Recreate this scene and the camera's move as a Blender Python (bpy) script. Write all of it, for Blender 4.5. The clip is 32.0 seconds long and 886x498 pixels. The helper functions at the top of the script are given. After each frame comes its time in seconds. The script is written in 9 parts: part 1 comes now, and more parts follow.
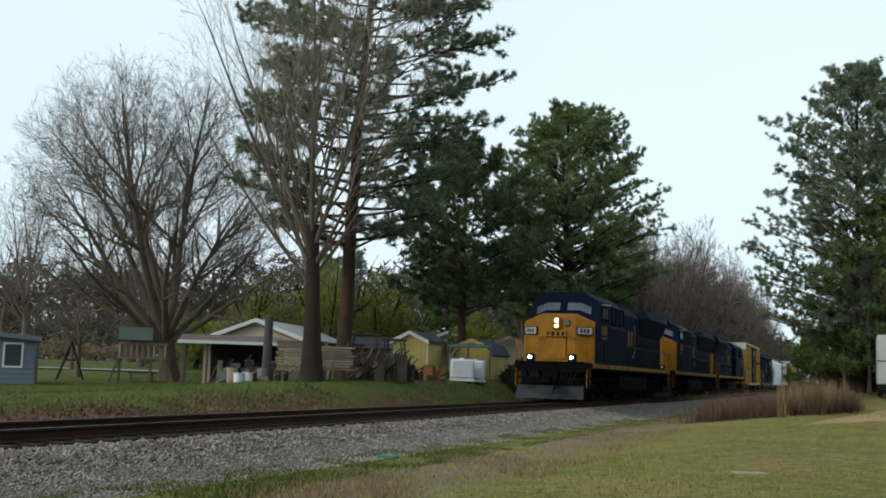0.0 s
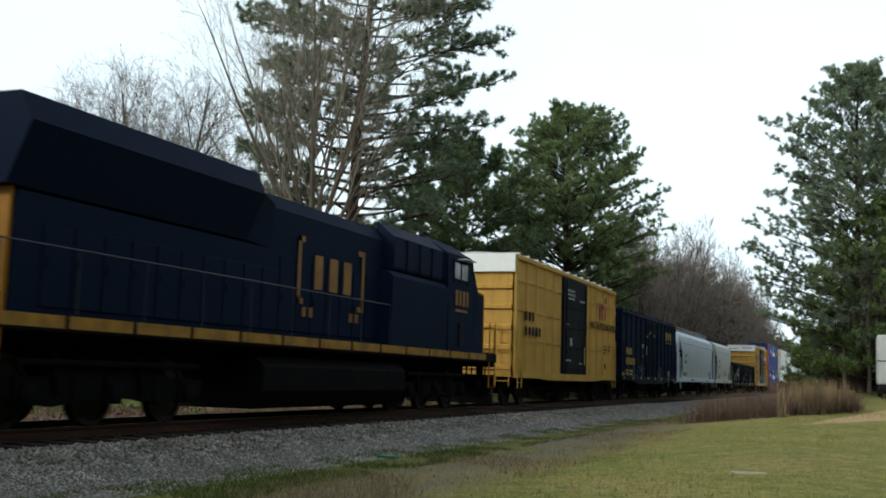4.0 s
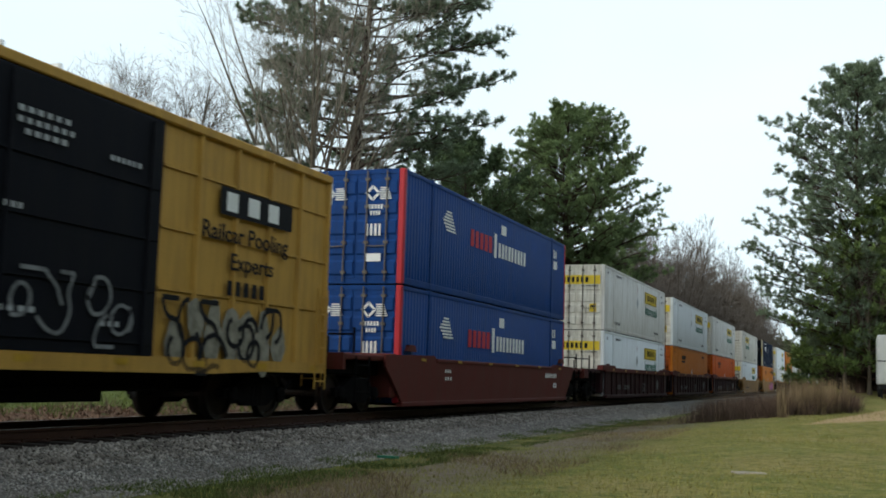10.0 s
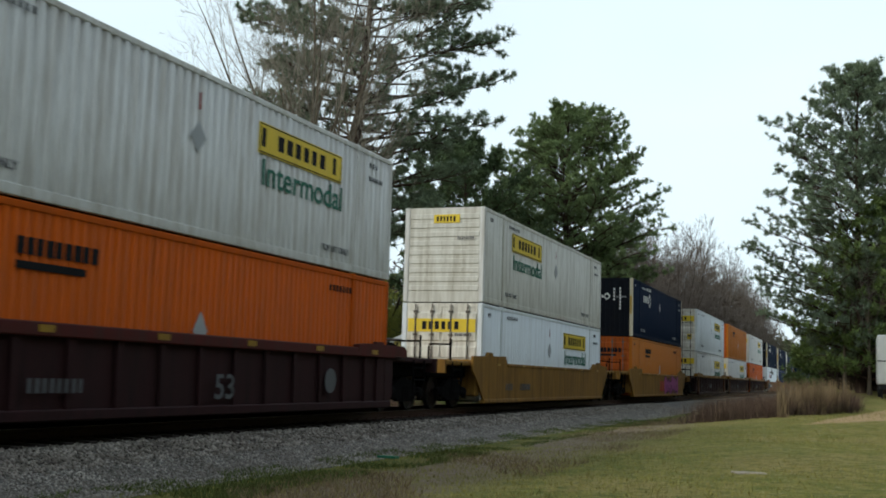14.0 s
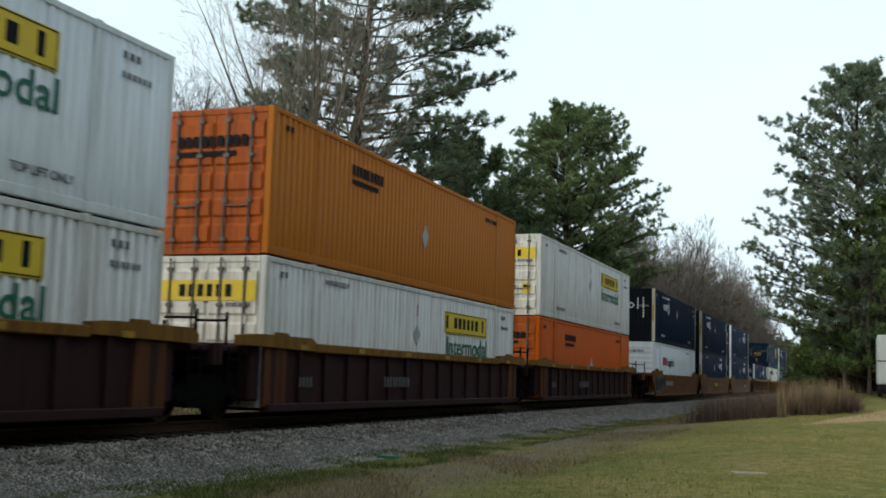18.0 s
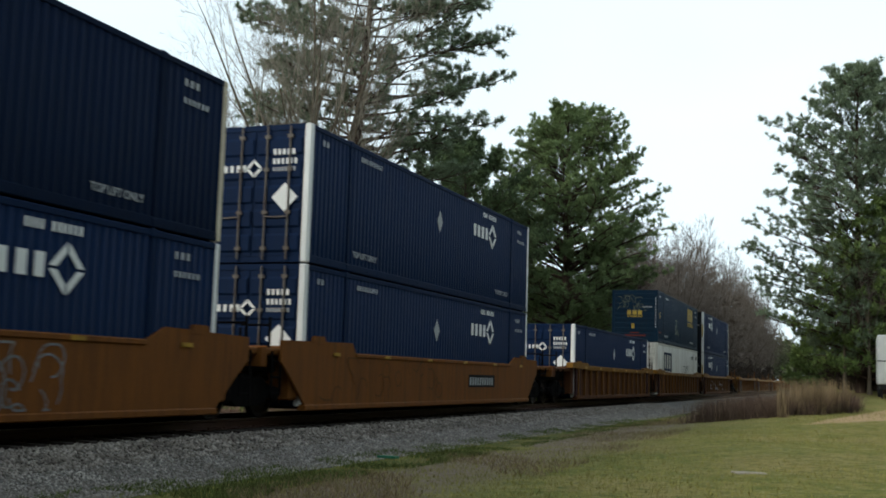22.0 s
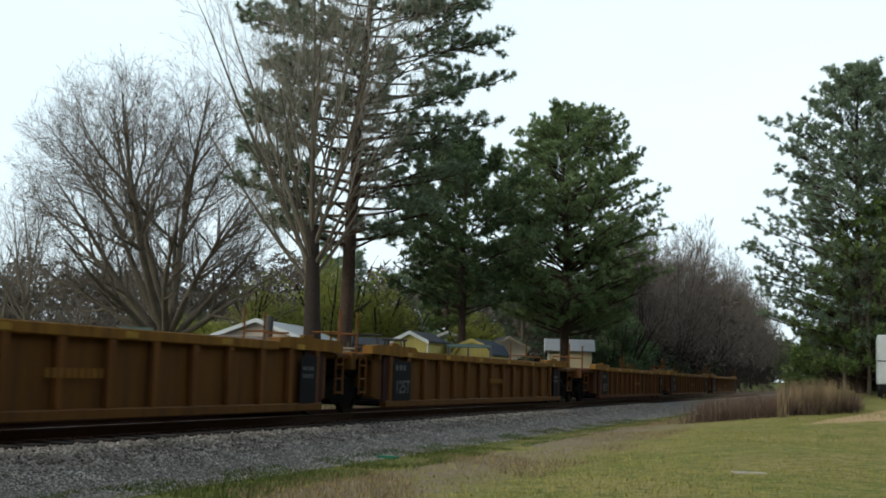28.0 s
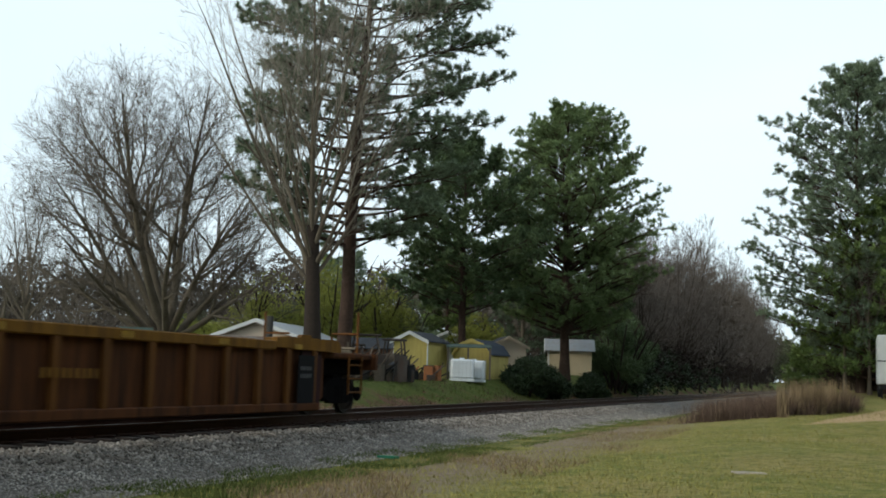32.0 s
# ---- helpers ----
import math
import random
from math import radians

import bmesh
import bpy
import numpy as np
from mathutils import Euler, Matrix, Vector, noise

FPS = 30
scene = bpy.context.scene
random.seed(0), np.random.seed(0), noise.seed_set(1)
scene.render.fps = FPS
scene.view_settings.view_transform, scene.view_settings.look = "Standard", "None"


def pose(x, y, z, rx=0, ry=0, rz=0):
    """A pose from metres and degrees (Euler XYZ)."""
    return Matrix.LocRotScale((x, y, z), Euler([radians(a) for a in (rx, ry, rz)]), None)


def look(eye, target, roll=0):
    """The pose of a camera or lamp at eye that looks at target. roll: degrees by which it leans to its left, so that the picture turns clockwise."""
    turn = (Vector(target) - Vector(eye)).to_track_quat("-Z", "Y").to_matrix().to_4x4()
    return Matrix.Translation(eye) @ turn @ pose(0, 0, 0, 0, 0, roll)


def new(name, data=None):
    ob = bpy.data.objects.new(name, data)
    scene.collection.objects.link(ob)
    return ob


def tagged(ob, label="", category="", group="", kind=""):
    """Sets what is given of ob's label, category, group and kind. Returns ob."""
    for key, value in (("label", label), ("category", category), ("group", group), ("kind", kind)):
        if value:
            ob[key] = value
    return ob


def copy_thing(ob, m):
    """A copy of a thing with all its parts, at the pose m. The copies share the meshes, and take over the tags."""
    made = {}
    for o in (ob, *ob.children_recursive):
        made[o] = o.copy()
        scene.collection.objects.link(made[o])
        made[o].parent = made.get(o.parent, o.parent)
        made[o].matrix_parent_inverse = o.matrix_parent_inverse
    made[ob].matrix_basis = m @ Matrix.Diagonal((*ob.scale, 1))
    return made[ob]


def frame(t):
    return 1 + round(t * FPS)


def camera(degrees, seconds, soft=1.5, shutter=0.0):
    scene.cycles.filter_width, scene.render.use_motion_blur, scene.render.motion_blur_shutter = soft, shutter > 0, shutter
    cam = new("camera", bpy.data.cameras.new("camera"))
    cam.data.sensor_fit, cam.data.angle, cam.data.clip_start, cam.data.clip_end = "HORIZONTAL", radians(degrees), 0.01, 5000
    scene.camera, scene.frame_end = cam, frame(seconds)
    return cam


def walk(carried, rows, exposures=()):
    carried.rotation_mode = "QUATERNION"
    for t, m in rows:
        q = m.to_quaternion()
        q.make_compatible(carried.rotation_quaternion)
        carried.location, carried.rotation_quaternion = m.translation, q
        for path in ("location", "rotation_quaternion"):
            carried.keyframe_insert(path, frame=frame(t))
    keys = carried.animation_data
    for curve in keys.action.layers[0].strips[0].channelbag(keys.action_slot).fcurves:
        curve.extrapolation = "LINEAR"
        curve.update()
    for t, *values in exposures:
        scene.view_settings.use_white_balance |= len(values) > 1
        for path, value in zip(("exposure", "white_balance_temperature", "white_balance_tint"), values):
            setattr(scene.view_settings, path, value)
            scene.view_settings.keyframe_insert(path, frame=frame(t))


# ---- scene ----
# World: the rails run along y, their running surface is z = 0. The train comes from +y and leaves towards -y.
EYE = Vector((0.0, 0.0, 0.93))
YAW, TILT, LEAN = radians(20.734), radians(6.516), 1.704
AIM = EYE + Vector((-math.sin(YAW) * math.cos(TILT), math.cos(YAW) * math.cos(TILT), math.sin(TILT)))
TRACK_X = -11.875
SECONDS = 32.0

cam = camera(43.636, SECONDS, soft=1.75, shutter=0.15)
walk(cam, [(0.0, look(EYE, AIM, LEAN)), (SECONDS, look(EYE, AIM, LEAN))],
     exposures=[(t, e, 6300, 5) for t, e in ((0.0, 0.27), (1.0, 0.29), (2.0, 0.50), (3.0, 0.57), (7.0, 0.43), (10.0, 0.43), (13.0, 0.33), (17.0, 0.36), (21.0, 0.45), (25.0, 0.55), (28.0, 0.43), (32.0, 0.39))])


def gone(t):
    """Metres that the train has run since the start."""
    k = t - 14.0
    late = 0.5 * max(0.0, 1.0 - t) ** 2      # it still gathers a little speed at the start
    return -late + 19.74007 * k + 0.01766061 * k * k + 0.0000587717 * k ** 3 + 19.74007 * 14 - 0.01766061 * 196 + 0.0000587717 * 2744


# ---- light: thin bright overcast, a veiled sun behind and to the left of the camera ----
SUN_DIR = Vector((-0.62, -0.70, 0.50)).normalized()
world = bpy.data.worlds.new("sky")
scene.world = world
world.use_nodes = True
wn = world.node_tree.nodes
wl = world.node_tree.links
wn.clear()
sky = wn.new("ShaderNodeTexSky")
sky.sky_type = "NISHITA"
sky.sun_disc = False
sky.sun_elevation = math.asin(SUN_DIR.z)
sky.sun_rotation = math.atan2(SUN_DIR.x, SUN_DIR.y)
sky.air_density, sky.dust_density, sky.ozone_density = 1.0, 3.0, 1.0
coord = wn.new("ShaderNodeTexCoord")
veil_map = wn.new("ShaderNodeMapping")
veil_map.inputs["Scale"].default_value = (1.0, 1.0, 2.6)
veil = wn.new("ShaderNodeTexNoise")
veil.inputs["Scale"].default_value = 1.3
veil.inputs["Detail"].default_value = 4.0
veil_ramp = wn.new("ShaderNodeValToRGB")
veil_ramp.color_ramp.elements[0].position = 0.3
veil_ramp.color_ramp.elements[0].color = (0.80, 0.80, 0.80, 1)
veil_ramp.color_ramp.elements[1].position = 0.7
veil_ramp.color_ramp.elements[1].color = (0.97, 0.97, 0.97, 1)
cloud = wn.new("ShaderNodeMix")
cloud.data_type = "RGBA"
cloud.inputs["B"].default_value = (7.6, 8.6, 9.25, 1)
wl.new(coord.outputs["Generated"], veil_map.inputs["Vector"])
wl.new(veil_map.outputs["Vector"], veil.inputs["Vector"])
wl.new(veil.outputs["Fac"], veil_ramp.inputs["Fac"])
# the veil is thick along the horizon and thins overhead
parts_of = wn.new("ShaderNodeSeparateXYZ")
wl.new(coord.outputs["Generated"], parts_of.inputs[0])
thin = wn.new("ShaderNodeMapRange")
thin.interpolation_type = "SMOOTHSTEP"
thin.inputs["From Min"].default_value, thin.inputs["From Max"].default_value = 0.40, 0.95
thin.inputs["To Min"].default_value, thin.inputs["To Max"].default_value = 1.0, 0.45
wl.new(parts_of.outputs["Z"], thin.inputs["Value"])
veiled = wn.new("ShaderNodeMath")
veiled.operation = "MULTIPLY"
wl.new(veil_ramp.outputs["Color"], veiled.inputs[0])
wl.new(thin.outputs["Result"], veiled.inputs[1])
wl.new(veiled.outputs[0], cloud.inputs["Factor"])
wl.new(sky.outputs["Color"], cloud.inputs["A"])
back = wn.new("ShaderNodeBackground")
back.inputs["Strength"].default_value = 0.1
wout = wn.new("ShaderNodeOutputWorld")
wl.new(cloud.outputs["Result"], back.inputs["Color"])
wl.new(back.outputs["Background"], wout.inputs["Surface"])

sun_data = bpy.data.lights.new("sun", "SUN")
sun_data.energy = 1.15
sun_data.angle = radians(12)
sun_data.color = (1.0, 0.93, 0.82)
sun = new("sun", sun_data)
sun.matrix_basis = look(SUN_DIR * 100, (0, 0, 0))


# ---- materials ----
def mat(name, col, rough=0.6, metal=0.0, var=0.15, scale=1.5, fine=30.0, dirt=None, amount=0.0, streak=False, bump=0.0, rnd=0.0,
        island=0.0, spec=0.3, dscale=1.0):
    """A painted, weathered or natural surface: base colour, two scales of variation, stains, fine relief."""
    m = bpy.data.materials.new(name)
    m.use_nodes = True
    n, l = m.node_tree.nodes, m.node_tree.links
    b = n["Principled BSDF"]
    b.inputs["Metallic"].default_value = metal
    b.inputs["Specular IOR Level"].default_value = spec
    tc = n.new("ShaderNodeTexCoord")
    big = n.new("ShaderNodeTexNoise")
    big.inputs["Scale"].default_value = scale
    big.inputs["Detail"].default_value = 5
    small = n.new("ShaderNodeTexNoise")
    small.inputs["Scale"].default_value = fine
    small.inputs["Detail"].default_value = 3
    l.new(tc.outputs["Object"], big.inputs["Vector"])
    l.new(tc.outputs["Object"], small.inputs["Vector"])
    tone = n.new("ShaderNodeMath")
    tone.operation = "ADD"
    l.new(big.outputs["Fac"], tone.inputs[0])
    l.new(small.outputs["Fac"], tone.inputs[1])
    span = n.new("ShaderNodeMapRange")
    span.inputs["From Min"].default_value, span.inputs["From Max"].default_value = 0.6, 1.4
    span.inputs["To Min"].default_value, span.inputs["To Max"].default_value = 1 - var, 1 + var
    l.new(tone.outputs[0], span.inputs["Value"])
    value = span.outputs["Result"]
    for amount_of, source in ((rnd, "obj"), (island, "isl")):
        if amount_of:
            info = n.new("ShaderNodeObjectInfo") if source == "obj" else n.new("ShaderNodeNewGeometry")
            rr = n.new("ShaderNodeMapRange")
            rr.inputs["To Min"].default_value, rr.inputs["To Max"].default_value = 1 - amount_of, 1 + amount_of
            l.new(info.outputs["Random" if source == "obj" else "Random Per Island"], rr.inputs["Value"])
            mul = n.new("ShaderNodeMath")
            mul.operation = "MULTIPLY"
            l.new(value, mul.inputs[0])
            l.new(rr.outputs["Result"], mul.inputs[1])
            value = mul.outputs[0]
    mixed = n.new("ShaderNodeMix")
    mixed.data_type, mixed.blend_type = "RGBA", "MULTIPLY"
    mixed.inputs["Factor"].default_value = 1.0
    mixed.inputs["A"].default_value = (*col, 1)
    l.new(value, mixed.inputs["B"])
    colour = mixed.outputs["Result"]
    if dirt:
        mp = n.new("ShaderNodeMapping")
        mp.inputs["Scale"].default_value = (2.5 * dscale, 2.5 * dscale, 0.25 * dscale) if streak else (dscale, dscale, dscale)
        dn = n.new("ShaderNodeTexNoise")
        dn.inputs["Scale"].default_value = 2.0
        dn.inputs["Detail"].default_value = 6
        dn.inputs["Roughness"].default_value = 0.65
        l.new(tc.outputs["Object"], mp.inputs["Vector"])
        l.new(mp.outputs["Vector"], dn.inputs["Vector"])
        dr = n.new("ShaderNodeMapRange")
        dr.inputs["From Min"].default_value, dr.inputs["From Max"].default_value = 0.42, 0.72
        dr.inputs["To Max"].default_value = amount
        l.new(dn.outputs["Fac"], dr.inputs["Value"])
        dm = n.new("ShaderNodeMix")
        dm.data_type = "RGBA"
        dm.inputs["B"].default_value = (*dirt, 1)
        l.new(dr.outputs["Result"], dm.inputs["Factor"])
        l.new(colour, dm.inputs["A"])
        colour = dm.outputs["Result"]
    l.new(colour, b.inputs["Base Color"])
    rm = n.new("ShaderNodeMapRange")
    rm.inputs["To Min"].default_value, rm.inputs["To Max"].default_value = max(0.02, rough - 0.1), min(1, rough + 0.1)
    l.new(big.outputs["Fac"], rm.inputs["Value"])
    l.new(rm.outputs["Result"], b.inputs["Roughness"])
    if bump:
        bp = n.new("ShaderNodeBump")
        bp.inputs["Strength"].default_value = bump
        bp.inputs["Distance"].default_value = 0.02
        l.new(small.outputs["Fac"], bp.inputs["Height"])
        l.new(bp.outputs["Normal"], b.inputs["Normal"])
    return m


def glow(name, col, power):
    m = bpy.data.materials.new(name)
    m.use_nodes = True
    b = m.node_tree.nodes["Principled BSDF"]
    b.inputs["Base Color"].default_value = (*col, 1)
    b.inputs["Emission Color"].default_value = (*col, 1)
    b.inputs["Emission Strength"].default_value = power
    return m


GRIME = (0.022, 0.018, 0.014)
RUST = (0.075, 0.032, 0.016)
M = dict(
    navy=mat("navy_paint", (0.0040, 0.0095, 0.0260), 0.75, spec=0.06, dirt=(0.006, 0.009, 0.016), amount=0.4, streak=True),
    navy_box=mat("navy_container_paint", (0.0042, 0.0105, 0.0300), 0.7, spec=0.05, dirt=(0.008, 0.012, 0.022), amount=0.3, streak=True),
    navy_end=mat("sooty_navy_paint", (0.0068, 0.0085, 0.0130), 0.7, spec=0.08, dirt=(0.012, 0.011, 0.011), amount=0.5, streak=True),
    post_cream=mat("cream_post_paint", (0.60, 0.54, 0.41), 0.55, var=0.08, spec=0.15, dirt=(0.30, 0.19, 0.09), amount=0.55, streak=True),
    spray_pale=mat("faded_yellow_spray_paint", (0.17, 0.18, 0.125), 0.75, var=0.3, dirt=(0.04, 0.05, 0.05), amount=0.8, dscale=2.0),
    navy_light=mat("blue_container_paint", (0.0042, 0.0145, 0.0460), 0.6, spec=0.06, dirt=(0.009, 0.014, 0.03), amount=0.3, streak=True),
    teal=mat("teal_container_paint", (0.0046, 0.0215, 0.0445), 0.6, spec=0.12, dirt=(0.015, 0.018, 0.02), amount=0.4, streak=True),
    blue=mat("blue_paint", (0.009, 0.046, 0.180), 0.5, spec=0.07, dirt=(0.02, 0.03, 0.06), amount=0.4, streak=True),
    boxcar_navy=mat("boxcar_navy_paint", (0.0030, 0.0080, 0.0245), 0.65, spec=0.06, dirt=(0.007, 0.009, 0.014), amount=0.5, streak=True),
    black=mat("black_paint", (0.0060, 0.0068, 0.0105), 0.65, spec=0.06, dirt=(0.014, 0.013, 0.014), amount=0.4, streak=True),
    gon=mat("black_gondola_paint", (0.0085, 0.0072, 0.0092), 0.75, spec=0.06, dirt=(0.015, 0.012, 0.013), amount=0.5, streak=True),
    rail_paint=mat("dull_rail_paint", (0.028, 0.030, 0.040), 0.6),
    under=mat("underframe_grime", (0.0045, 0.0042, 0.0048), 0.85, spec=0.04, dirt=(0.012, 0.0095, 0.008), amount=0.5),
    tyre=mat("wheel_steel", (0.012, 0.010, 0.010), 0.6, metal=0.3, dirt=RUST, amount=0.4),
    yellow=mat("loco_yellow_paint", (0.30, 0.130, 0.006), 0.5, spec=0.2, dirt=GRIME, amount=0.35),
    sill_yellow=mat("sill_yellow_paint", (0.31, 0.150, 0.012), 0.6, dirt=GRIME, amount=0.75),
    boxcar_yellow=mat("boxcar_yellow_paint", (0.46, 0.265, 0.056), 0.6, spec=0.15, dirt=(0.24, 0.135, 0.04), amount=0.6, streak=True),
    rib_yellow=mat("worn_yellow_paint", (0.205, 0.098, 0.016), 0.7, spec=0.12, dirt=(0.075, 0.034, 0.012), amount=0.85, streak=True),
    well_rust=mat("rusty_brown_paint", (0.098, 0.036, 0.013), 0.8, spec=0.12, dirt=(0.016, 0.010, 0.008), amount=0.9, streak=True),
    well_brown=mat("orange_brown_paint", (0.165, 0.060, 0.012), 0.7, spec=0.12, dirt=(0.06, 0.028, 0.012), amount=0.6, streak=True),
    well_gold=mat("golden_brown_paint", (0.112, 0.048, 0.011), 0.7, spec=0.12, dirt=(0.045, 0.023, 0.010), amount=0.7, streak=True),
    rib_rust=mat("rusty_rib_paint", (0.138, 0.056, 0.014), 0.75, spec=0.12, dirt=(0.06, 0.028, 0.012), amount=0.8, streak=True),
    worn_strip=mat("worn_reflector", (0.36, 0.21, 0.02), 0.5, dirt=(0.14, 0.07, 0.015), amount=0.9),
    tan_plate=mat("tan_paint", (0.25, 0.130, 0.028), 0.7, spec=0.12, dirt=(0.075, 0.034, 0.014), amount=0.8, streak=True),
    maroon=mat("maroon_paint", (0.085, 0.018, 0.016), 0.7, spec=0.12, dirt=(0.045, 0.03, 0.025), amount=0.6, streak=True),
    maroon_dark=mat("dark_maroon_paint", (0.034, 0.013, 0.014), 0.75, spec=0.12, dirt=(0.013, 0.010, 0.010), amount=0.6, streak=True),
    redbrown=mat("red_brown_paint", (0.095, 0.020, 0.016), 0.65, spec=0.12, dirt=(0.06, 0.03, 0.02), amount=0.5, streak=True),
    white_box=mat("white_container_paint", (0.62, 0.61, 0.585), 0.5, var=0.06, dirt=(0.30, 0.255, 0.19), amount=0.7, streak=True),
    white_clean=mat("clean_white_container_paint", (0.68, 0.71, 0.73), 0.5, var=0.05, dirt=(0.42, 0.41, 0.38), amount=0.5, streak=True),
    cream_box=mat("aged_white_container_paint", (0.60, 0.58, 0.52), 0.55, var=0.07, dirt=(0.27, 0.23, 0.16), amount=0.75, streak=True),
    orange=mat("orange_container_paint", (0.50, 0.088, 0.004), 0.55, spec=0.06, var=0.08, dirt=(0.22, 0.06, 0.015), amount=0.55, streak=True),
    orange_worn=mat("faded_orange_container_paint", (0.43, 0.142, 0.016), 0.55, spec=0.06, var=0.08, dirt=(0.33, 0.12, 0.04), amount=0.4, streak=True),
    hopper=mat("hopper_grey_paint", (0.55, 0.62, 0.70), 0.5, var=0.05, dirt=(0.42, 0.43, 0.42), amount=0.4, streak=True),
    hopper_tan=mat("hopper_warm_grey_paint", (0.46, 0.45, 0.42), 0.55, var=0.06, dirt=(0.33, 0.30, 0.24), amount=0.5, streak=True),
    white=mat("white_marking", (0.74, 0.74, 0.72), 0.6, var=0.1),
    mark_grey=mat("grey_marking", (0.36, 0.37, 0.38), 0.6, var=0.12),
    mark_dim=mat("dim_grey_marking", (0.095, 0.095, 0.100), 0.65, var=0.2),
    mark_dark=mat("dark_marking", (0.014, 0.014, 0.016), 0.7, spec=0.06),
    mark_yellow=mat("yellow_marking", (0.70, 0.50, 0.03), 0.55, var=0.1, dirt=(0.4, 0.28, 0.05), amount=0.3),
    mark_gold=mat("gold_marking", (0.52, 0.34, 0.05), 0.6, var=0.15, dirt=(0.2, 0.15, 0.05), amount=0.4),
    mark_rust=mat("dull_red_marking", (0.17, 0.022, 0.014), 0.65, var=0.2, dirt=(0.04, 0.015, 0.012), amount=0.6),
    mark_orange=mat("faded_orange_marking", (0.24, 0.115, 0.022), 0.6, var=0.2, dirt=(0.05, 0.03, 0.015), amount=0.6),
    mark_green=mat("green_marking", (0.012, 0.12, 0.075), 0.55),
    mark_red=mat("red_marking", (0.42, 0.02, 0.03), 0.55),
    mark_pink=mat("magenta_spray_paint", (0.30, 0.045, 0.20), 0.6, var=0.25),
    spray_white=mat("white_spray_paint", (0.50, 0.53, 0.55), 0.7, var=0.3),
    spray_cyan=mat("pale_blue_spray_paint", (0.06, 0.20, 0.26), 0.7, var=0.3),
    reflector=mat("yellow_reflector", (0.46, 0.27, 0.02), 0.4, dirt=(0.16, 0.09, 0.02), amount=0.6),
    spray_grey=mat("grey_spray_paint", (0.20, 0.205, 0.21), 0.75, var=0.35, scale=3.0, dirt=(0.05, 0.05, 0.05), amount=0.8, dscale=2.0),
    spray_olive=mat("olive_grey_spray_paint", (0.26, 0.24, 0.19), 0.75, var=0.3, scale=3.0, dirt=(0.09, 0.08, 0.05), amount=0.8, dscale=2.0),
    mark_blue=mat("blue_marking", (0.03, 0.09, 0.30), 0.6, var=0.15),
    mark_faded=mat("faded_red_marking", (0.24, 0.028, 0.022), 0.6, var=0.25),
    # Grime streaks over a base colour lightened for the sun on the ends.
    white_door=mat("grimy_sunlit_white_door_paint", (0.68, 0.65, 0.57), 0.55, var=0.08, dirt=(0.16, 0.105, 0.06), amount=0.6, streak=True, dscale=1.4),
    orange_door=mat("grimy_orange_door_paint", (0.40, 0.085, 0.010), 0.55, var=0.1, spec=0.12, dirt=(0.10, 0.03, 0.012), amount=0.8, streak=True, dscale=1.4),
    rod_dark=mat("grimy_locking_rod", (0.13, 0.115, 0.10), 0.6, metal=0.3, dirt=RUST, amount=0.6),
    steel=mat("galvanised_steel", (0.42, 0.43, 0.43), 0.5, metal=0.6, var=0.1),
    glass=mat("dark_glass", (0.05, 0.06, 0.07), 0.08, spec=0.8, var=0.05),
    screen_glass=mat("windscreen_glass", (0.08, 0.10, 0.125), 0.1, spec=0.5, var=0.05),
    rail=mat("rail_steel", (0.048, 0.022, 0.015), 0.6, metal=0.4, dirt=RUST, amount=0.5),
    rail_top=mat("polished_rail", (0.22, 0.21, 0.20), 0.35, metal=0.8),
    sleeper=mat("tarred_timber", (0.028, 0.020, 0.016), 0.9, var=0.3, rnd=0.3, bump=0.4),
    plough=mat("scuffed_plough_steel", (0.026, 0.028, 0.034), 0.7, metal=0.0, dirt=(0.010, 0.008, 0.007), amount=0.95),
    lamp=glow("lit_lamp", (1.0, 0.88, 0.66), 14.0),
    lamp_off=mat("lamp_lens", (0.55, 0.55, 0.5), 0.1),
)


# ---- mesh helpers ----
def box(bm, x0, x1, y0, y1, z0, z1):
    v = [bm.verts.new(p) for p in ((x0, y0, z0), (x1, y0, z0), (x1, y1, z0), (x0, y1, z0), (x0, y0, z1), (x1, y0, z1), (x1, y1, z1), (x0, y1, z1))]
    for f in ((3, 2, 1, 0), (4, 5, 6, 7), (0, 1, 5, 4), (1, 2, 6, 5), (2, 3, 7, 6), (3, 0, 4, 7)):
        bm.faces.new([v[i] for i in f])


def rbox(bm, x0, x1, y0, y1, z0, z1, c=0.03):
    """A box with chamfered edges."""
    c = min(c, (x1 - x0) * 0.45, (y1 - y0) * 0.45, (z1 - z0) * 0.45)
    b2 = bmesh.new()
    box(b2, x0, x1, y0, y1, z0, z1)
    bmesh.ops.bevel(b2, geom=b2.edges[:], offset=c, segments=1, affect="EDGES")
    copy_into(bm, b2)


def copy_into(bm, b2, m=None):
    made = [bm.verts.new(m @ v.co if m else v.co) for v in b2.verts]
    b2.verts.index_update()
    for f in b2.faces:
        bm.faces.new([made[v.index] for v in f.verts])
    b2.free()


def prism(bm, prof, axis, a0, a1):
    """A closed outline pushed along an axis. prof: (x, z) for y, (y, z) for x, (x, y) for z."""
    def put(p, a):
        return {"x": (a, p[0], p[1]), "y": (p[0], a, p[1]), "z": (p[0], p[1], a)}[axis]
    lo = [bm.verts.new(put(p, a0)) for p in prof]
    hi = [bm.verts.new(put(p, a1)) for p in prof]
    n = len(prof)
    for i in range(n):
        bm.faces.new((lo[i], lo[(i + 1) % n], hi[(i + 1) % n], hi[i]))
    bm.faces.new(lo[::-1])
    bm.faces.new(hi)


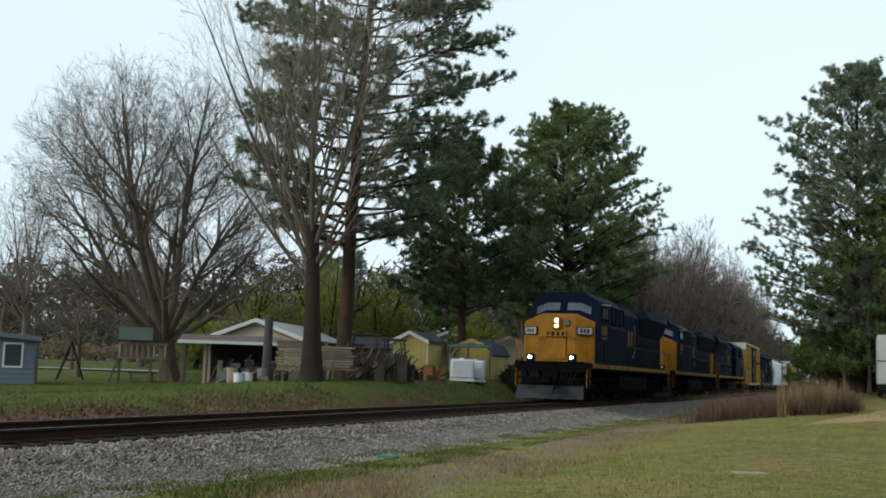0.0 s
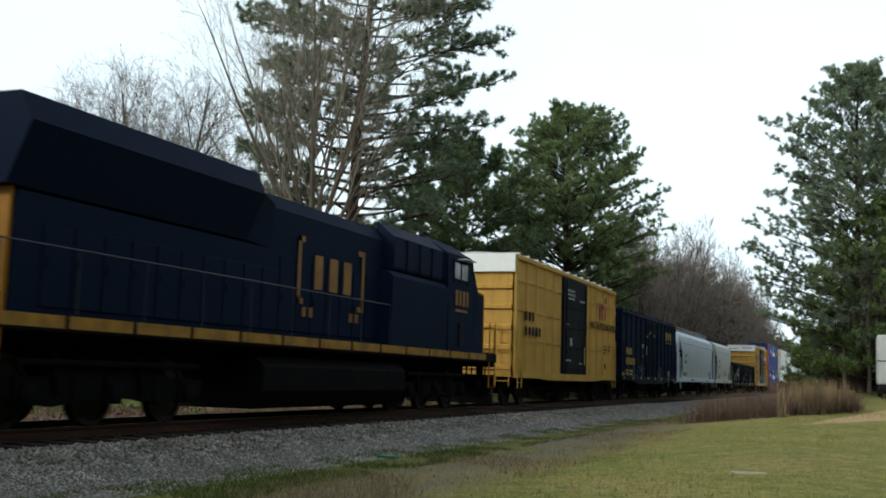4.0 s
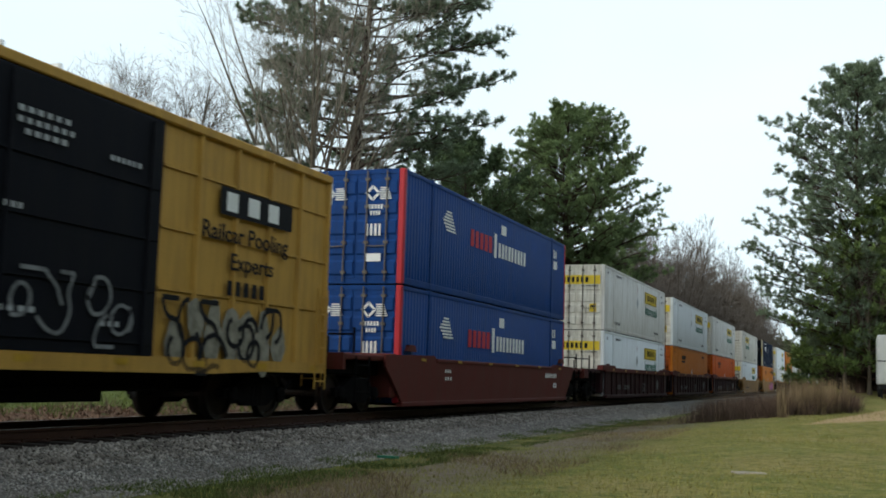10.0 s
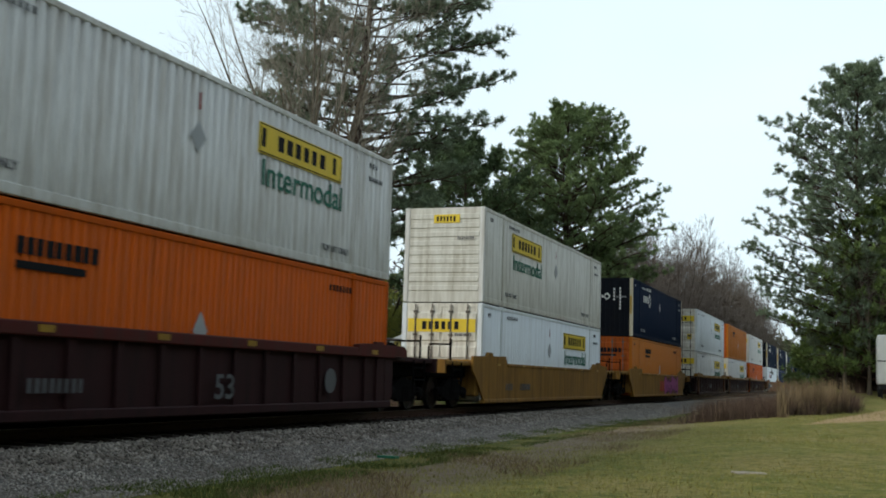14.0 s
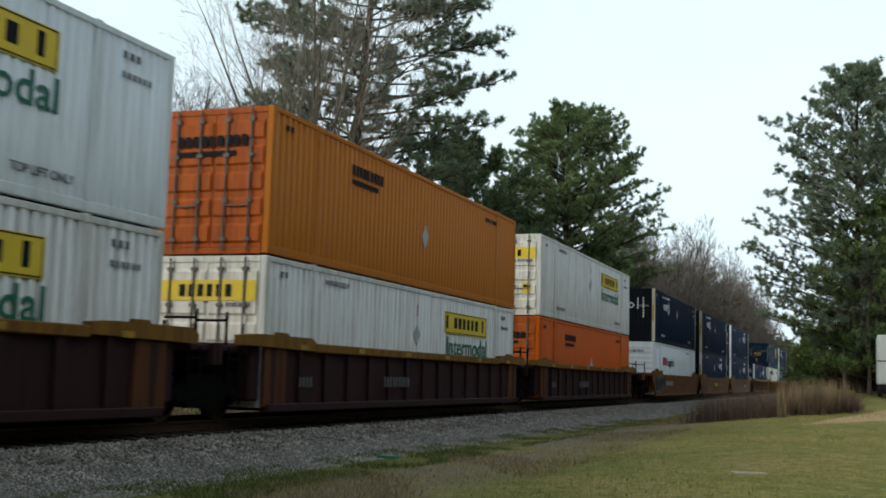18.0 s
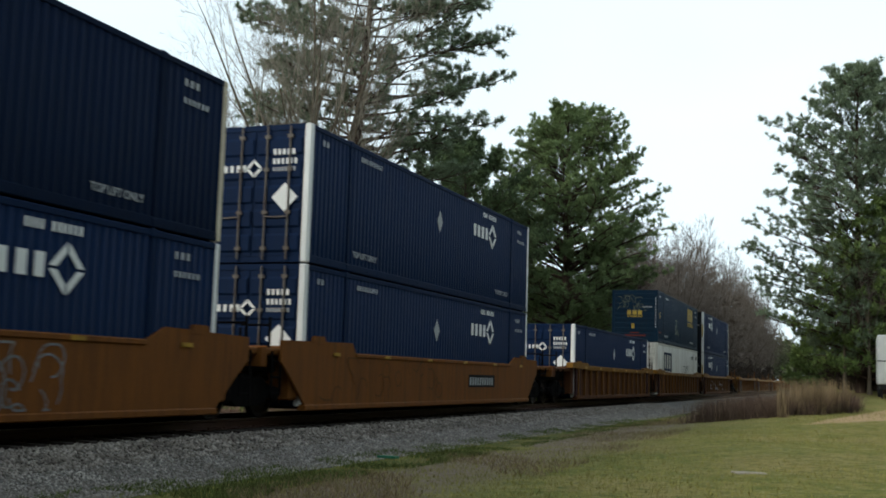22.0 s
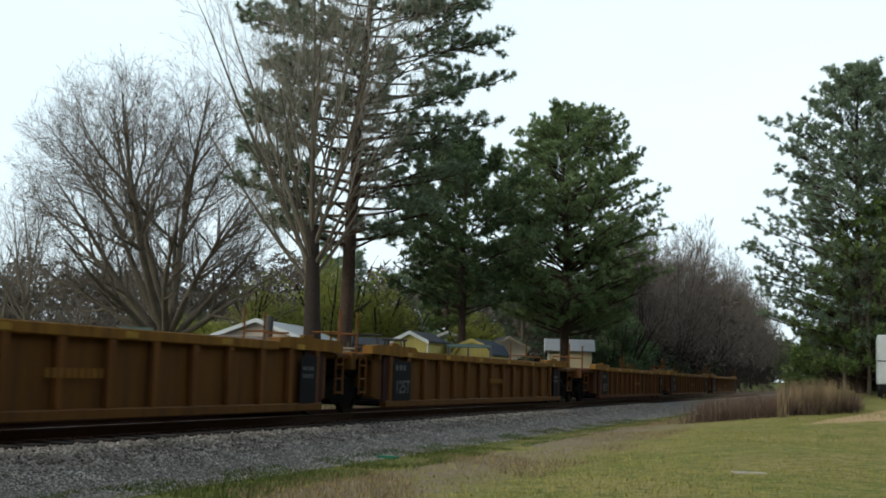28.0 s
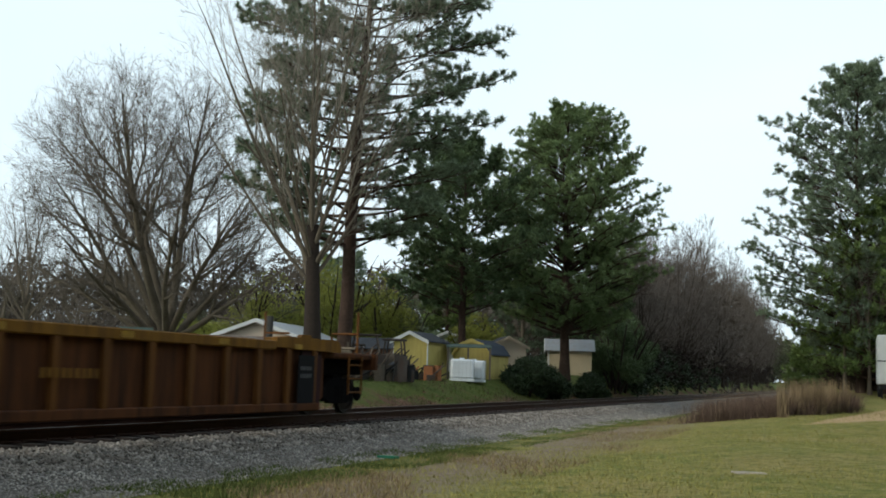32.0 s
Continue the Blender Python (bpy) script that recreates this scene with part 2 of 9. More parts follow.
def loft(bm, rings):
    """Closed outlines of equal count joined one to the next, both ends shut."""
    rows = [[bm.verts.new(p) for p in r] for r in rings]
    n = len(rows[0])
    for a, b in zip(rows, rows[1:]):
        for i in range(n):
            bm.faces.new((a[i], a[(i + 1) % n], b[(i + 1) % n], b[i]))
    bm.faces.new(rows[0][::-1])
    bm.faces.new(rows[-1])


def rod(bm, p0, p1, r0, r1=None, n=6):
    p0, p1 = Vector(p0), Vector(p1)
    r1 = r0 if r1 is None else r1
    d = (p1 - p0).normalized()
    a = d.orthogonal().normalized()
    b = d.cross(a)
    rings = [[p + (a * math.cos(2 * math.pi * k / n) + b * math.sin(2 * math.pi * k / n)) * r for k in range(n)] for p, r in ((p0, r0), (p1, r1))]
    loft(bm, rings)


def lathe(bm, prof, centre, axis="x", n=16):
    """(radius, offset) pairs turned round an axis through centre."""
    c = Vector(centre)
    rings = []
    for r, o in prof:
        ring = []
        for k in range(n):
            s, t = r * math.sin(2 * math.pi * k / n), r * math.cos(2 * math.pi * k / n)
            ring.append(c + Vector({"x": (o, s, t), "y": (s, o, t), "z": (s, t, o)}[axis]))
        rings.append(ring)
    loft(bm, rings)


def done(bm):
    bmesh.ops.recalc_face_normals(bm, faces=bm.faces[:])
    me = bpy.data.meshes.new("mesh")
    bm.to_mesh(me)
    bm.free()
    return me


def part(name, bm, material, parent, label=""):
    """Links a bmesh or a mesh as one mesh object under a thing or a part."""
    me = done(bm) if isinstance(bm, bmesh.types.BMesh) else bm
    me.name = name
    if not me.materials:
        me.materials.append(material)
    ob = new(name, me)
    ob.parent = parent
    if label:
        ob["label"] = label
    return ob


def pieces(name, bm, material, parent, label=""):
    """Links each separate piece of a bmesh as a part of its own."""
    bm.verts.ensure_lookup_table()
    bm.verts.index_update()
    seen = set()
    for v in bm.verts:
        if v.index in seen:
            continue
        seen.add(v.index)
        todo, mine = [v], []
        while todo:
            a = todo.pop()
            mine.append(a)
            for e in a.link_edges:
                b = e.other_vert(a)
                if b.index not in seen:
                    seen.add(b.index)
                    todo.append(b)
        at = {a.index: i for i, a in enumerate(mine)}
        me = bpy.data.meshes.new(name)
        me.from_pydata([tuple(a.co) for a in mine], [], [[at[a.index] for a in f.verts] for f in bm.faces if f.verts[0].index in at])
        part(name, me, material, parent, label)
    bm.free()


def thing(name, x, y, z, label, category, group="", rz=0.0, kind=""):
    ob = new(name)
    ob.matrix_basis = pose(x, y, z, 0, 0, rz)
    ob.empty_display_size = 0.2
    return tagged(ob, label, category, group, kind)


def solid(name, bm, material, label, category, group="", kind="", at=None):
    """A thing that is a single mesh."""
    me = done(bm) if isinstance(bm, bmesh.types.BMesh) else bm
    me.name = name
    if not me.materials:
        me.materials.append(material)
    ob = new(name, me)
    if at is not None:
        ob.matrix_basis = at
    return tagged(ob, label, category, group, kind)


def fast_mesh(verts, faces):
    """Vertices (n, 3) and faces (m, 3 or 4) as a mesh, at once."""
    verts, faces = np.asarray(verts, dtype=np.float32), np.asarray(faces, dtype=np.int32)
    me = bpy.data.meshes.new("mesh")
    me.vertices.add(len(verts))
    me.vertices.foreach_set("co", verts.ravel())
    me.loops.add(faces.size)
    me.loops.foreach_set("vertex_index", faces.ravel())
    me.polygons.add(len(faces))
    me.polygons.foreach_set("loop_start", np.arange(len(faces), dtype=np.int32) * faces.shape[1])
    me.update(calc_edges=True)
    return me


SIDE = Matrix(((0, 0, 1, 0), (1, 0, 0, 0), (0, 1, 0, 0), (0, 0, 0, 1)))      # writing on the +x side
FRONT = Matrix(((1, 0, 0, 0), (0, 0, -1, 0), (0, 1, 0, 0), (0, 0, 0, 1)))    # writing on the -y end
LETTERS = {}


def letters(text, height, stretch=1.0):
    key = (text, height, stretch)
    if key not in LETTERS:
        cu = bpy.data.curves.new("writing", "FONT")
        cu.body = text
        cu.size = height / 0.7
        cu.extrude = 0.003
        cu.offset = 0.018 * height
        tmp = bpy.data.objects.new("writing", cu)
        me = bpy.data.meshes.new_from_object(tmp)
        bpy.data.objects.remove(tmp)
        bpy.data.curves.remove(cu)
        me.transform(Matrix.Diagonal((stretch, 1, 1, 1)))
        LETTERS[key] = me
    return LETTERS[key].copy()


def write(parent, text, height, where, face, material, stretch=1.0):
    me = letters(text, height, stretch)
    me.transform(Matrix.Translation(where) @ face)
    return part("lettering", me, material, parent)


def bars(bm, face, where, width, height, count, fill=0.6, seed=0):
    """A word that stays unread: one plain bar for each letter."""
    rng = random.Random(seed + count)
    m = Matrix.Translation(where) @ face
    step = width / count
    for i in range(count):
        w = step * fill * rng.uniform(0.8, 1.0)
        b2 = bmesh.new()
        box(b2, i * step, i * step + w, 0, height, 0, 0.004)
        copy_into(bm, b2, m)


# ---- terrain ----
def smooth(a, b, v):
    k = min(1.0, max(0.0, (v - a) / (b - a)))
    return k * k * (3 - 2 * k)


CREST = ((-400, -0.3), (10, -0.3), (25, -0.15), (33, 0.2), (38, 0.48), (45, 0.58), (55, 0.70), (75, 1.2), (100, 1.4), (900, 2.0))
YARD = ((-400, -0.3), (30, -0.15), (42, 0.06), (50, 0.2), (58, 0.6), (75, 1.25), (150, 1.8), (900, 2.5))


def along(table, v):
    for (a, p), (b, q) in zip(table, table[1:]):
        if v <= b:
            return p + (q - p) * smooth(a, b, v)
    return table[-1][1]


def height(x, y):
    """The lie of the land: a lawn, the ballast, a ditch, a grassy bank and the yards behind it."""
    dx = x - TRACK_X
    lawn = -0.62 + 0.0178 * max(0.0, min(y, 140.0) - 6.0) * smooth(-8.5, -1.0, x)
    if dx >= 0:
        if dx < 1.5:
            return -0.24
        return -0.24 + (lawn + 0.24) * smooth(1.3, 3.75, dx) if dx < 3.75 else lawn
    dx = -dx
    ditch = -0.62
    if dx < 1.5:
        return -0.24
    if dx < 3.2:
        return -0.24 + (ditch + 0.24) * smooth(1.4, 3.2, dx)
    if dx < 4.2:
        return ditch
    crest = along(CREST, y)
    top = crest + (along(YARD, y) - crest) * smooth(9.0, 17.0, dx)
    return ditch + (top - ditch) * smooth(4.2, 7.8, dx)


def ground_sheet():
    xs = [-900, -500, -300, -200, -140, -100] + [-80 + 2.0 * i for i in range(23)] + [-35 + 0.5 * i for i in range(74)] + [2 + 2 * i for i in range(15)] + [40, 60, 100, 200, 400, 900]
    ys = [-500, -250, -120, -60, -30, -10] + [-5 + 1.0 * i for i in range(125)] + [125 + 6 * i for i in range(20)] + [260, 320, 400, 600, 900, 1500]
    rng = random.Random(5)
    co = []
    for y in ys:
        for x in xs:
            bumpy = 0.03 * noise.noise(Vector((x * 0.35, y * 0.35, 0))) + 0.05 * noise.noise(Vector((x * 0.08, y * 0.08, 3)))
            if abs(x - TRACK_X) < 3.9:
                bumpy *= 0.15
            co.append((x, y, height(x, y) + bumpy))
    w = len(xs)
    fc = [(j * w + i, j * w + i + 1, (j + 1) * w + i + 1, (j + 1) * w + i) for j in range(len(ys) - 1) for i in range(w - 1)]
    me = fast_mesh(co, fc)
    me.polygons.foreach_set("use_smooth", [True] * len(me.polygons))
    return me


def ground_material():
    """Lawn, dry grass, fallen leaves, gravel and bare earth by where they lie."""
    m = bpy.data.materials.new("ground")
    m.use_nodes = True
    n, l = m.node_tree.nodes, m.node_tree.links
    b = n["Principled BSDF"]
    b.inputs["Roughness"].default_value = 0.95
    b.inputs["Specular IOR Level"].default_value = 0.15
    tc = n.new("ShaderNodeTexCoord")
    sep = n.new("ShaderNodeSeparateXYZ")
    l.new(tc.outputs["Object"], sep.inputs[0])

    def noisy(scale, detail=5, rough=0.6):
        t = n.new("ShaderNodeTexNoise")
        t.inputs["Scale"].default_value, t.inputs["Detail"].default_value, t.inputs["Roughness"].default_value = scale, detail, rough
        l.new(tc.outputs["Object"], t.inputs["Vector"])
        return t.outputs["Fac"]

    def step(v, a, b_):
        r = n.new("ShaderNodeMapRange")
        r.interpolation_type = "SMOOTHSTEP"
        r.inputs["From Min"].default_value, r.inputs["From Max"].default_value = a, b_
        l.new(v, r.inputs["Value"])
        return r.outputs["Result"]

    def op(kind, a, b_):
        t = n.new("ShaderNodeMath")
        t.operation = kind
        for i, v in enumerate((a, b_)):
            if isinstance(v, (int, float)):
                t.inputs[i].default_value = v
            else:
                l.new(v, t.inputs[i])
        return t.outputs[0]

    def mix(f, a, b_):
        t = n.new("ShaderNodeMix")
        t.data_type = "RGBA"
        l.new(f, t.inputs["Factor"])
        for k, v in (("A", a), ("B", b_)):
            if isinstance(v, tuple):
                t.inputs[k].default_value = (*v, 1)
            else:
                l.new(v, t.inputs[k])
        return t.outputs["Result"]

    n1, n2, n3, n4 = noisy(0.35), noisy(1.6), noisy(14, 4), noisy(60, 3)
    grass = mix(step(n2, 0.35, 0.68), (0.190, 0.200, 0.046), (0.320, 0.275, 0.080))
    grass = mix(step(n1, 0.42, 0.66), grass, (0.34, 0.27, 0.095))
    n5 = noisy(4.5, 4, 0.7)
    grass = mix(step(n5, 0.50, 0.68), grass, (0.130, 0.150, 0.040))
    grass = mix(step(n5, 0.46, 0.30), grass, (0.36, 0.30, 0.15))
    grass = mix(step(n3, 0.45, 0.75), grass, (0.110, 0.125, 0.034))
    green = mix(step(n2, 0.3, 0.7), (0.088, 0.118, 0.026), (0.160, 0.165, 0.048))
    green = mix(step(n3, 0.4, 0.7), green, (0.055, 0.085, 0.014))
    leaves = mix(step(n3, 0.35, 0.65), (0.085, 0.048, 0.030), (0.20, 0.115, 0.075))
    leaves = mix(step(n2, 0.55, 0.7), leaves, (0.06, 0.085, 0.02))
    stone = mix(step(n4, 0.3, 0.7), (0.06, 0.054, 0.048), (0.33, 0.305, 0.275))
    stone = mix(step(n3, 0.5, 0.8), stone, (0.13, 0.115, 0.10))
    earth = mix(step(n3, 0.3, 0.7), (0.50, 0.33, 0.19), (0.62, 0.43, 0.26))
    wob = op("MULTIPLY", op("SUBTRACT", n2, 0.5), 1.4)
    x = op("ADD", sep.outputs["X"], wob)
    # dry straw along the foot of the ballast
    dry = mix(step(n3, 0.35, 0.7), (0.20, 0.155, 0.105), (0.33, 0.255, 0.18))
    patch = op("MULTIPLY", step(x, -7.7, -6.9), op("SUBTRACT", 1.0, step(x, -6.0, -4.2)))
    patch = op("MULTIPLY", patch, step(n1, 0.32, 0.48))
    near = mix(patch, grass, dry)
    # lush strip right beside the gravel
    edge = op("SUBTRACT", 1.0, step(op("ADD", x, op("MULTIPLY", n1, 1.2)), -7.2, -6.2))
    near = mix(op("MULTIPLY", op("MULTIPLY", edge, step(n1, 0.30, 0.46)), step(n2, 0.36, 0.56)), near, green)
    # a strip of bare earth across the lawn
    way = op("ADD", sep.outputs["Y"], op("MULTIPLY", sep.outputs["X"], -3.7))
    half = op("ADD", op("MULTIPLY", sep.outputs["X"], 1.9), 3.2)
    off = op("ABSOLUTE", op("SUBTRACT", op("ADD", way, wob), 39.0), 0.0)
    strip = op("SUBTRACT", 1.0, step(op("SUBTRACT", off, half), -0.9, 0.7))
    strip = op("MULTIPLY", strip, step(sep.outputs["X"], -1.9, -1.1))
    near = mix(strip, near, earth)
    land = mix(op("SUBTRACT", 1.0, step(x, -16.8, -15.2)), near, leaves)
    verge = op("MULTIPLY", op("SUBTRACT", 1.0, step(sep.outputs["Y"], 27.0, 42.0)), 1.6)    # the leafy ditch widens towards the near end
    land = mix(op("SUBTRACT", 1.0, step(op("ADD", op("ADD", x, verge), op("MULTIPLY", op("SUBTRACT", n1, 0.5), 6.0)), -17.9, -16.8)), land, green)
    gravel = op("MULTIPLY", step(op("ADD", sep.outputs["X"], op("MULTIPLY", wob, 0.35)), -15.0, -14.6),
                op("SUBTRACT", 1.0, step(op("ADD", sep.outputs["X"], op("MULTIPLY", wob, 0.6)), -8.7, -8.2)))
    land = mix(gravel, land, stone)
    l.new(land, b.inputs["Base Color"])
    bp = n.new("ShaderNodeBump")
    bp.inputs["Strength"].default_value = 0.7
    bp.inputs["Distance"].default_value = 0.06
    l.new(op("ADD", n3, n4), bp.inputs["Height"])
    l.new(bp.outputs["Normal"], b.inputs["Normal"])
    return m


ground = solid("ground", ground_sheet(), ground_material(), "mown lawn, gravel shoulder, leafy ditch and grassy bank", "ground", kind="structure")


# ---- the railway track ----
def rail_profile(c):
    return [(c - 0.07, -0.18), (c + 0.07, -0.18), (c + 0.07, -0.165), (c + 0.012, -0.145), (c + 0.012, -0.05), (c + 0.036, -0.035), (c + 0.036, -0.004), (c + 0.028, 0.0),
            (c - 0.028, 0.0), (c - 0.036, -0.004), (c - 0.036, -0.035), (c - 0.012, -0.05), (c - 0.012, -0.145), (c - 0.07, -0.165)]


track = thing("railway_track", TRACK_X, 0, 0, "single railway track on timber sleepers in grey ballast", "track", kind="structure")
for cx in (-0.755, 0.755):
    bm = bmesh.new()
    prism(bm, rail_profile(cx), "y", -150, 900)
    r = part("rail", bm, M["rail"], track, "rusty steel rail")
    bm = bmesh.new()
    box(bm, cx - 0.024, cx + 0.024, -150, 900, 0.0005, 0.003)
    part("running_surface", bm, M["rail_top"], r)


# ---- rolling stock: shared pieces. Local frame: y from the front end backwards, +x the side towards the lawn, z from the rail ----
CARS = []      # (thing, metres along the train, height)


def wheelset_mesh(r=0.457):
    bm = bmesh.new()
    for s in (-1, 1):
        c = (s * 0.755, 0, 0)
        prof = [(0.10, -0.05 * s), (0.11, 0.02 * s), (r - 0.09, 0.0), (r - 0.07, 0.045 * s), (r, 0.05 * s), (r, -0.05 * s), (r + 0.028, -0.055 * s), (r + 0.02, -0.085 * s), (r - 0.07, -0.08 * s), (r - 0.09, -0.03 * s), (0.10, -0.05 * s)]
        lathe(bm, prof, c, "x", 18)
    rod(bm, (-1.05, 0, 0), (1.05, 0, 0), 0.08, n=8)
    return done(bm)


WHEELS = {0.457: wheelset_mesh(0.457), 0.533: wheelset_mesh(0.533)}


def frame_mesh():
    """A two-axle freight truck: side frames with bearing caps, springs and a bolster."""
    bm = bmesh.new()
    for s in (-1, 1):
        x0, x1 = (0.93, 1.06) if s > 0 else (-1.06, -0.93)
        prism(bm, [(-1.15, 0.40), (-1.15, 0.58), (-0.75, 0.62), (-0.40, 0.80), (0.40, 0.80), (0.75, 0.62), (1.15, 0.58), (1.15, 0.40), (0.72, 0.40), (0.42, 0.25), (-0.42, 0.25), (-0.72, 0.40)], "x", x0, x1)
        for y in (-0.89, 0.89):
            lathe(bm, [(0.16, 0.0), (0.16, 0.05 * s), (0.09, 0.09 * s)], (x1 if s > 0 else x0, y, 0.457), "x", 10)
        for y in (-0.16, 0.0, 0.16):
            rod(bm, ((x0 + x1) / 2, y, 0.28), ((x0 + x1) / 2, y, 0.62), 0.085, n=8)
    box(bm, -1.0, 1.0, -0.22, 0.22, 0.55, 0.86)
    for y in (-0.45, 0.45):
        box(bm, -0.8, 0.8, y - 0.05, y + 0.05, 0.38, 0.52)
    return done(bm)


FRAME = frame_mesh()


def truck(parent, y, r=0.457):
    t = part("truck", FRAME, M["under"], parent, "dark cast steel truck")
    t.location = (0, y, 0)
    for dy in (-0.89, 0.89):
        w = part("wheelset", WHEELS[r], M["tyre"], t)
        w.location = (0, dy, r)
    return t


def coupler_mesh():
    bm = bmesh.new()
    box(bm, -0.09, 0.09, -0.55, 0.35, 0.80, 0.98)
    box(bm, -0.17, 0.17, -0.85, -0.55, 0.76, 1.02)
    box(bm, -0.05, 0.19, -0.98, -0.82, 0.78, 1.0)
    rod(bm, (0.25, -0.1, 0.75), (0.3, -0.75, 0.35), 0.03)
    return done(bm)


COUPLER = coupler_mesh()


def coupler(parent, y, rear=False):
    c = part("coupler", COUPLER, M["under"], parent, "black steel coupler")
    c.matrix_basis = pose(0, y, 0, 0, 0, 180 if rear else 0)


def ladder(bm, x, y0, y1, z0, z1, n, r=0.018):
    for y in (y0, y1):
        rod(bm, (x, y, z0), (x, y, z1), r, n=4)
    for i in range(n):
        z = z0 + (z1 - z0) * (i + 0.5) / n
        rod(bm, (x, y0, z), (x, y1, z), r, n=4)


def end_ladder(bm, y, x0, x1, z0, z1, n, r=0.018):
    for x in (x0, x1):
        rod(bm, (x, y, z0), (x, y, z1), r, n=4)
    for i in range(n):
        z = z0 + (z1 - z0) * (i + 0.5) / n
        rod(bm, (x0, y, z), (x1, y, z), r, n=4)


# ---- containers ----
CL, CW, CH = 16.15, 1.295, 2.896


def side_sheet(depth=0.045, pitch=0.30, y0=0.14, y1=CL - 0.14, z0=0.16, z1=CH - 0.10):
    """A corrugated side wall, folded steel along its length."""
    pts, y = [], y0
    while y < y1:
        for dy, x in ((0, CW), (pitch * 0.42, CW), (pitch * 0.52, CW - depth), (pitch * 0.9, CW - depth)):
            if y + dy <= y1:
                pts.append((x - 0.006, y + dy))
        y += pitch
    pts.append((CW - 0.006, y1))
    co, fc = [], []
    for x, yy in pts:
        co += [(x, yy, z0), (x, yy, z1), (x - 0.05, yy, z1), (x - 0.05, yy, z0)]
    for i in range(len(pts) - 1):
        a = 4 * i
        fc += [(a, a + 4, a + 5, a + 1), (a + 1, a + 5, a + 6, a + 2), (a + 2, a + 6, a + 7, a + 3)]
    return fast_mesh(co, fc)


def mirrored(me):
    m2 = me.copy()
    m2.transform(Matrix.Diagonal((-1, 1, 1, 1)))
    m2.flip_normals()
    return m2


SHEET = side_sheet(0.036, 0.24)
SHEET_FINE = side_sheet(0.022, 0.20)
DOOR_PAINT = {"white_container_paint": "white_door", "clean_white_container_paint": "white_door", "aged_white_container_paint": "white_door", "orange_container_paint": "orange_door", "faded_orange_container_paint": "orange_door"}


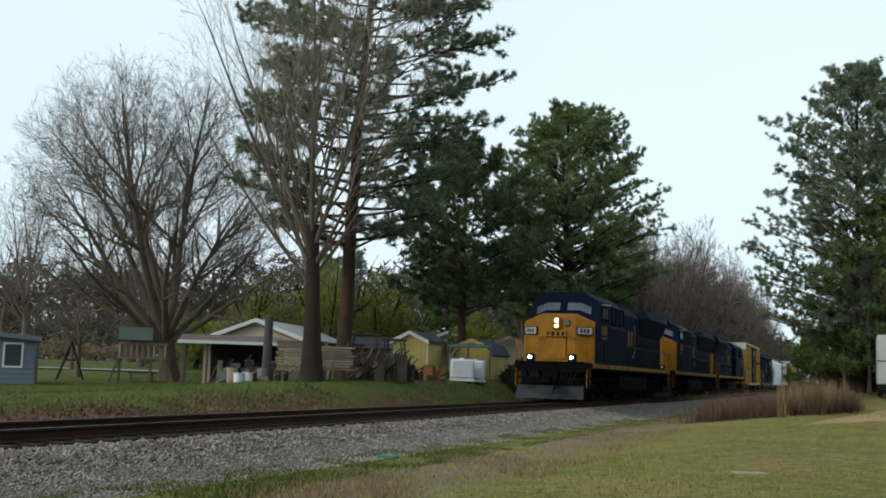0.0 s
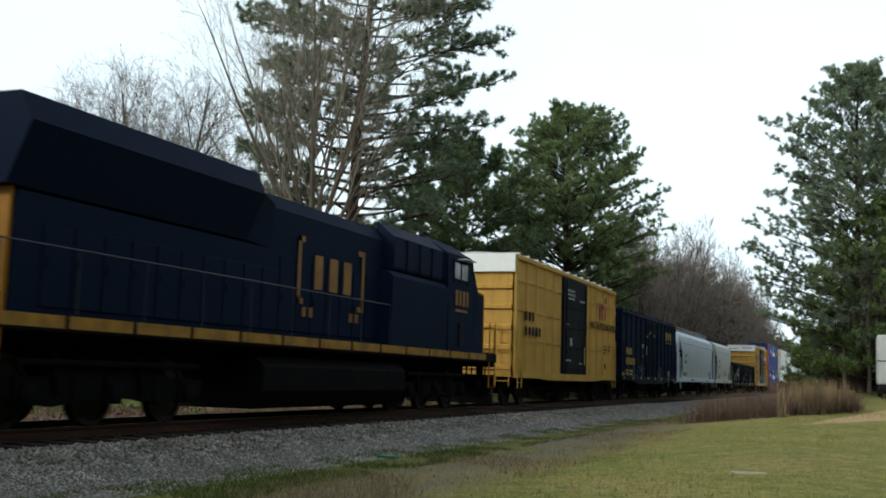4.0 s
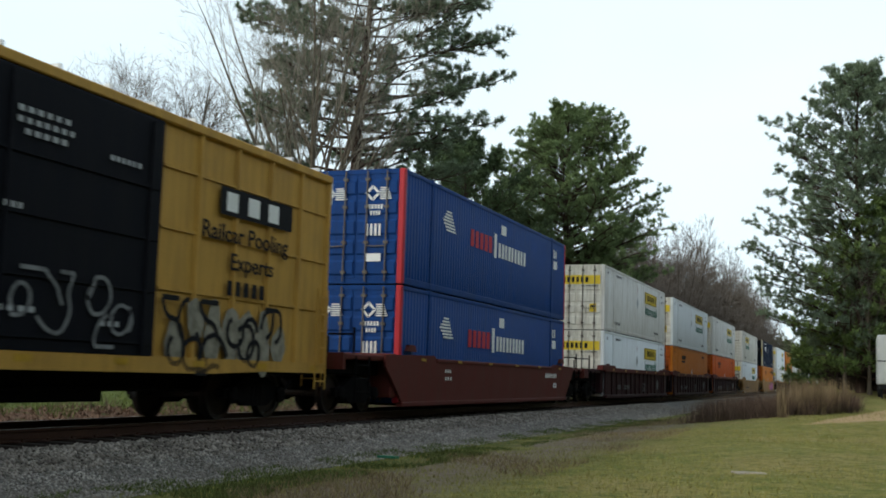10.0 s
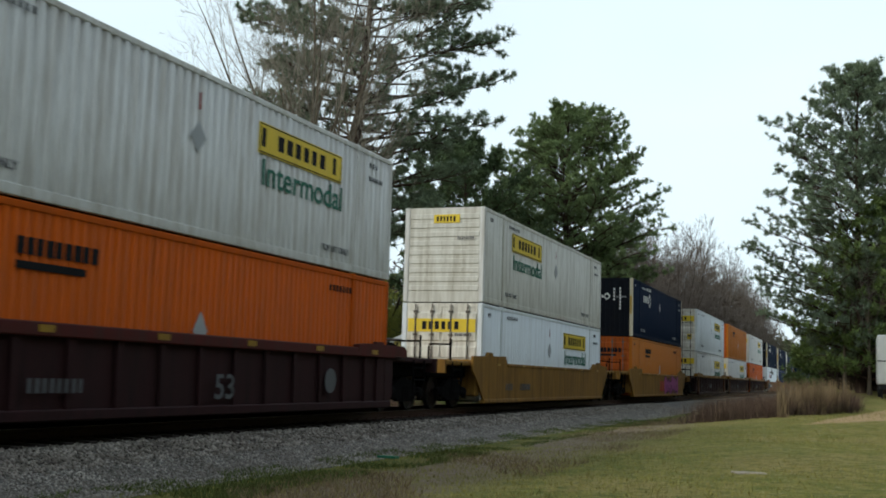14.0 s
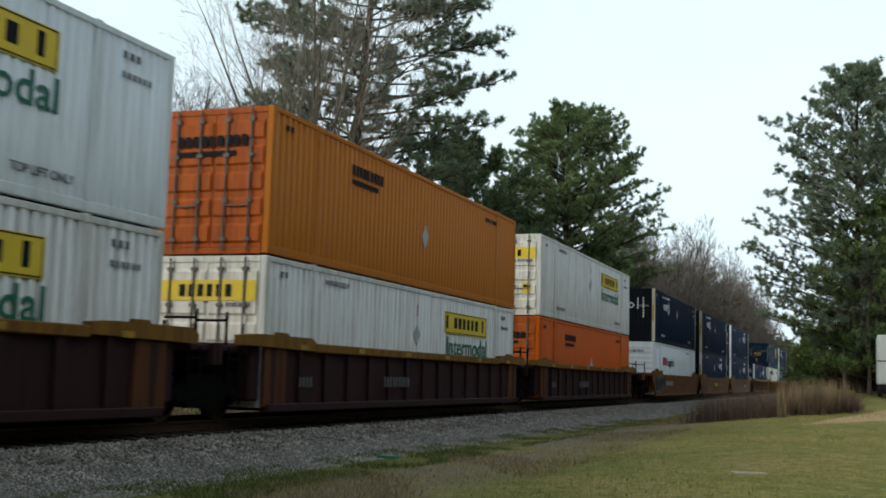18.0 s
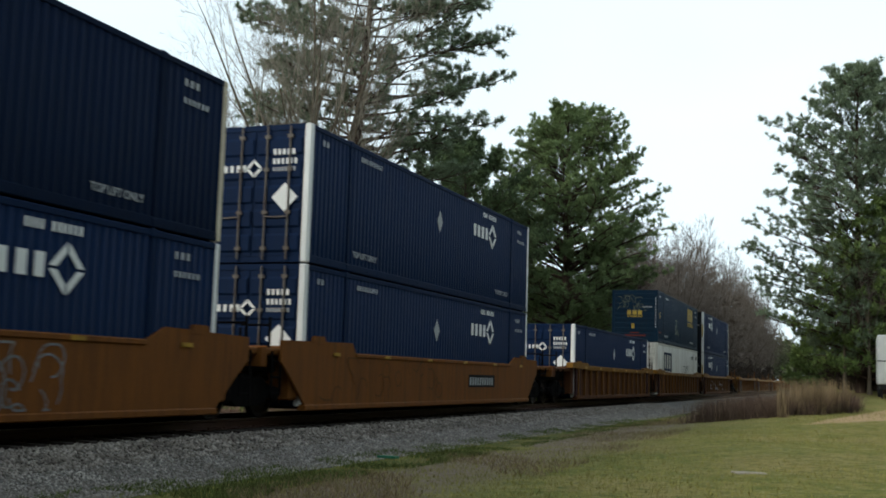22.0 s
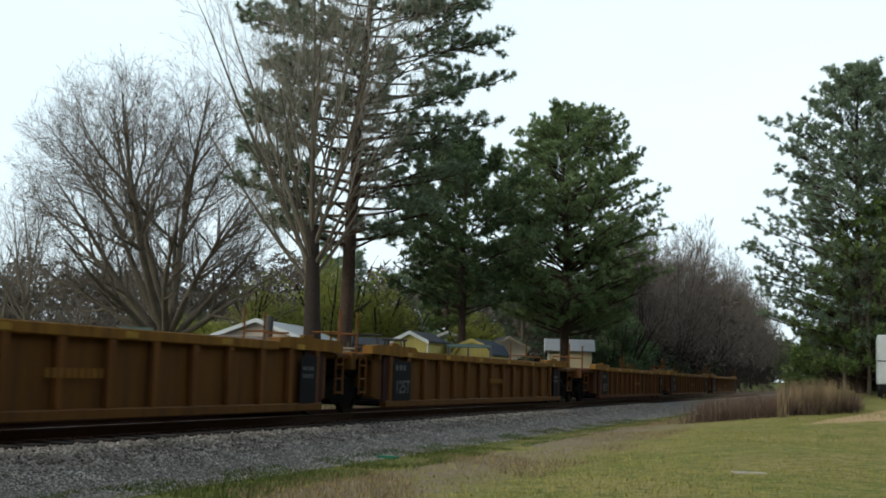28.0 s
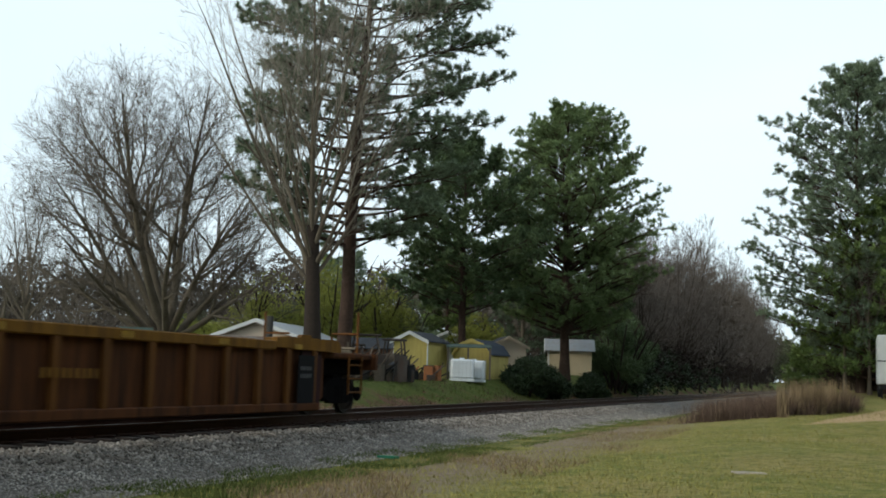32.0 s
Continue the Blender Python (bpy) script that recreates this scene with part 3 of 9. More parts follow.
def container_shell(c, paint, posts, sheet, ends):
    """Walls, rails, posts, roof and the two ends of one 53-foot container."""
    me = sheet.copy()
    leaf_paint = M[DOOR_PAINT[paint.name]] if paint.name in DOOR_PAINT else paint
    part("side_wall", me, paint, c)
    part("side_wall", mirrored(me), paint, c)
    for s in (-1, 1):
        xa, xb = (CW - 0.07, CW) if s > 0 else (-CW, -CW + 0.07)
        for nm, z0, z1 in (("bottom_rail", 0.0, 0.17), ("top_rail", CH - 0.11, CH)):
            bm = bmesh.new()
            rbox(bm, xa, xb + (0.004 if s > 0 else 0), 0.12, CL - 0.12, z0, z1, 0.015)
            if nm == "bottom_rail":
                y = 0.5
                while y < CL - 0.6:
                    box(bm, CW + 0.004 if s > 0 else -CW - 0.008, CW + 0.008 if s > 0 else -CW - 0.004, y, y + 0.32, 0.045, 0.115)
                    y += 0.62
            part(nm, bm, paint, c)
        for y0, y1 in ((0.0, 0.15), (CL - 0.15, CL)):
            bm = bmesh.new()
            rbox(bm, CW - 0.15 if s > 0 else -CW - 0.006, CW + 0.006 if s > 0 else -CW + 0.15, y0, y1, 0, CH + 0.004, 0.02)
            part("corner_post", bm, posts, c)
        for y0 in (1.9, CL - 2.02):
            bm = bmesh.new()
            x0, x1 = (CW - 0.06, CW + 0.008) if s > 0 else (-CW - 0.008, -CW + 0.06)
            box(bm, x0, x1, y0, y0 + 0.12, 0.17, CH - 0.11)
            rbox(bm, x0 - 0.04, x1 + 0.012, y0 - 0.03, y0 + 0.15, CH - 0.13, CH + 0.02, 0.02)
            rbox(bm, x0 - 0.04, x1 + 0.012, y0 - 0.03, y0 + 0.15, -0.01, 0.15, 0.02)
            part("lifting_post", bm, paint, c)
    bm = bmesh.new()
    box(bm, -CW + 0.08, CW - 0.08, 0.06, CL - 0.06, CH - 0.06, CH - 0.02)
    for i in range(26):
        y = 0.4 + i * 0.6
        box(bm, -CW + 0.1, CW - 0.1, y, y + 0.06, CH - 0.02, CH - 0.005)
    part("roof", bm, paint, c)
    bm = bmesh.new()
    box(bm, -CW + 0.08, CW - 0.08, 0.06, CL - 0.06, 0.08, 0.14)
    part("floor", bm, M["under"], c)
    bm = bmesh.new()
    for i in range(40):
        box(bm, -CW + 0.08, CW - 0.08, 0.2 + i * 0.4, 0.26 + i * 0.4, 0.0, 0.077)
    tagged(part("floor_joist", bm, M["under"], c), kind="stuff")
    for end, front in ((ends, True), ("ribs", False)):
        y_in, y_out = (0.09, 0.03) if front else (CL - 0.09, CL - 0.03)
        lo, hi = min(y_in, y_out), max(y_in, y_out)
        d = -1 if front else 1
        bm = bmesh.new()
        box(bm, -CW + 0.15, CW - 0.15, lo, lo + 0.04 if not front else hi, 0.0, CH)
        if end == "ribs":
            wall_ = part("end_wall", bm, paint, c)
            for i in range(9 if front else 0):
                z = 0.32 + i * 0.275
                bm = bmesh.new()
                prism(bm, [(y_out - d * 0.03, z), (y_out + d * 0.025, z + 0.035), (y_out + d * 0.025, z + 0.165), (y_out - d * 0.03, z + 0.2)], "x", -CW + 0.17, CW - 0.17)
                part("end_rib", bm, paint, wall_)
        elif end == "vribs":
            paint = M["navy_end"]
            wall_ = part("end_wall", bm, paint, c, "sooty ribbed end")
            for i in range(9):
                x = -CW + 0.2 + i * 0.245
                bm = bmesh.new()
                prism(bm, [(x, y_out - d * 0.03), (x + 0.04, y_out + d * 0.03), (x + 0.15, y_out + d * 0.03), (x + 0.19, y_out - d * 0.03)], "z", 0.2, CH - 0.14)
                part("end_rib", bm, paint, wall_)
            for z0, z1 in ((0, 0.2), (CH - 0.14, CH)):
                bm = bmesh.new()
                box(bm, -CW + 0.15, CW - 0.15, y_out - 0.02, y_out + 0.02, z0, z1)
                part("end_beam", bm, paint, wall_)
        else:
            box(bm, -CW + 0.15, CW - 0.15, -0.002, 0.05, 0, 0.12)
            box(bm, -CW + 0.15, CW - 0.15, -0.002, 0.05, CH - 0.12, CH)
            part("door_frame", bm, leaf_paint, c)
            for s in (-1, 1):
                bm = bmesh.new()
                x0, x1 = (0.012, CW - 0.16) if s > 0 else (-CW + 0.16, -0.012)
                box(bm, x0, x1, 0.01, 0.03, 0.13, CH - 0.13)
                door = part("door", bm, leaf_paint, c)
                for i in range(5):
                    z = 0.2 + i * 0.51
                    bm = bmesh.new()
                    prism(bm, [(0.012, z), (-0.022, z + 0.05), (-0.022, z + 0.34), (0.012, z + 0.4)], "x", x0 + 0.04, x1 - 0.04)
                    part("door_panel", bm, leaf_paint, door)
                for k in (0.26, 0.74):
                    x = x0 + (x1 - x0) * k
                    bm = bmesh.new()
                    rod(bm, (x, -0.05, 0.05), (x, -0.05, CH - 0.04), 0.022, n=6)
                    for z in (0.25, 1.0, 1.9, 2.6):
                        box(bm, x - 0.06, x + 0.06, -0.07, 0.0, z, z + 0.07)
                    rod(bm, (x, -0.06, 0.95), (x + 0.3 * (1 if k < 0.5 else -1), -0.06, 0.93), 0.016, n=4)
                    part("locking_rod", bm, M["rod_dark"], door)


def container(paint, posts, ends, label, dress, fine=False):
    c = thing("container", 0, 0, 0, label, "container", "containers on the train")
    container_shell(c, M[paint], M[posts], SHEET_FINE if fine else SHEET, ends)
    dress(c, ends)
    return c


SX = CW + 0.002     # writing stands just proud of the side


def small_marks(c, material, seed):
    """Stencilled numbers and notices as plain bars, and the readable lifting notice."""
    bm = bmesh.new()
    bars(bm, SIDE, (SX, 0.55, 2.52), 0.35, 0.12, 2, seed=seed)
    bars(bm, SIDE, (SX, 2.5, 2.55), 1.2, 0.11, 9, seed=seed + 1)
    bars(bm, SIDE, (SX, CL - 1.35, 2.5), 0.5, 0.12, 3, seed=seed + 2)
    bars(bm, SIDE, (SX, CL - 1.35, 2.2), 0.8, 0.10, 6, seed=seed + 3)
    bars(bm, FRONT, (0.45, -0.03, 1.9), 0.55, 0.09, 8, seed=seed + 4)
    tagged(part("marking", bm, material, c), kind="stuff")
    write(c, "TOP LIFT ONLY", 0.13, (SX + 0.001, 2.2, 0.34), SIDE, material)
    write(c, "TOP LIFT ONLY", 0.13, (SX + 0.001, CL - 3.6, 0.34), SIDE, material)


def dress_white(c, ends, at=9.75):
    """Yellow panel with dark letter bars, a green word beneath it, and a yellow band across the doors."""
    bm = bmesh.new()
    box(bm, SX, SX + 0.005, at, at + 3.6, 1.86, 2.46)
    p = part("logo_panel", bm, M["mark_yellow"], c, "yellow logo panel")
    bm = bmesh.new()
    bars(bm, SIDE, (SX + 0.005, at + 0.75, 2.02), 2.15, 0.30, 6, fill=0.7)
    bars(bm, SIDE, (SX + 0.005, at + 0.12, 2.0), 0.3, 0.36, 1)
    bars(bm, SIDE, (SX + 0.005, at + 3.15, 2.0), 0.3, 0.36, 1)
    for z in (1.88, 2.42):
        box(bm, SX + 0.005, SX + 0.009, at + 0.04, at + 3.56, z, z + 0.022)
    for y in (at + 0.04, at + 3.54):
        box(bm, SX + 0.005, SX + 0.009, y, y + 0.022, 1.905, 2.415)
    pieces("letter_bar", bm, M["mark_dark"], p)
    bm = bmesh.new()
    q = at - 2.0 if at > 4 else at + 5.6
    prism(bm, [(q - 0.24, 1.72), (q, 1.44), (q + 0.24, 1.72), (q, 2.0)], "x", SX, SX + 0.006)
    part("placard_holder", bm, M["mark_grey"], c, "grey diamond placard holder")
    bm = bmesh.new()
    box(bm, SX, SX + 0.004, q - 0.03, q + 0.03, 2.2, 2.5)
    part("placard_mark", bm, M["mark_faded"], c)
    write(c, "Intermodal", 0.50, (SX + 0.001, at + 0.15, 1.28), SIDE, M["mark_green"], 1.12)
    bm = bmesh.new()
    if ends == "doors":
        box(bm, -CW + 0.2, CW - 0.2, -0.034, -0.028, 2.02, 2.42)
        part("logo_band", bm, M["mark_yellow"], c, "yellow logo band")
        bm = bmesh.new()
        bars(bm, FRONT, (-0.62, -0.035, 2.1), 1.25, 0.24, 6, fill=0.7)
        pieces("letter_bar", bm, M["mark_dark"], c)
        bm = bmesh.new()
        box(bm, 0.62, 0.92, -0.034, -0.028, 0.78, 1.15)
        part("placard", bm, M["mark_yellow"], c)
        bm = bmesh.new()
        box(bm, 0.66, 0.88, -0.0365, -0.0345, 0.98, 1.08)
        part("placard_text", bm, M["mark_dark"], c)
        bm = bmesh.new()
        prism(bm, [(-0.74, 0.72), (-0.52, 0.94), (-0.74, 1.16), (-0.96, 0.94)], "y", -0.034, -0.028)
        part("placard_holder", bm, M["mark_grey"], c, "grey diamond placard holder")
    else:
        box(bm, -0.35, 0.5, -0.012, -0.002, 2.42, 2.68)
        part("logo_band", bm, M["mark_yellow"], c, "small yellow logo label")
        bm = bmesh.new()
        bars(bm, FRONT, (-0.25, -0.013, 2.47), 0.65, 0.15, 6)
        pieces("letter_bar", bm, M["mark_dark"], c)
    small_marks(c, M["mark_dim"], 3)


def dress_white_front(c, ends):
    dress_white(c, ends, 2.85)


def dress_orange(c, ends):
    bm = bmesh.new()
    bars(bm, SIDE, (SX, 3.6, 2.18), 1.75, 0.24, 9, fill=0.85)
    bars(bm, SIDE, (SX, 3.6, 1.98), 1.75, 0.11, 1, fill=1.0)
    bars(bm, FRONT, (-0.85, -0.04, 2.12), 1.65, 0.22, 9, fill=0.85)
    bars(bm, FRONT, (-0.85, -0.04, 1.93), 1.65, 0.10, 1, fill=1.0)
    pieces("logo_bar", bm, M["mark_dark"], c, "dark logo bars")
    bm = bmesh.new()
    prism(bm, [(7.9, 1.35), (8.12, 1.02), (8.34, 1.35), (8.12, 1.68)], "x", SX, SX + 0.004)
    part("placard_holder", bm, M["mark_grey"], c)
    bm = bmesh.new()
    bars(bm, SIDE, (SX, 0.5, 2.5), 0.4, 0.12, 2)
    bars(bm, SIDE, (SX, 13.0, 2.45), 1.3, 0.13, 8)
    part("marking", bm, M["mark_dark"], c)


def diamond(bm, face, where, size):
    """A square ring of four pieces standing on its corner."""
    m = Matrix.Translation(where) @ face
    for k in range(4):
        b2 = bmesh.new()
        a, w = size, size * 0.42
        q = [(0.06 * a, a), (a, 0.06 * a), (a - w, 0.06 * a), (0.06 * a, a - w)]
        rot = Matrix.Rotation(k * math.pi / 2, 4, "Z")
        lo = [b2.verts.new(rot @ Vector((x, y, 0))) for x, y in q]
        hi = [b2.verts.new(rot @ Vector((x, y, 0.005))) for x, y in q]
        b2.faces.new(hi)
        b2.faces.new(lo[::-1])
        for i in range(4):
            b2.faces.new((lo[i], lo[(i + 1) % 4], hi[(i + 1) % 4], hi[i]))
        copy_into(bm, b2, m)


def navy_dress(at, placard):
    def dress(c, ends):
        bm = bmesh.new()
        bars(bm, SIDE, (SX, at + 0.1, 1.90), 1.45, 0.35, 4, fill=0.66)
        diamond(bm, SIDE, (SX, at + 1.86, 2.06), 0.38)
        bars(bm, SIDE, (SX, at + 0.95, 2.56), 0.42, 0.14, 4)
        bars(bm, SIDE, (SX, at + 1.5, 2.56), 0.7, 0.14, 6)
        bars(bm, FRONT, (-0.72, -0.035, 1.90), 0.60, 0.15, 4)
        diamond(bm, FRONT, (0.0, -0.035, 1.97), 0.19)
        if ends == "doors":
            bars(bm, FRONT, (0.45, -0.035, 2.25), 0.55, 0.12, 5)
            bars(bm, FRONT, (0.45, -0.035, 2.05), 0.6, 0.12, 6)
        else:    # two numbers written downwards
            for x, top, count in ((0.33, 2.38, 4), (0.64, 2.42, 7)):
                for k in range(count):
                    box(bm, x, x + 0.075, -0.039, -0.035, top - 0.165 * k - 0.115, top - 0.165 * k)
        pieces("logo_bar", bm, M["white"], c, "white logo diamond and bars")
        bm = bmesh.new()
        prism(bm, [(placard - 0.2, 1.9), (placard, 1.6), (placard + 0.2, 1.9), (placard, 2.2)], "x", SX, SX + 0.004)
        part("placard_holder", bm, M["mark_grey"], c)
        if ends == "doors":
            bm = bmesh.new()
            prism(bm, [(0.45, 1.35), (0.75, 1.05), (1.05, 1.35), (0.75, 1.65)], "y", -0.04, -0.034)
            part("placard_holder", bm, M["white"], c)
        else:
            for s in (-1, 1):
                bm = bmesh.new()
                box(bm, s * 1.21 - 0.045, s * 1.21 + 0.045, -0.006, -0.002, 1.1, 2.0)
                part("hazard_strip", bm, M["reflector"], c)
        small_marks(c, M["mark_grey"], 9)
    return dress


def dress_logistics(c, ends):
    bm = bmesh.new()
    bars(bm, SIDE, (SX, 2.85, 1.66), 1.35, 0.46, 3, fill=0.9)
    bars(bm, FRONT, (-0.55, -0.03, 2.34), 0.4, 0.17, 3, fill=0.9)
    pieces("logo_bar", bm, M["mark_red"], c, "red logo bars")
    write(c, "Logistics", 0.44, (SX + 0.001, 4.3, 1.66), SIDE, M["mark_dark"], 1.15)
    write(c, "Logistics", 0.16, (-0.12, -0.034, 2.34), FRONT, M["mark_dark"], 1.1)
    bm = bmesh.new()
    bars(bm, SIDE, (SX, 0.8, 2.55), 0.4, 0.13, 2)
    bars(bm, SIDE, (SX, 11.8, 2.5), 1.6, 0.13, 7)
    part("marking", bm, M["mark_grey"], c)


def dress_teal(c, ends):
    bm = bmesh.new()
    bars(bm, SIDE, (SX, 11.4, 1.78), 2.4, 0.82, 3, fill=0.86)
    bars(bm, FRONT, (-0.42, -0.03, 1.5), 0.9, 0.26, 3, fill=0.86)
    bars(bm, FRONT, (-0.18, -0.03, 0.72), 0.34, 0.28, 1)
    bars(bm, SIDE, (SX, 0.62, 1.35), 0.4, 0.34, 1)
    pieces("logo_bar", bm, M["mark_gold"], c, "gold logo bars")
    write(c, "INTERMODAL", 0.27, (SX + 0.001, 11.4, 1.42), SIDE, M["mark_gold"], 1.05)
    write(c, "INTERMODAL", 0.10, (-0.42, -0.034, 1.36), FRONT, M["mark_gold"], 1.0)
    bm = bmesh.new()
    scrawl(bm, FRONT, (-0.75, -0.036, 1.72), 1.35, 0.88, 23, 0.011, 9)
    part("graffiti", bm, M["spray_pale"], c, "faded yellowish scrawl")
    bm = bmesh.new()
    box(bm, -0.55, 0.62, -0.036, -0.032, 0.30, 0.38)
    box(bm, -0.25, 0.25, -0.036, -0.032, 0.46, 0.52)
    bars(bm, SIDE, (SX, 0.35, 0.5), 0.9, 0.10, 5)
    pieces("letter_bar", bm, M["mark_rust"], c, "dull red lettering")
    bm = bmesh.new()
    for k in range(11):
        box(bm, 1.15, 1.21, -0.008, -0.004, 2.48 - 0.16 * k - 0.10, 2.48 - 0.16 * k)
    pieces("letter_bar", bm, M["mark_grey"], c)
    bm = bmesh.new()
    scrawl(bm, SIDE, (SX, 6.1, 0.70), 0.9, 0.85, 31, 0.035, 7)
    part("graffiti", bm, M["spray_pale"], c)
    small_marks(c, M["mark_grey"], 21)


def dress_aged(c, ends):
    bm = bmesh.new()
    box(bm, SX, SX + 0.004, 2.25, 4.95, 1.00, 2.42)
    p = part("logo_panel", bm, M["navy_light"], c, "dark blue logo panel")
    bm = bmesh.new()
    bars(bm, SIDE, (SX + 0.004, 2.45, 1.5), 2.4, 0.78, 3, fill=0.62)
    pieces("logo_bar", bm, M["cream_box"], p, "cream logo bars")
    write(c, "INTERMODAL", 0.26, (SX + 0.006, 2.42, 1.10), SIDE, M["cream_box"], 1.02)
    bm = bmesh.new()
    scrawl(bm, SIDE, (SX, 9.4, 0.95), 2.6, 0.8, 4, 0.022)
    part("graffiti", bm, M["mark_dark"], c)
    bm = bmesh.new()
    box(bm, SX, SX + 0.004, 15.2, 15.7, 2.25, 2.5)
    part("label_patch", bm, M["maroon"], c)
    bm = bmesh.new()
    bars(bm, FRONT, (-0.1, -0.034, 2.0), 0.8, 0.12, 5)
    bars(bm, FRONT, (-0.1, -0.034, 1.75), 0.9, 0.12, 6)
    bars(bm, SIDE, (SX, 13.2, 2.25), 1.1, 0.2, 7)
    part("marking", bm, M["mark_dark"], c)


def dress_blue(c, ends):
    bm = bmesh.new()
    bars(bm, SIDE, (SX, 5.1, 1.55), 2.1, 0.50, 5, fill=0.7)
    pieces("logo_bar", bm, M["mark_red"], c, "red logo bars")
    bm = bmesh.new()
    bars(bm, SIDE, (SX, 7.3, 1.45), 0.42, 0.75, 1, fill=0.7)
    bars(bm, SIDE, (SX, 7.75, 1.5), 3.1, 0.46, 9, fill=0.7)
    for k in range(7):
        z = 1.72 + k * 0.085
        box(bm, SX, SX + 0.004, 2.75 + 0.1 * abs(3 - k), 3.8 - 0.06 * k, z, z + 0.05)
    for y in (8.0, 14.4):
        box(bm, SX, SX + 0.004, y, y + 0.5, 2.25 if y < 10 else 1.8, 2.55 if y < 10 else 2.1)
    bars(bm, SIDE, (SX, 14.4, 2.2), 0.5, 0.3, 2)
    for x in (-0.78, 0.45):
        diamond(bm, FRONT, (x, -0.035, 2.28), 0.2)
        for k in range(6):
            box(bm, x + 0.2, x + 0.52 - 0.02 * k, -0.038, -0.034, 2.12 + k * 0.055, 2.15 + k * 0.055)
    bars(bm, FRONT, (0.35, -0.038, 1.88), 0.42, 0.11, 5)
    bars(bm, FRONT, (0.4, -0.038, 1.72), 0.3, 0.11, 4)
    bars(bm, FRONT, (0.3, -0.038, 1.2), 0.45, 0.3, 4)
    box(bm, 0.28, 0.72, -0.04, -0.036, 0.55, 0.75)
    part("marking", bm, M["white"], c)


def scrawl(bm, face, where, width, height_, seed, thick=0.03, strokes=9):
    """Looping sprayed lines with no meaning."""
    rng = random.Random(seed)
    m = Matrix.Translation(where) @ face
    for k in range(strokes):
        x, y = width * (k + 0.3) / strokes, height_ * rng.uniform(0.2, 0.7)
        a, turn = rng.uniform(0, 6.28), rng.uniform(0.25, 0.6) * rng.choice((-1, 1))
        step = height_ * 0.13
        for i in range(rng.randint(9, 16)):
            nx, ny = x + step * math.cos(a) * 0.9, y + step * math.sin(a)
            ny = min(height_, max(0.0, ny))
            d = Vector((nx - x, ny - y, 0))
            if d.length > 1e-4:
                s = Vector((-d.y, d.x, 0)).normalized() * thick
                q = [Vector((x, y, 0.003)) - s, Vector((nx, ny, 0.003)) - s, Vector((nx, ny, 0.003)) + s, Vector((x, y, 0.003)) + s]
                bm.faces.new([bm.verts.new(m @ p) for p in q])
            x, y = nx, ny
            a += turn + rng.uniform(-0.25, 0.25)
            if rng.random() < 0.12:
                turn = -turn


def blot(bm, face, where, width, height_, seed, count=14, swell=1.0):
    """Filled sprayed letters: rounded overlapping shapes with no meaning."""
    rng = random.Random(seed)
    m = Matrix.Translation(where) @ face
    for k in range(count):
        cx, cy = width * (k + 0.5) / count, height_ * rng.uniform(0.35, 0.65)
        rx, ry = width / count * rng.uniform(0.45, 0.8) + swell - 1.0, height_ * rng.uniform(0.25, 0.45) + swell - 1.0
        ring = []
        for i in range(12):
            a = 6.283 * i / 12
            q = rng.uniform(0.75, 1.1)
            ring.append(bm.verts.new(m @ Vector((cx + rx * q * math.cos(a), cy + ry * q * math.sin(a), 0.002 + 0.0004 * k))))
        bm.faces.new(ring)


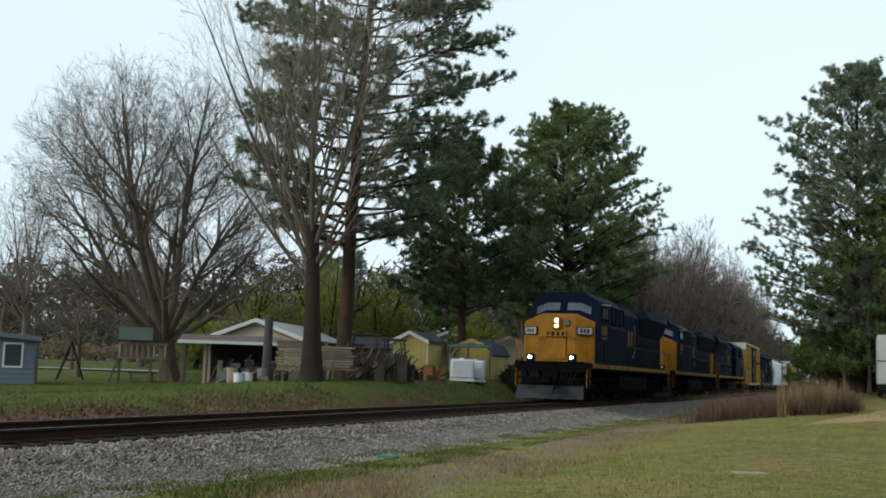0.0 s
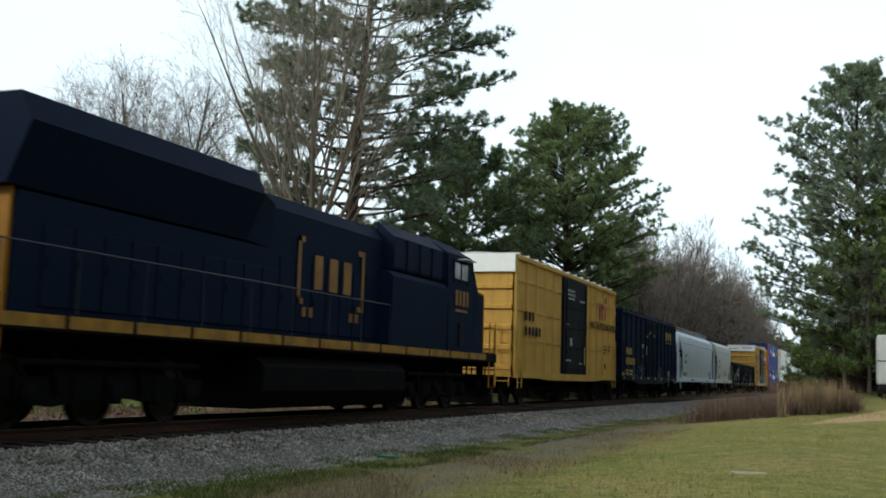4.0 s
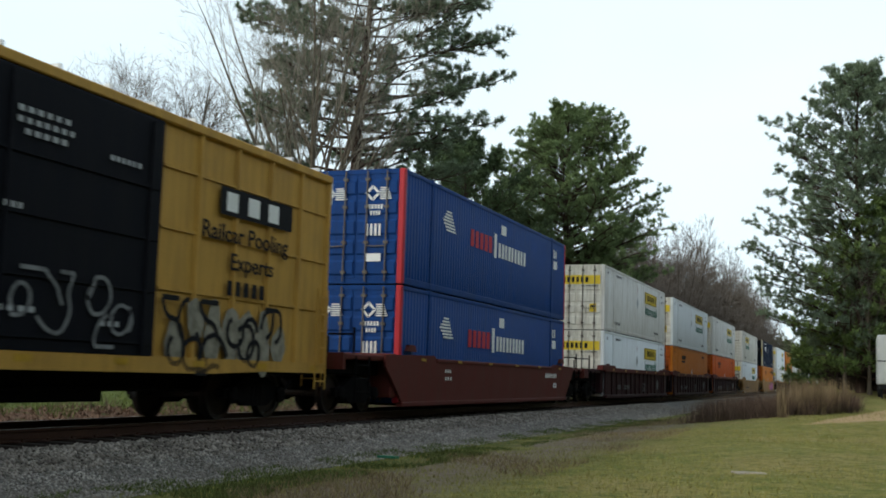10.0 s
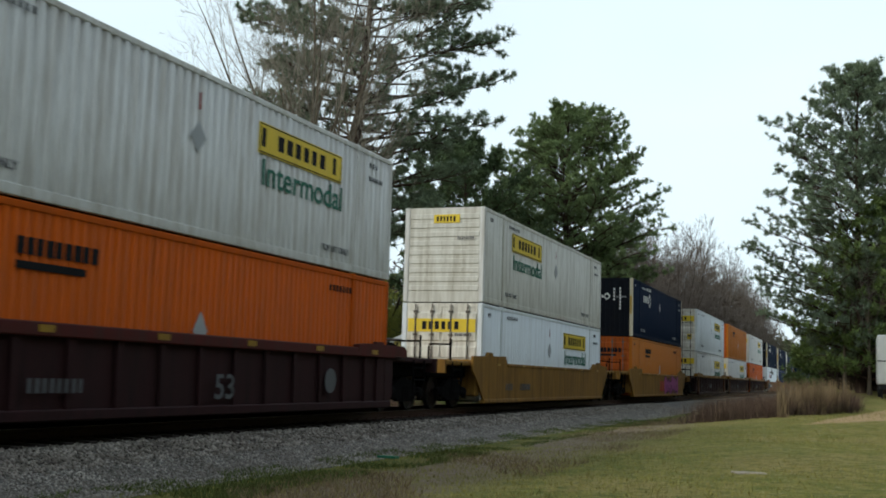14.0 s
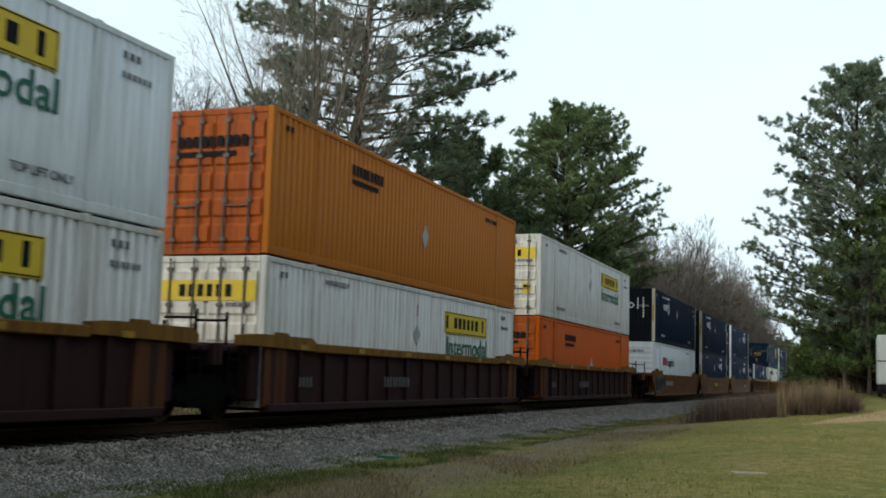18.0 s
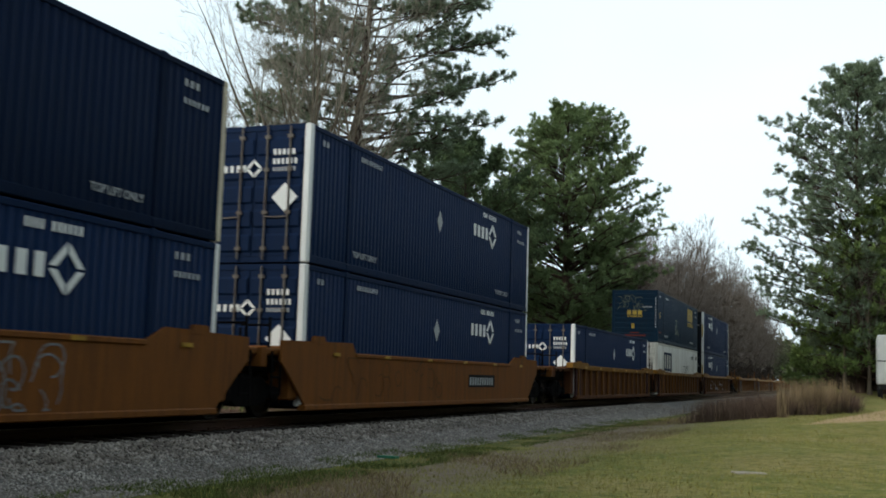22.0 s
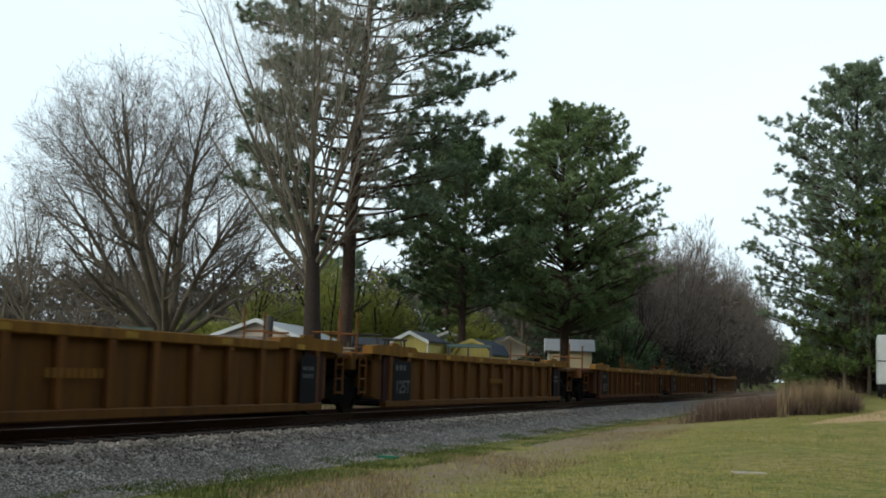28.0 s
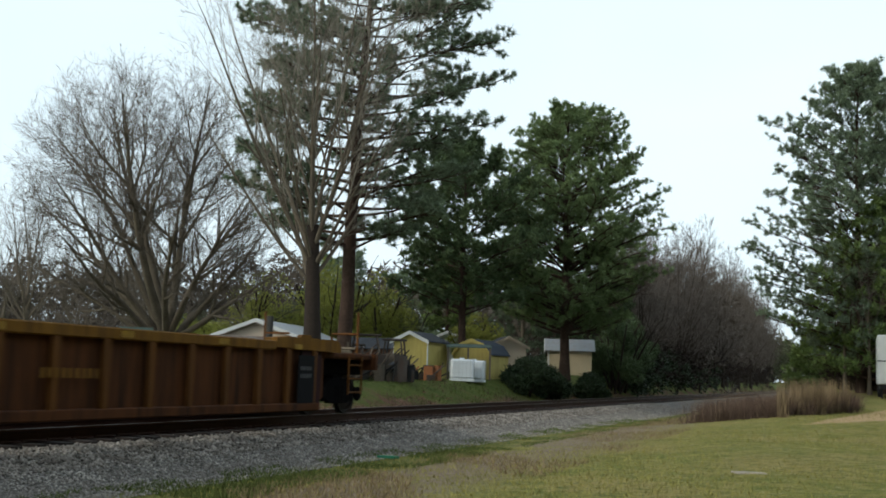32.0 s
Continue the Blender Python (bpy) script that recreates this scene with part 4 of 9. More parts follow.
# ---- wagons ----
def well_car(style, label, nose=1.55, tail=1.55, front_truck=True, rear_truck=True, plates=(), marks=(), tall_rails=False):
    """One well of a double-stack car. y = 0 is where the container's front end stands. nose, tail: platform lengths."""
    paint, chord, dark = {"ribbed": ("well_rust", "rib_yellow", "maroon_dark"), "gold": ("well_gold", "rib_yellow", "maroon_dark"), "smooth": ("well_brown", "well_brown", "under"),
                          "goldsmooth": ("tan_plate", "tan_plate", "under"), "maroon": ("maroon_dark", "maroon", "maroon_dark"), "red": ("redbrown", "redbrown", "under"),
                          "brown": ("maroon_dark", "rib_yellow", "well_rust")}[style]
    w = thing("well_car", 0, 0, 0, label, "railway wagon", "wagons of the train")
    L = CL
    smooth_side = style in ("smooth", "goldsmooth", "red")
    top_ = 1.44 if style == "red" else 1.58      # top of the raised ends
    for s in (-1, 1):
        def xx(a, b):
            return (a, b) if s > 0 else (-b, -a)
        x0, x1 = xx(1.33, 1.39)
        bm = bmesh.new()
        if smooth_side:
            prism(bm, [(-0.55, 0.75), (0.1, 0.2), (L - 0.1, 0.2), (L + 0.55, 0.75), (L + 1.0, 1.1), (L + 1.0, top_ - 0.06), (L - 1.6, top_), (L - 2.2, 1.32), (2.4, 1.32), (2.2, top_), (-1.0, top_ - 0.06), (-1.0, 1.1)], "x", x0, x1)
            part("side_plate", bm, M[paint], w)
            bm = bmesh.new()
            a, b = xx(1.24, 1.42)
            rbox(bm, a, b, 2.35, L - 2.15, 1.26, 1.36, 0.02)
            part("top_chord", bm, M[paint], w)
            bm = bmesh.new()
            rbox(bm, a, b, 0.0, L, 0.14, 0.26, 0.02)
            part("bottom_chord", bm, M[paint], w)
        else:
            box(bm, x0 + (0 if s > 0 else 0.05), x1 - (0.05 if s > 0 else 0), -0.1, L + 0.1, 0.2, 1.45)
            part("side_plate", bm, M[paint], w)
            a, b = xx(1.20, 1.46)
            bm = bmesh.new()
            rbox(bm, a, b, 1.9, L - 1.9, 1.32, 1.50, 0.02)
            if style == "maroon":
                rbox(bm, a, b, -0.2, L + 0.2, 1.30, 1.44, 0.02)
            part("top_chord", bm, M[chord], w, "worn yellow top chord" if chord == "rib_yellow" else "")
            for y0, y1 in ((-0.9, 1.9), (L - 1.9, L + 0.9)):
                bm = bmesh.new()
                prism(bm, [(y0, 1.38), (y0, 1.56), (y0 + 0.5, 1.60), (y1 - 0.2, 1.60), (y1, 1.5), (y1, 1.34)], "x", a, b)
                part("chord_end", bm, M[chord], w)
            bm = bmesh.new()
            rbox(bm, a + (0.06 if s > 0 else 0), b - (0 if s > 0 else 0.06), 0.0, L, 0.14, 0.30, 0.02)
            part("bottom_chord", bm, M[paint], w)
            n = 15
            for i in range(n):
                y = 0.25 + (L - 0.5) * i / (n - 1)
                bm = bmesh.new()
                a2, b2 = xx(1.36, 1.41 if style in ("maroon", "brown") else 1.45)
                prism(bm, [(y - 0.05, 0.22), (y + 0.05, 0.22), (y + 0.085, 1.36), (y - 0.085, 1.36)], "x", a2, b2)
                part("side_post", bm, M["rib_rust" if style in ("gold", "ribbed") else paint], w)
            for y0 in (-0.1, L - 0.75):
                bm = bmesh.new()
                a2, b2 = xx(1.34, 1.40)
                box(bm, a2, b2, y0, y0 + 0.85, 0.25, 1.35)
                part("end_panel", bm, M[dark], w)
        bm = bmesh.new()
        for k in range(6):
            y = 1.2 + k * (L - 2.4) / 5
            a3, b3 = xx(1.462, 1.468) if not smooth_side else xx(1.422, 1.428)
            box(bm, a3, b3, y, y + 0.32, 1.36 if not smooth_side else 1.275, 1.46 if not smooth_side else 1.345)
        pieces("reflector_strip", bm, M["worn_strip"], w)
        # guides that hold the container's foot
        for y in (0.6, L - 0.6):
            bm = bmesh.new()
            a4, b4 = xx(1.31, 1.40)
            prism(bm, [(y - 0.3, 1.5), (y + 0.3, 1.5), (y + 0.2, 1.66), (y - 0.2, 1.66)], "x", a4, b4)
            part("guide", bm, M[chord], w)
    bm = bmesh.new()
    for i in range(9):
        y = 0.1 + i * (L - 0.5) / 8
        box(bm, -1.33, 1.33, y, y + 0.3, 0.16, 0.23)
    pieces("floor_beam", bm, M["under"], w)
    for y0, d, length, has in ((-0.1, -1, nose, front_truck), (L + 0.1, 1, tail, rear_truck)):
        bm = bmesh.new()
        ya, yb = sorted((y0, y0 + d * length))
        rbox(bm, -1.30, 1.30, *sorted((y0, y0 + d * 0.35)), 0.35, 1.42, 0.04)
        part("bulkhead", bm, M[paint], w)
        bm = bmesh.new()
        rbox(bm, -0.95, 0.95, ya, yb, 0.88, 1.22, 0.04)
        part("draft_sill", bm, M["under"], w)
        bm = bmesh.new()
        rbox(bm, -1.28, 1.28, *sorted((y0 + d * 0.352, y0 + d * length * 0.92)), 1.223, 1.36, 0.03)
        part("end_platform", bm, M[paint], w)
        bm = bmesh.new()
        box(bm, -1.36, 1.36, *sorted((y0 + d * (length * 0.92 + 0.12), y0 + d * (length * 0.92 + 0.003))), 1.0, 1.365)
        part("end_beam", bm, M[paint], w)
        bm = bmesh.new()
        for x in (-1.2, -0.55, 0.55, 1.2):
            rod(bm, (x, y0 + d * length * 0.7, 1.34), (x, y0 + d * length * 0.7, (2.3 if tall_rails else 1.95) if abs(x) > 1 else 1.75), 0.03, n=5)
        rod(bm, (0.55, y0 + d * length * 0.7, 1.8), (1.2, y0 + d * length * 0.7, 1.8), 0.025, n=5)
        rod(bm, (-0.55, y0 + d * length * 0.7, 1.8), (-1.2, y0 + d * length * 0.7, 1.8), 0.025, n=5)
        rod(bm, (1.3, y0 + d * length * 0.5, 0.45), (1.3, y0 + d * length * 0.5, 1.3), 0.025, n=5)
        rod(bm, (1.3, y0 + d * length * 0.72, 0.45), (1.3, y0 + d * length * 0.72, 1.3), 0.025, n=5)
        for z in (0.5, 0.8, 1.1):
            rod(bm, (1.3, y0 + d * length * 0.5, z), (1.3, y0 + d * length * 0.72, z), 0.02, n=5)
        pieces("handrail", bm, M["rib_rust" if tall_rails else "under"], w)
        if length > 2 and d < 0:
            bm = bmesh.new()
            lathe(bm, [(0.05, -0.015), (0.2, -0.015), (0.22, 0.0), (0.2, 0.015), (0.05, 0.015)], (-0.75, y0 + d * length * 0.6, 1.6), "y", 14)
            rod(bm, (-0.75, y0 + d * length * 0.6, 1.3), (-0.75, y0 + d * length * 0.6, 1.6), 0.03)
            part("brake_wheel", bm, M["under"], w)
        if has:
            truck(w, y0 + d * (length - 0.05 if length < 2 else length * 0.52))
        if length > 2:
            coupler(w, y0 + d * length, rear=d > 0)
    for y, z, wd, h, m in plates:
        bm = bmesh.new()
        box(bm, 1.455 if not smooth_side else 1.392, 1.461 if not smooth_side else 1.398, y, y + wd, z, z + h)
        part("marking_panel", bm, M[m], w)
    for y, z, wd, h, n, m in marks:
        bm = bmesh.new()
        bars(bm, SIDE, (1.462 if not smooth_side else 1.40, y, z), wd, h, n)
        tagged(part("marking", bm, M[m], w), kind="stuff")
    return w


def boxcar(body, door_paint, label, L, zb, zt, cap=None, dress=None, ribs=13, door=(6.0, 9.8), end_ribs=8, rib_high=0.31, single=False):
    w = thing("boxcar", 0, 0, 0, label, "railway wagon", "wagons of the train")
    X = 1.40
    P = M[body]
    for s in (-1, 1):
        bm = bmesh.new()
        x0, x1 = (X - 0.08, X) if s > 0 else (-X, -X + 0.08)
        box(bm, x0, x1, 0.0, L, zb, zt - 0.08)
        part("side_wall", bm, P, w)
        for i in range(ribs + 1):
            y = 0.06 + (L - 0.12) * i / ribs
            if door[0] - 0.15 < y < door[1] + 0.15:
                continue
            bm = bmesh.new()
            x2, x3 = (X, X + 0.07) if s > 0 else (-X - 0.07, -X)
            prism(bm, [(x2 if s > 0 else x3, y - 0.07), (x3 if s > 0 else x2, y - 0.04), (x3 if s > 0 else x2, y + 0.04), (x2 if s > 0 else x3, y + 0.07)], "z", zb + 0.1, zt - 0.18)
            part("side_rib", bm, P, w)
        for z in (zb + (zt - zb) * 0.30, zb + (zt - zb) * 0.54, zb + (zt - zb) * 0.78):
            for ya, yb in ((0.1, door[0] - 0.1), (door[1] + 0.1, L - 0.1)):
                bm = bmesh.new()
                box(bm, *sorted((s * (X - 0.002), s * (X + 0.035))), ya, yb, z, z + 0.05)
                part("side_seam", bm, P, w)
        bm = bmesh.new()
        a, b = (X - 0.05, X + 0.09) if s > 0 else (-X - 0.09, -X + 0.05)
        rbox(bm, a, b, 0, L, zt - 0.2, zt - 0.04, 0.02)
        part("roof_rail", bm, P, w)
        bm = bmesh.new()
        low_ = 0.08 if single else 0.2
        prism(bm, [(0.0, zb + 0.18), (0.0, zb - 0.02), (2.6, zb - 0.02), (4.4, zb - low_), (L - 4.4, zb - low_), (L - 2.6, zb - 0.02), (L, zb - 0.02), (L, zb + 0.18)], "x", a, b)
        part("side_sill", bm, P, w)
        # plug doors
        mid = (door[0] + door[1]) / 2
        for y0, y1 in ((door,) if single else ((door[0], mid - 0.02), (mid + 0.02, door[1]))):
            bm = bmesh.new()
            x4, x5 = (X + 0.005, X + 0.10) if s > 0 else (-X - 0.10, -X - 0.005)
            rbox(bm, x4, x5, y0, y1, zb + 0.15, zt - 0.22, 0.03)
            d = part("door", bm, M[door_paint], w)
            for k in range(4):
                z = zb + 0.35 + k * (zt - zb - 0.9) / 4
                bm = bmesh.new()
                box(bm, x5 - 0.002 if s > 0 else x4 - 0.03, x5 + 0.03 if s > 0 else x4 + 0.002, y0 + 0.1, y1 - 0.1, z, z + 0.05)
                part("door_rib", bm, M[door_paint], d)
            bm = bmesh.new()
            for y in (y0 + 0.35, y1 - 0.35):
                rod(bm, (x5 + 0.03 if s > 0 else x4 - 0.03, y, zb + 0.2), (x5 + 0.03 if s > 0 else x4 - 0.03, y, zt - 0.3), 0.025, n=5)
            part("locking_rod", bm, M[door_paint], d)
        bm = bmesh.new()
        for k in range(int((L - 0.6) / 2.1) + 1):
            y = 0.45 + k * 2.1
            box(bm, (X + 0.092) * s - 0.003, (X + 0.092) * s + 0.003, y, y + 0.34, zb + 0.03, zb + 0.13)
        part("reflector_strip", bm, M["reflector"], w)
    for y, d in ((0.0, -1), (L, 1)):
        bm = bmesh.new()
        box(bm, -X + 0.02, X - 0.02, min(y, y - d * 0.08), max(y, y - d * 0.08), zb, zt - 0.1)
        wall_ = part("end_wall", bm, P, w)
        n = end_ribs
        for k in range(n):
            z = zb + 0.2 + k * (zt - zb - 0.75) / n
            bm = bmesh.new()
            prism(bm, [(y - d * 0.01, z), (y + d * 0.09, z + rib_high * 0.23), (y + d * 0.09, z + rib_high * 0.77), (y - d * 0.01, z + rib_high)], "x", -X + 0.08, X - 0.08)
            part("end_rib", bm, P, wall_)
        if cap:
            bm = bmesh.new()
            box(bm, -X - 0.02, X + 0.02, min(y, y + d * 0.12), max(y, y + d * 0.12), zt - 0.62, zt - 0.03)
            part("end_cap", bm, M[cap], w, "white painted upper end")
        bm = bmesh.new()
        end_ladder(bm, y + d * 0.16, 0.85, 1.3, zb - 0.3, zb + 1.7, 6)
        ladder(bm, X + 0.12, y - d * 0.55, y - d * 0.1, zb - 0.35, zb + 1.7, 6)
        rod(bm, (-1.2, y + d * 0.18, zb + 0.9), (1.2, y + d * 0.18, zb + 0.9), 0.02, n=4)
        part("ladder", bm, P, w)
        truck(w, y - d * 2.05)
        coupler(w, y + d * 0.35, rear=d > 0)
    bm = bmesh.new()
    prism(bm, [(-X - 0.02, zt - 0.10), (X + 0.02, zt - 0.10), (X - 0.1, zt - 0.02), (0, zt + 0.05), (-X + 0.1, zt - 0.02)], "y", -0.05, L + 0.05)
    for i in range(14):
        box(bm, -X, X, 0.5 + i * (L - 1) / 13 - 0.03, 0.5 + i * (L - 1) / 13 + 0.03, zt - 0.05, zt + 0.065)
    part("roof", bm, M["steel"] if cap else P, w)
    bm = bmesh.new()
    box(bm, -1.3, 1.3, 0.05, L - 0.05, zb - 0.06, zb)
    box(bm, -0.25, 0.25, -0.1, L + 0.1, zb - 0.35, zb - 0.05)
    box(bm, 0.4, 0.8, L * 0.45, L * 0.6, zb - 0.55, zb - 0.1)
    rod(bm, (0.9, 4.5, zb - 0.35), (0.9, L - 4.5, zb - 0.35), 0.04)
    part("underframe", bm, M["under"], w)
    if dress:
        dress(w)
    return w


BX = 1.475     # just proud of a boxcar's ribs


def stencils(w):
    """White notices on a black plug door."""
    bm = bmesh.new()
    for y, z, wd, n in ((6.45, 4.25, 1.1, 6), (6.45, 4.10, 1.2, 7), (6.6, 3.95, 0.9, 5), (8.4, 3.95, 0.8, 6), (6.3, 2.95, 0.4, 3), (6.3, 1.6, 0.8, 4), (8.4, 1.5, 0.5, 3)):
        bars(bm, SIDE, (BX + 0.07, y, z), wd, 0.08, n)
    pieces("notice_bar", bm, M["mark_grey"], w)


def dress_boxcar_first(w):
    bm = bmesh.new()
    bars(bm, SIDE, (BX, 12.0, 3.52), 1.75, 0.52, 3, fill=0.55)
    box(bm, BX, BX + 0.004, 11.9, 13.1, 4.06, 4.18)
    pieces("logo_bar", bm, M["mark_faded"], w, "faded red logo bars")
    write(w, "RAIL CAR POOLING EXPERTS", 0.28, (BX, 10.5, 3.08), SIDE, M["mark_dark"], 1.0)
    bm = bmesh.new()
    for z, n in ((2.85, 3), (2.35, 5)):
        bars(bm, SIDE, (BX, 1.0, z), 0.42 * n, 0.3, n)
    for y, z, n in ((13.1, 2.35, 4), (13.1, 2.2, 4), (13.1, 2.05, 3), (14.0, 2.35, 4), (14.0, 2.2, 3)):
        bars(bm, SIDE, (BX, y, z), 0.13 * n, 0.08, n)
    box(bm, BX, BX + 0.006, 13.25, 13.5, 1.42, 1.62)
    box(bm, BX, BX + 0.006, 13.3, 13.5, 4.25, 4.5)
    pieces("marking", bm, M["mark_dark"], w)
    stencils(w)
    bm = bmesh.new()
    box(bm, BX + 0.07, BX + 0.076, 6.9, 7.15, 2.2, 2.5)
    part("route_card", bm, M["mark_grey"], w)
    bm = bmesh.new()
    box(bm, BX + 0.07, BX + 0.076, 9.2, 9.32, 1.5, 2.2)
    part("yellow_mark", bm, M["mark_gold"], w)


def dress_boxcar_yellow(w):
    bm = bmesh.new()
    box(bm, BX, BX + 0.004, 11.55, 14.15, 3.62, 4.12)
    p = part("logo_panel", bm, M["mark_dark"], w, "black logo panel")
    bm = bmesh.new()
    bars(bm, SIDE, (BX + 0.004, 11.75, 3.70), 2.2, 0.34, 3, fill=0.6)
    pieces("letter_bar", bm, M["white"], p)
    for text, y, z in (("Railcar Pooling", 11.0, 3.16), ("Experts", 11.95, 2.68)):
        write(w, text, 0.30, (BX, y, z), SIDE, M["mark_dark"], 1.18)
    for text, y, z in (("next", 0.95, 4.02), ("load", 0.95, 3.72), ("any", 4.05, 3.95), ("road", 4.0, 3.65)):
        write(w, text, 0.20, (BX, y, z), SIDE, M["mark_dark"], 1.2)
    bm = bmesh.new()
    bars(bm, SIDE, (BX, 11.9, 2.22), 1.4, 0.26, 5)
    for z, n in ((2.72, 3), (2.12, 5)):
        bars(bm, SIDE, (BX, 0.75, z), 0.46 * n, 0.36, n, fill=0.5)
    pieces("marking", bm, M["mark_dark"], w)
    for a, inner, outer in ((0.92, "mark_blue", "mark_faded"), (-0.92, "mark_faded", "mark_blue")):
        m = Matrix.Translation((BX, 2.62, 3.62)) @ SIDE @ Matrix.Rotation(a, 4, "Z")
        for x0, x1, paint in ((-0.16, -0.02, inner), (0.02, 0.16, outer)):
            bm, b2 = bmesh.new(), bmesh.new()
            box(b2, x0, x1, -0.76, 0.76, 0, 0.004 + 0.004 * (a > 0))
            copy_into(bm, b2, m)
            part("logo_cross", bm, M[paint], w, "one stripe of the red and blue cross")
    bm = bmesh.new()
    blot(bm, SIDE, (BX, 10.1, 0.80), 4.0, 1.5, 31, 7)
    part("graffiti", bm, M["spray_olive"], w, "olive grey sprayed letters")
    bm = bmesh.new()
    scrawl(bm, SIDE, (BX + 0.012, 10.2, 0.85), 3.7, 1.2, 33, 0.045, 11)
    part("graffiti", bm, M["mark_dark"], w)
    bm = bmesh.new()
    blot(bm, SIDE, (BX, 2.6, 0.72), 3.4, 0.95, 32, 6)
    blot(bm, SIDE, (BX + 0.004, 4.6, 1.15), 1.3, 1.0, 37, 2)
    part("worn_patch", bm, M["spray_olive"], w, "grey patches where old graffiti was painted over")
    bm = bmesh.new()
    box(bm, BX + 0.008, BX + 0.012, 4.25, 5.0, 1.42, 1.9)
    part("worn_patch", bm, M["mark_dark"], w)
    bm = bmesh.new()
    scrawl(bm, SIDE, (BX + 0.075, 6.4, 1.2), 3.0, 1.0, 36, 0.03, 6)
    part("graffiti", bm, M["spray_grey"], w)
    bm = bmesh.new()
    box(bm, BX + 0.004, BX + 0.009, 0.45, 1.25, 1.35, 1.6)
    part("notice", bm, M["mark_gold"], w)
    bm = bmesh.new()
    bars(bm, FRONT, (0.15, -0.125, 4.72), 1.0, 0.12, 9)
    bars(bm, FRONT, (-1.2, -0.125, 4.68), 0.9, 0.07, 12)
    pieces("marking", bm, M["mark_dark"], w)
    stencils(w)


def dress_boxcar_navy(w):
    bm = bmesh.new()
    bars(bm, SIDE, (BX, 12.45, 3.3), 2.3, 0.44, 3, fill=0.45)
    bars(bm, SIDE, (BX, 12.45, 3.12), 2.3, 0.06, 3, fill=0.6)
    bars(bm, SIDE, (BX, 1.05, 2.2), 1.55, 0.32, 4, fill=0.48)
    bars(bm, SIDE, (BX, 1.05, 1.72), 2.3, 0.32, 6, fill=0.45)
    for y, z, n in ((1.0, 1.38, 4), (1.9, 1.36, 5), (1.0, 1.22, 4), (1.9, 1.2, 5), (0.9, 1.02, 6), (5.2, 2.15, 2), (6.8, 3.4, 3), (8.1, 3.3, 3)):
        bars(bm, SIDE, (BX + 0.07 * (6 < y < 9.5), y, z), 0.16 * n, 0.11, n)
    bars(bm, FRONT, (0.15, -0.125, 3.98), 1.1, 0.14, 11)
    box(bm, BX, BX + 0.004, 0.10, 0.62, 1.02, 1.32)
    pieces("logo_bar", bm, M["mark_gold"], w, "gold logo and number bars")
    for y, wide, z, seed in ((4.3, 1.25, 1.05, 41), (9.6, 1.5, 0.95, 42)):
        bm = bmesh.new()
        scrawl(bm, SIDE, (BX + 0.03, y, z), wide, 0.75, seed, 0.012, 11)
        part("graffiti", bm, M["spray_grey"], w, "thin chalky white scrawl")
    bm = bmesh.new()
    box(bm, BX + 0.072, BX + 0.076, 6.05, 6.25, 3.2, 3.3)
    box(bm, BX + 0.072, BX + 0.076, 5.95, 6.05, 2.3, 2.72)
    box(bm, BX + 0.004, BX + 0.008, 5.15, 5.45, 2.62, 2.82)
    box(bm, BX + 0.004, BX + 0.008, 13.3, 13.7, 1.25, 1.55)
    pieces("paper_label", bm, M["mark_grey"], w, "torn pale paper label")
    bm = bmesh.new()
    scrawl(bm, SIDE, (BX + 0.004, 2.9, 1.15), 0.8, 0.6, 43, 0.02, 4)
    part("graffiti", bm, M["spray_cyan"], w)


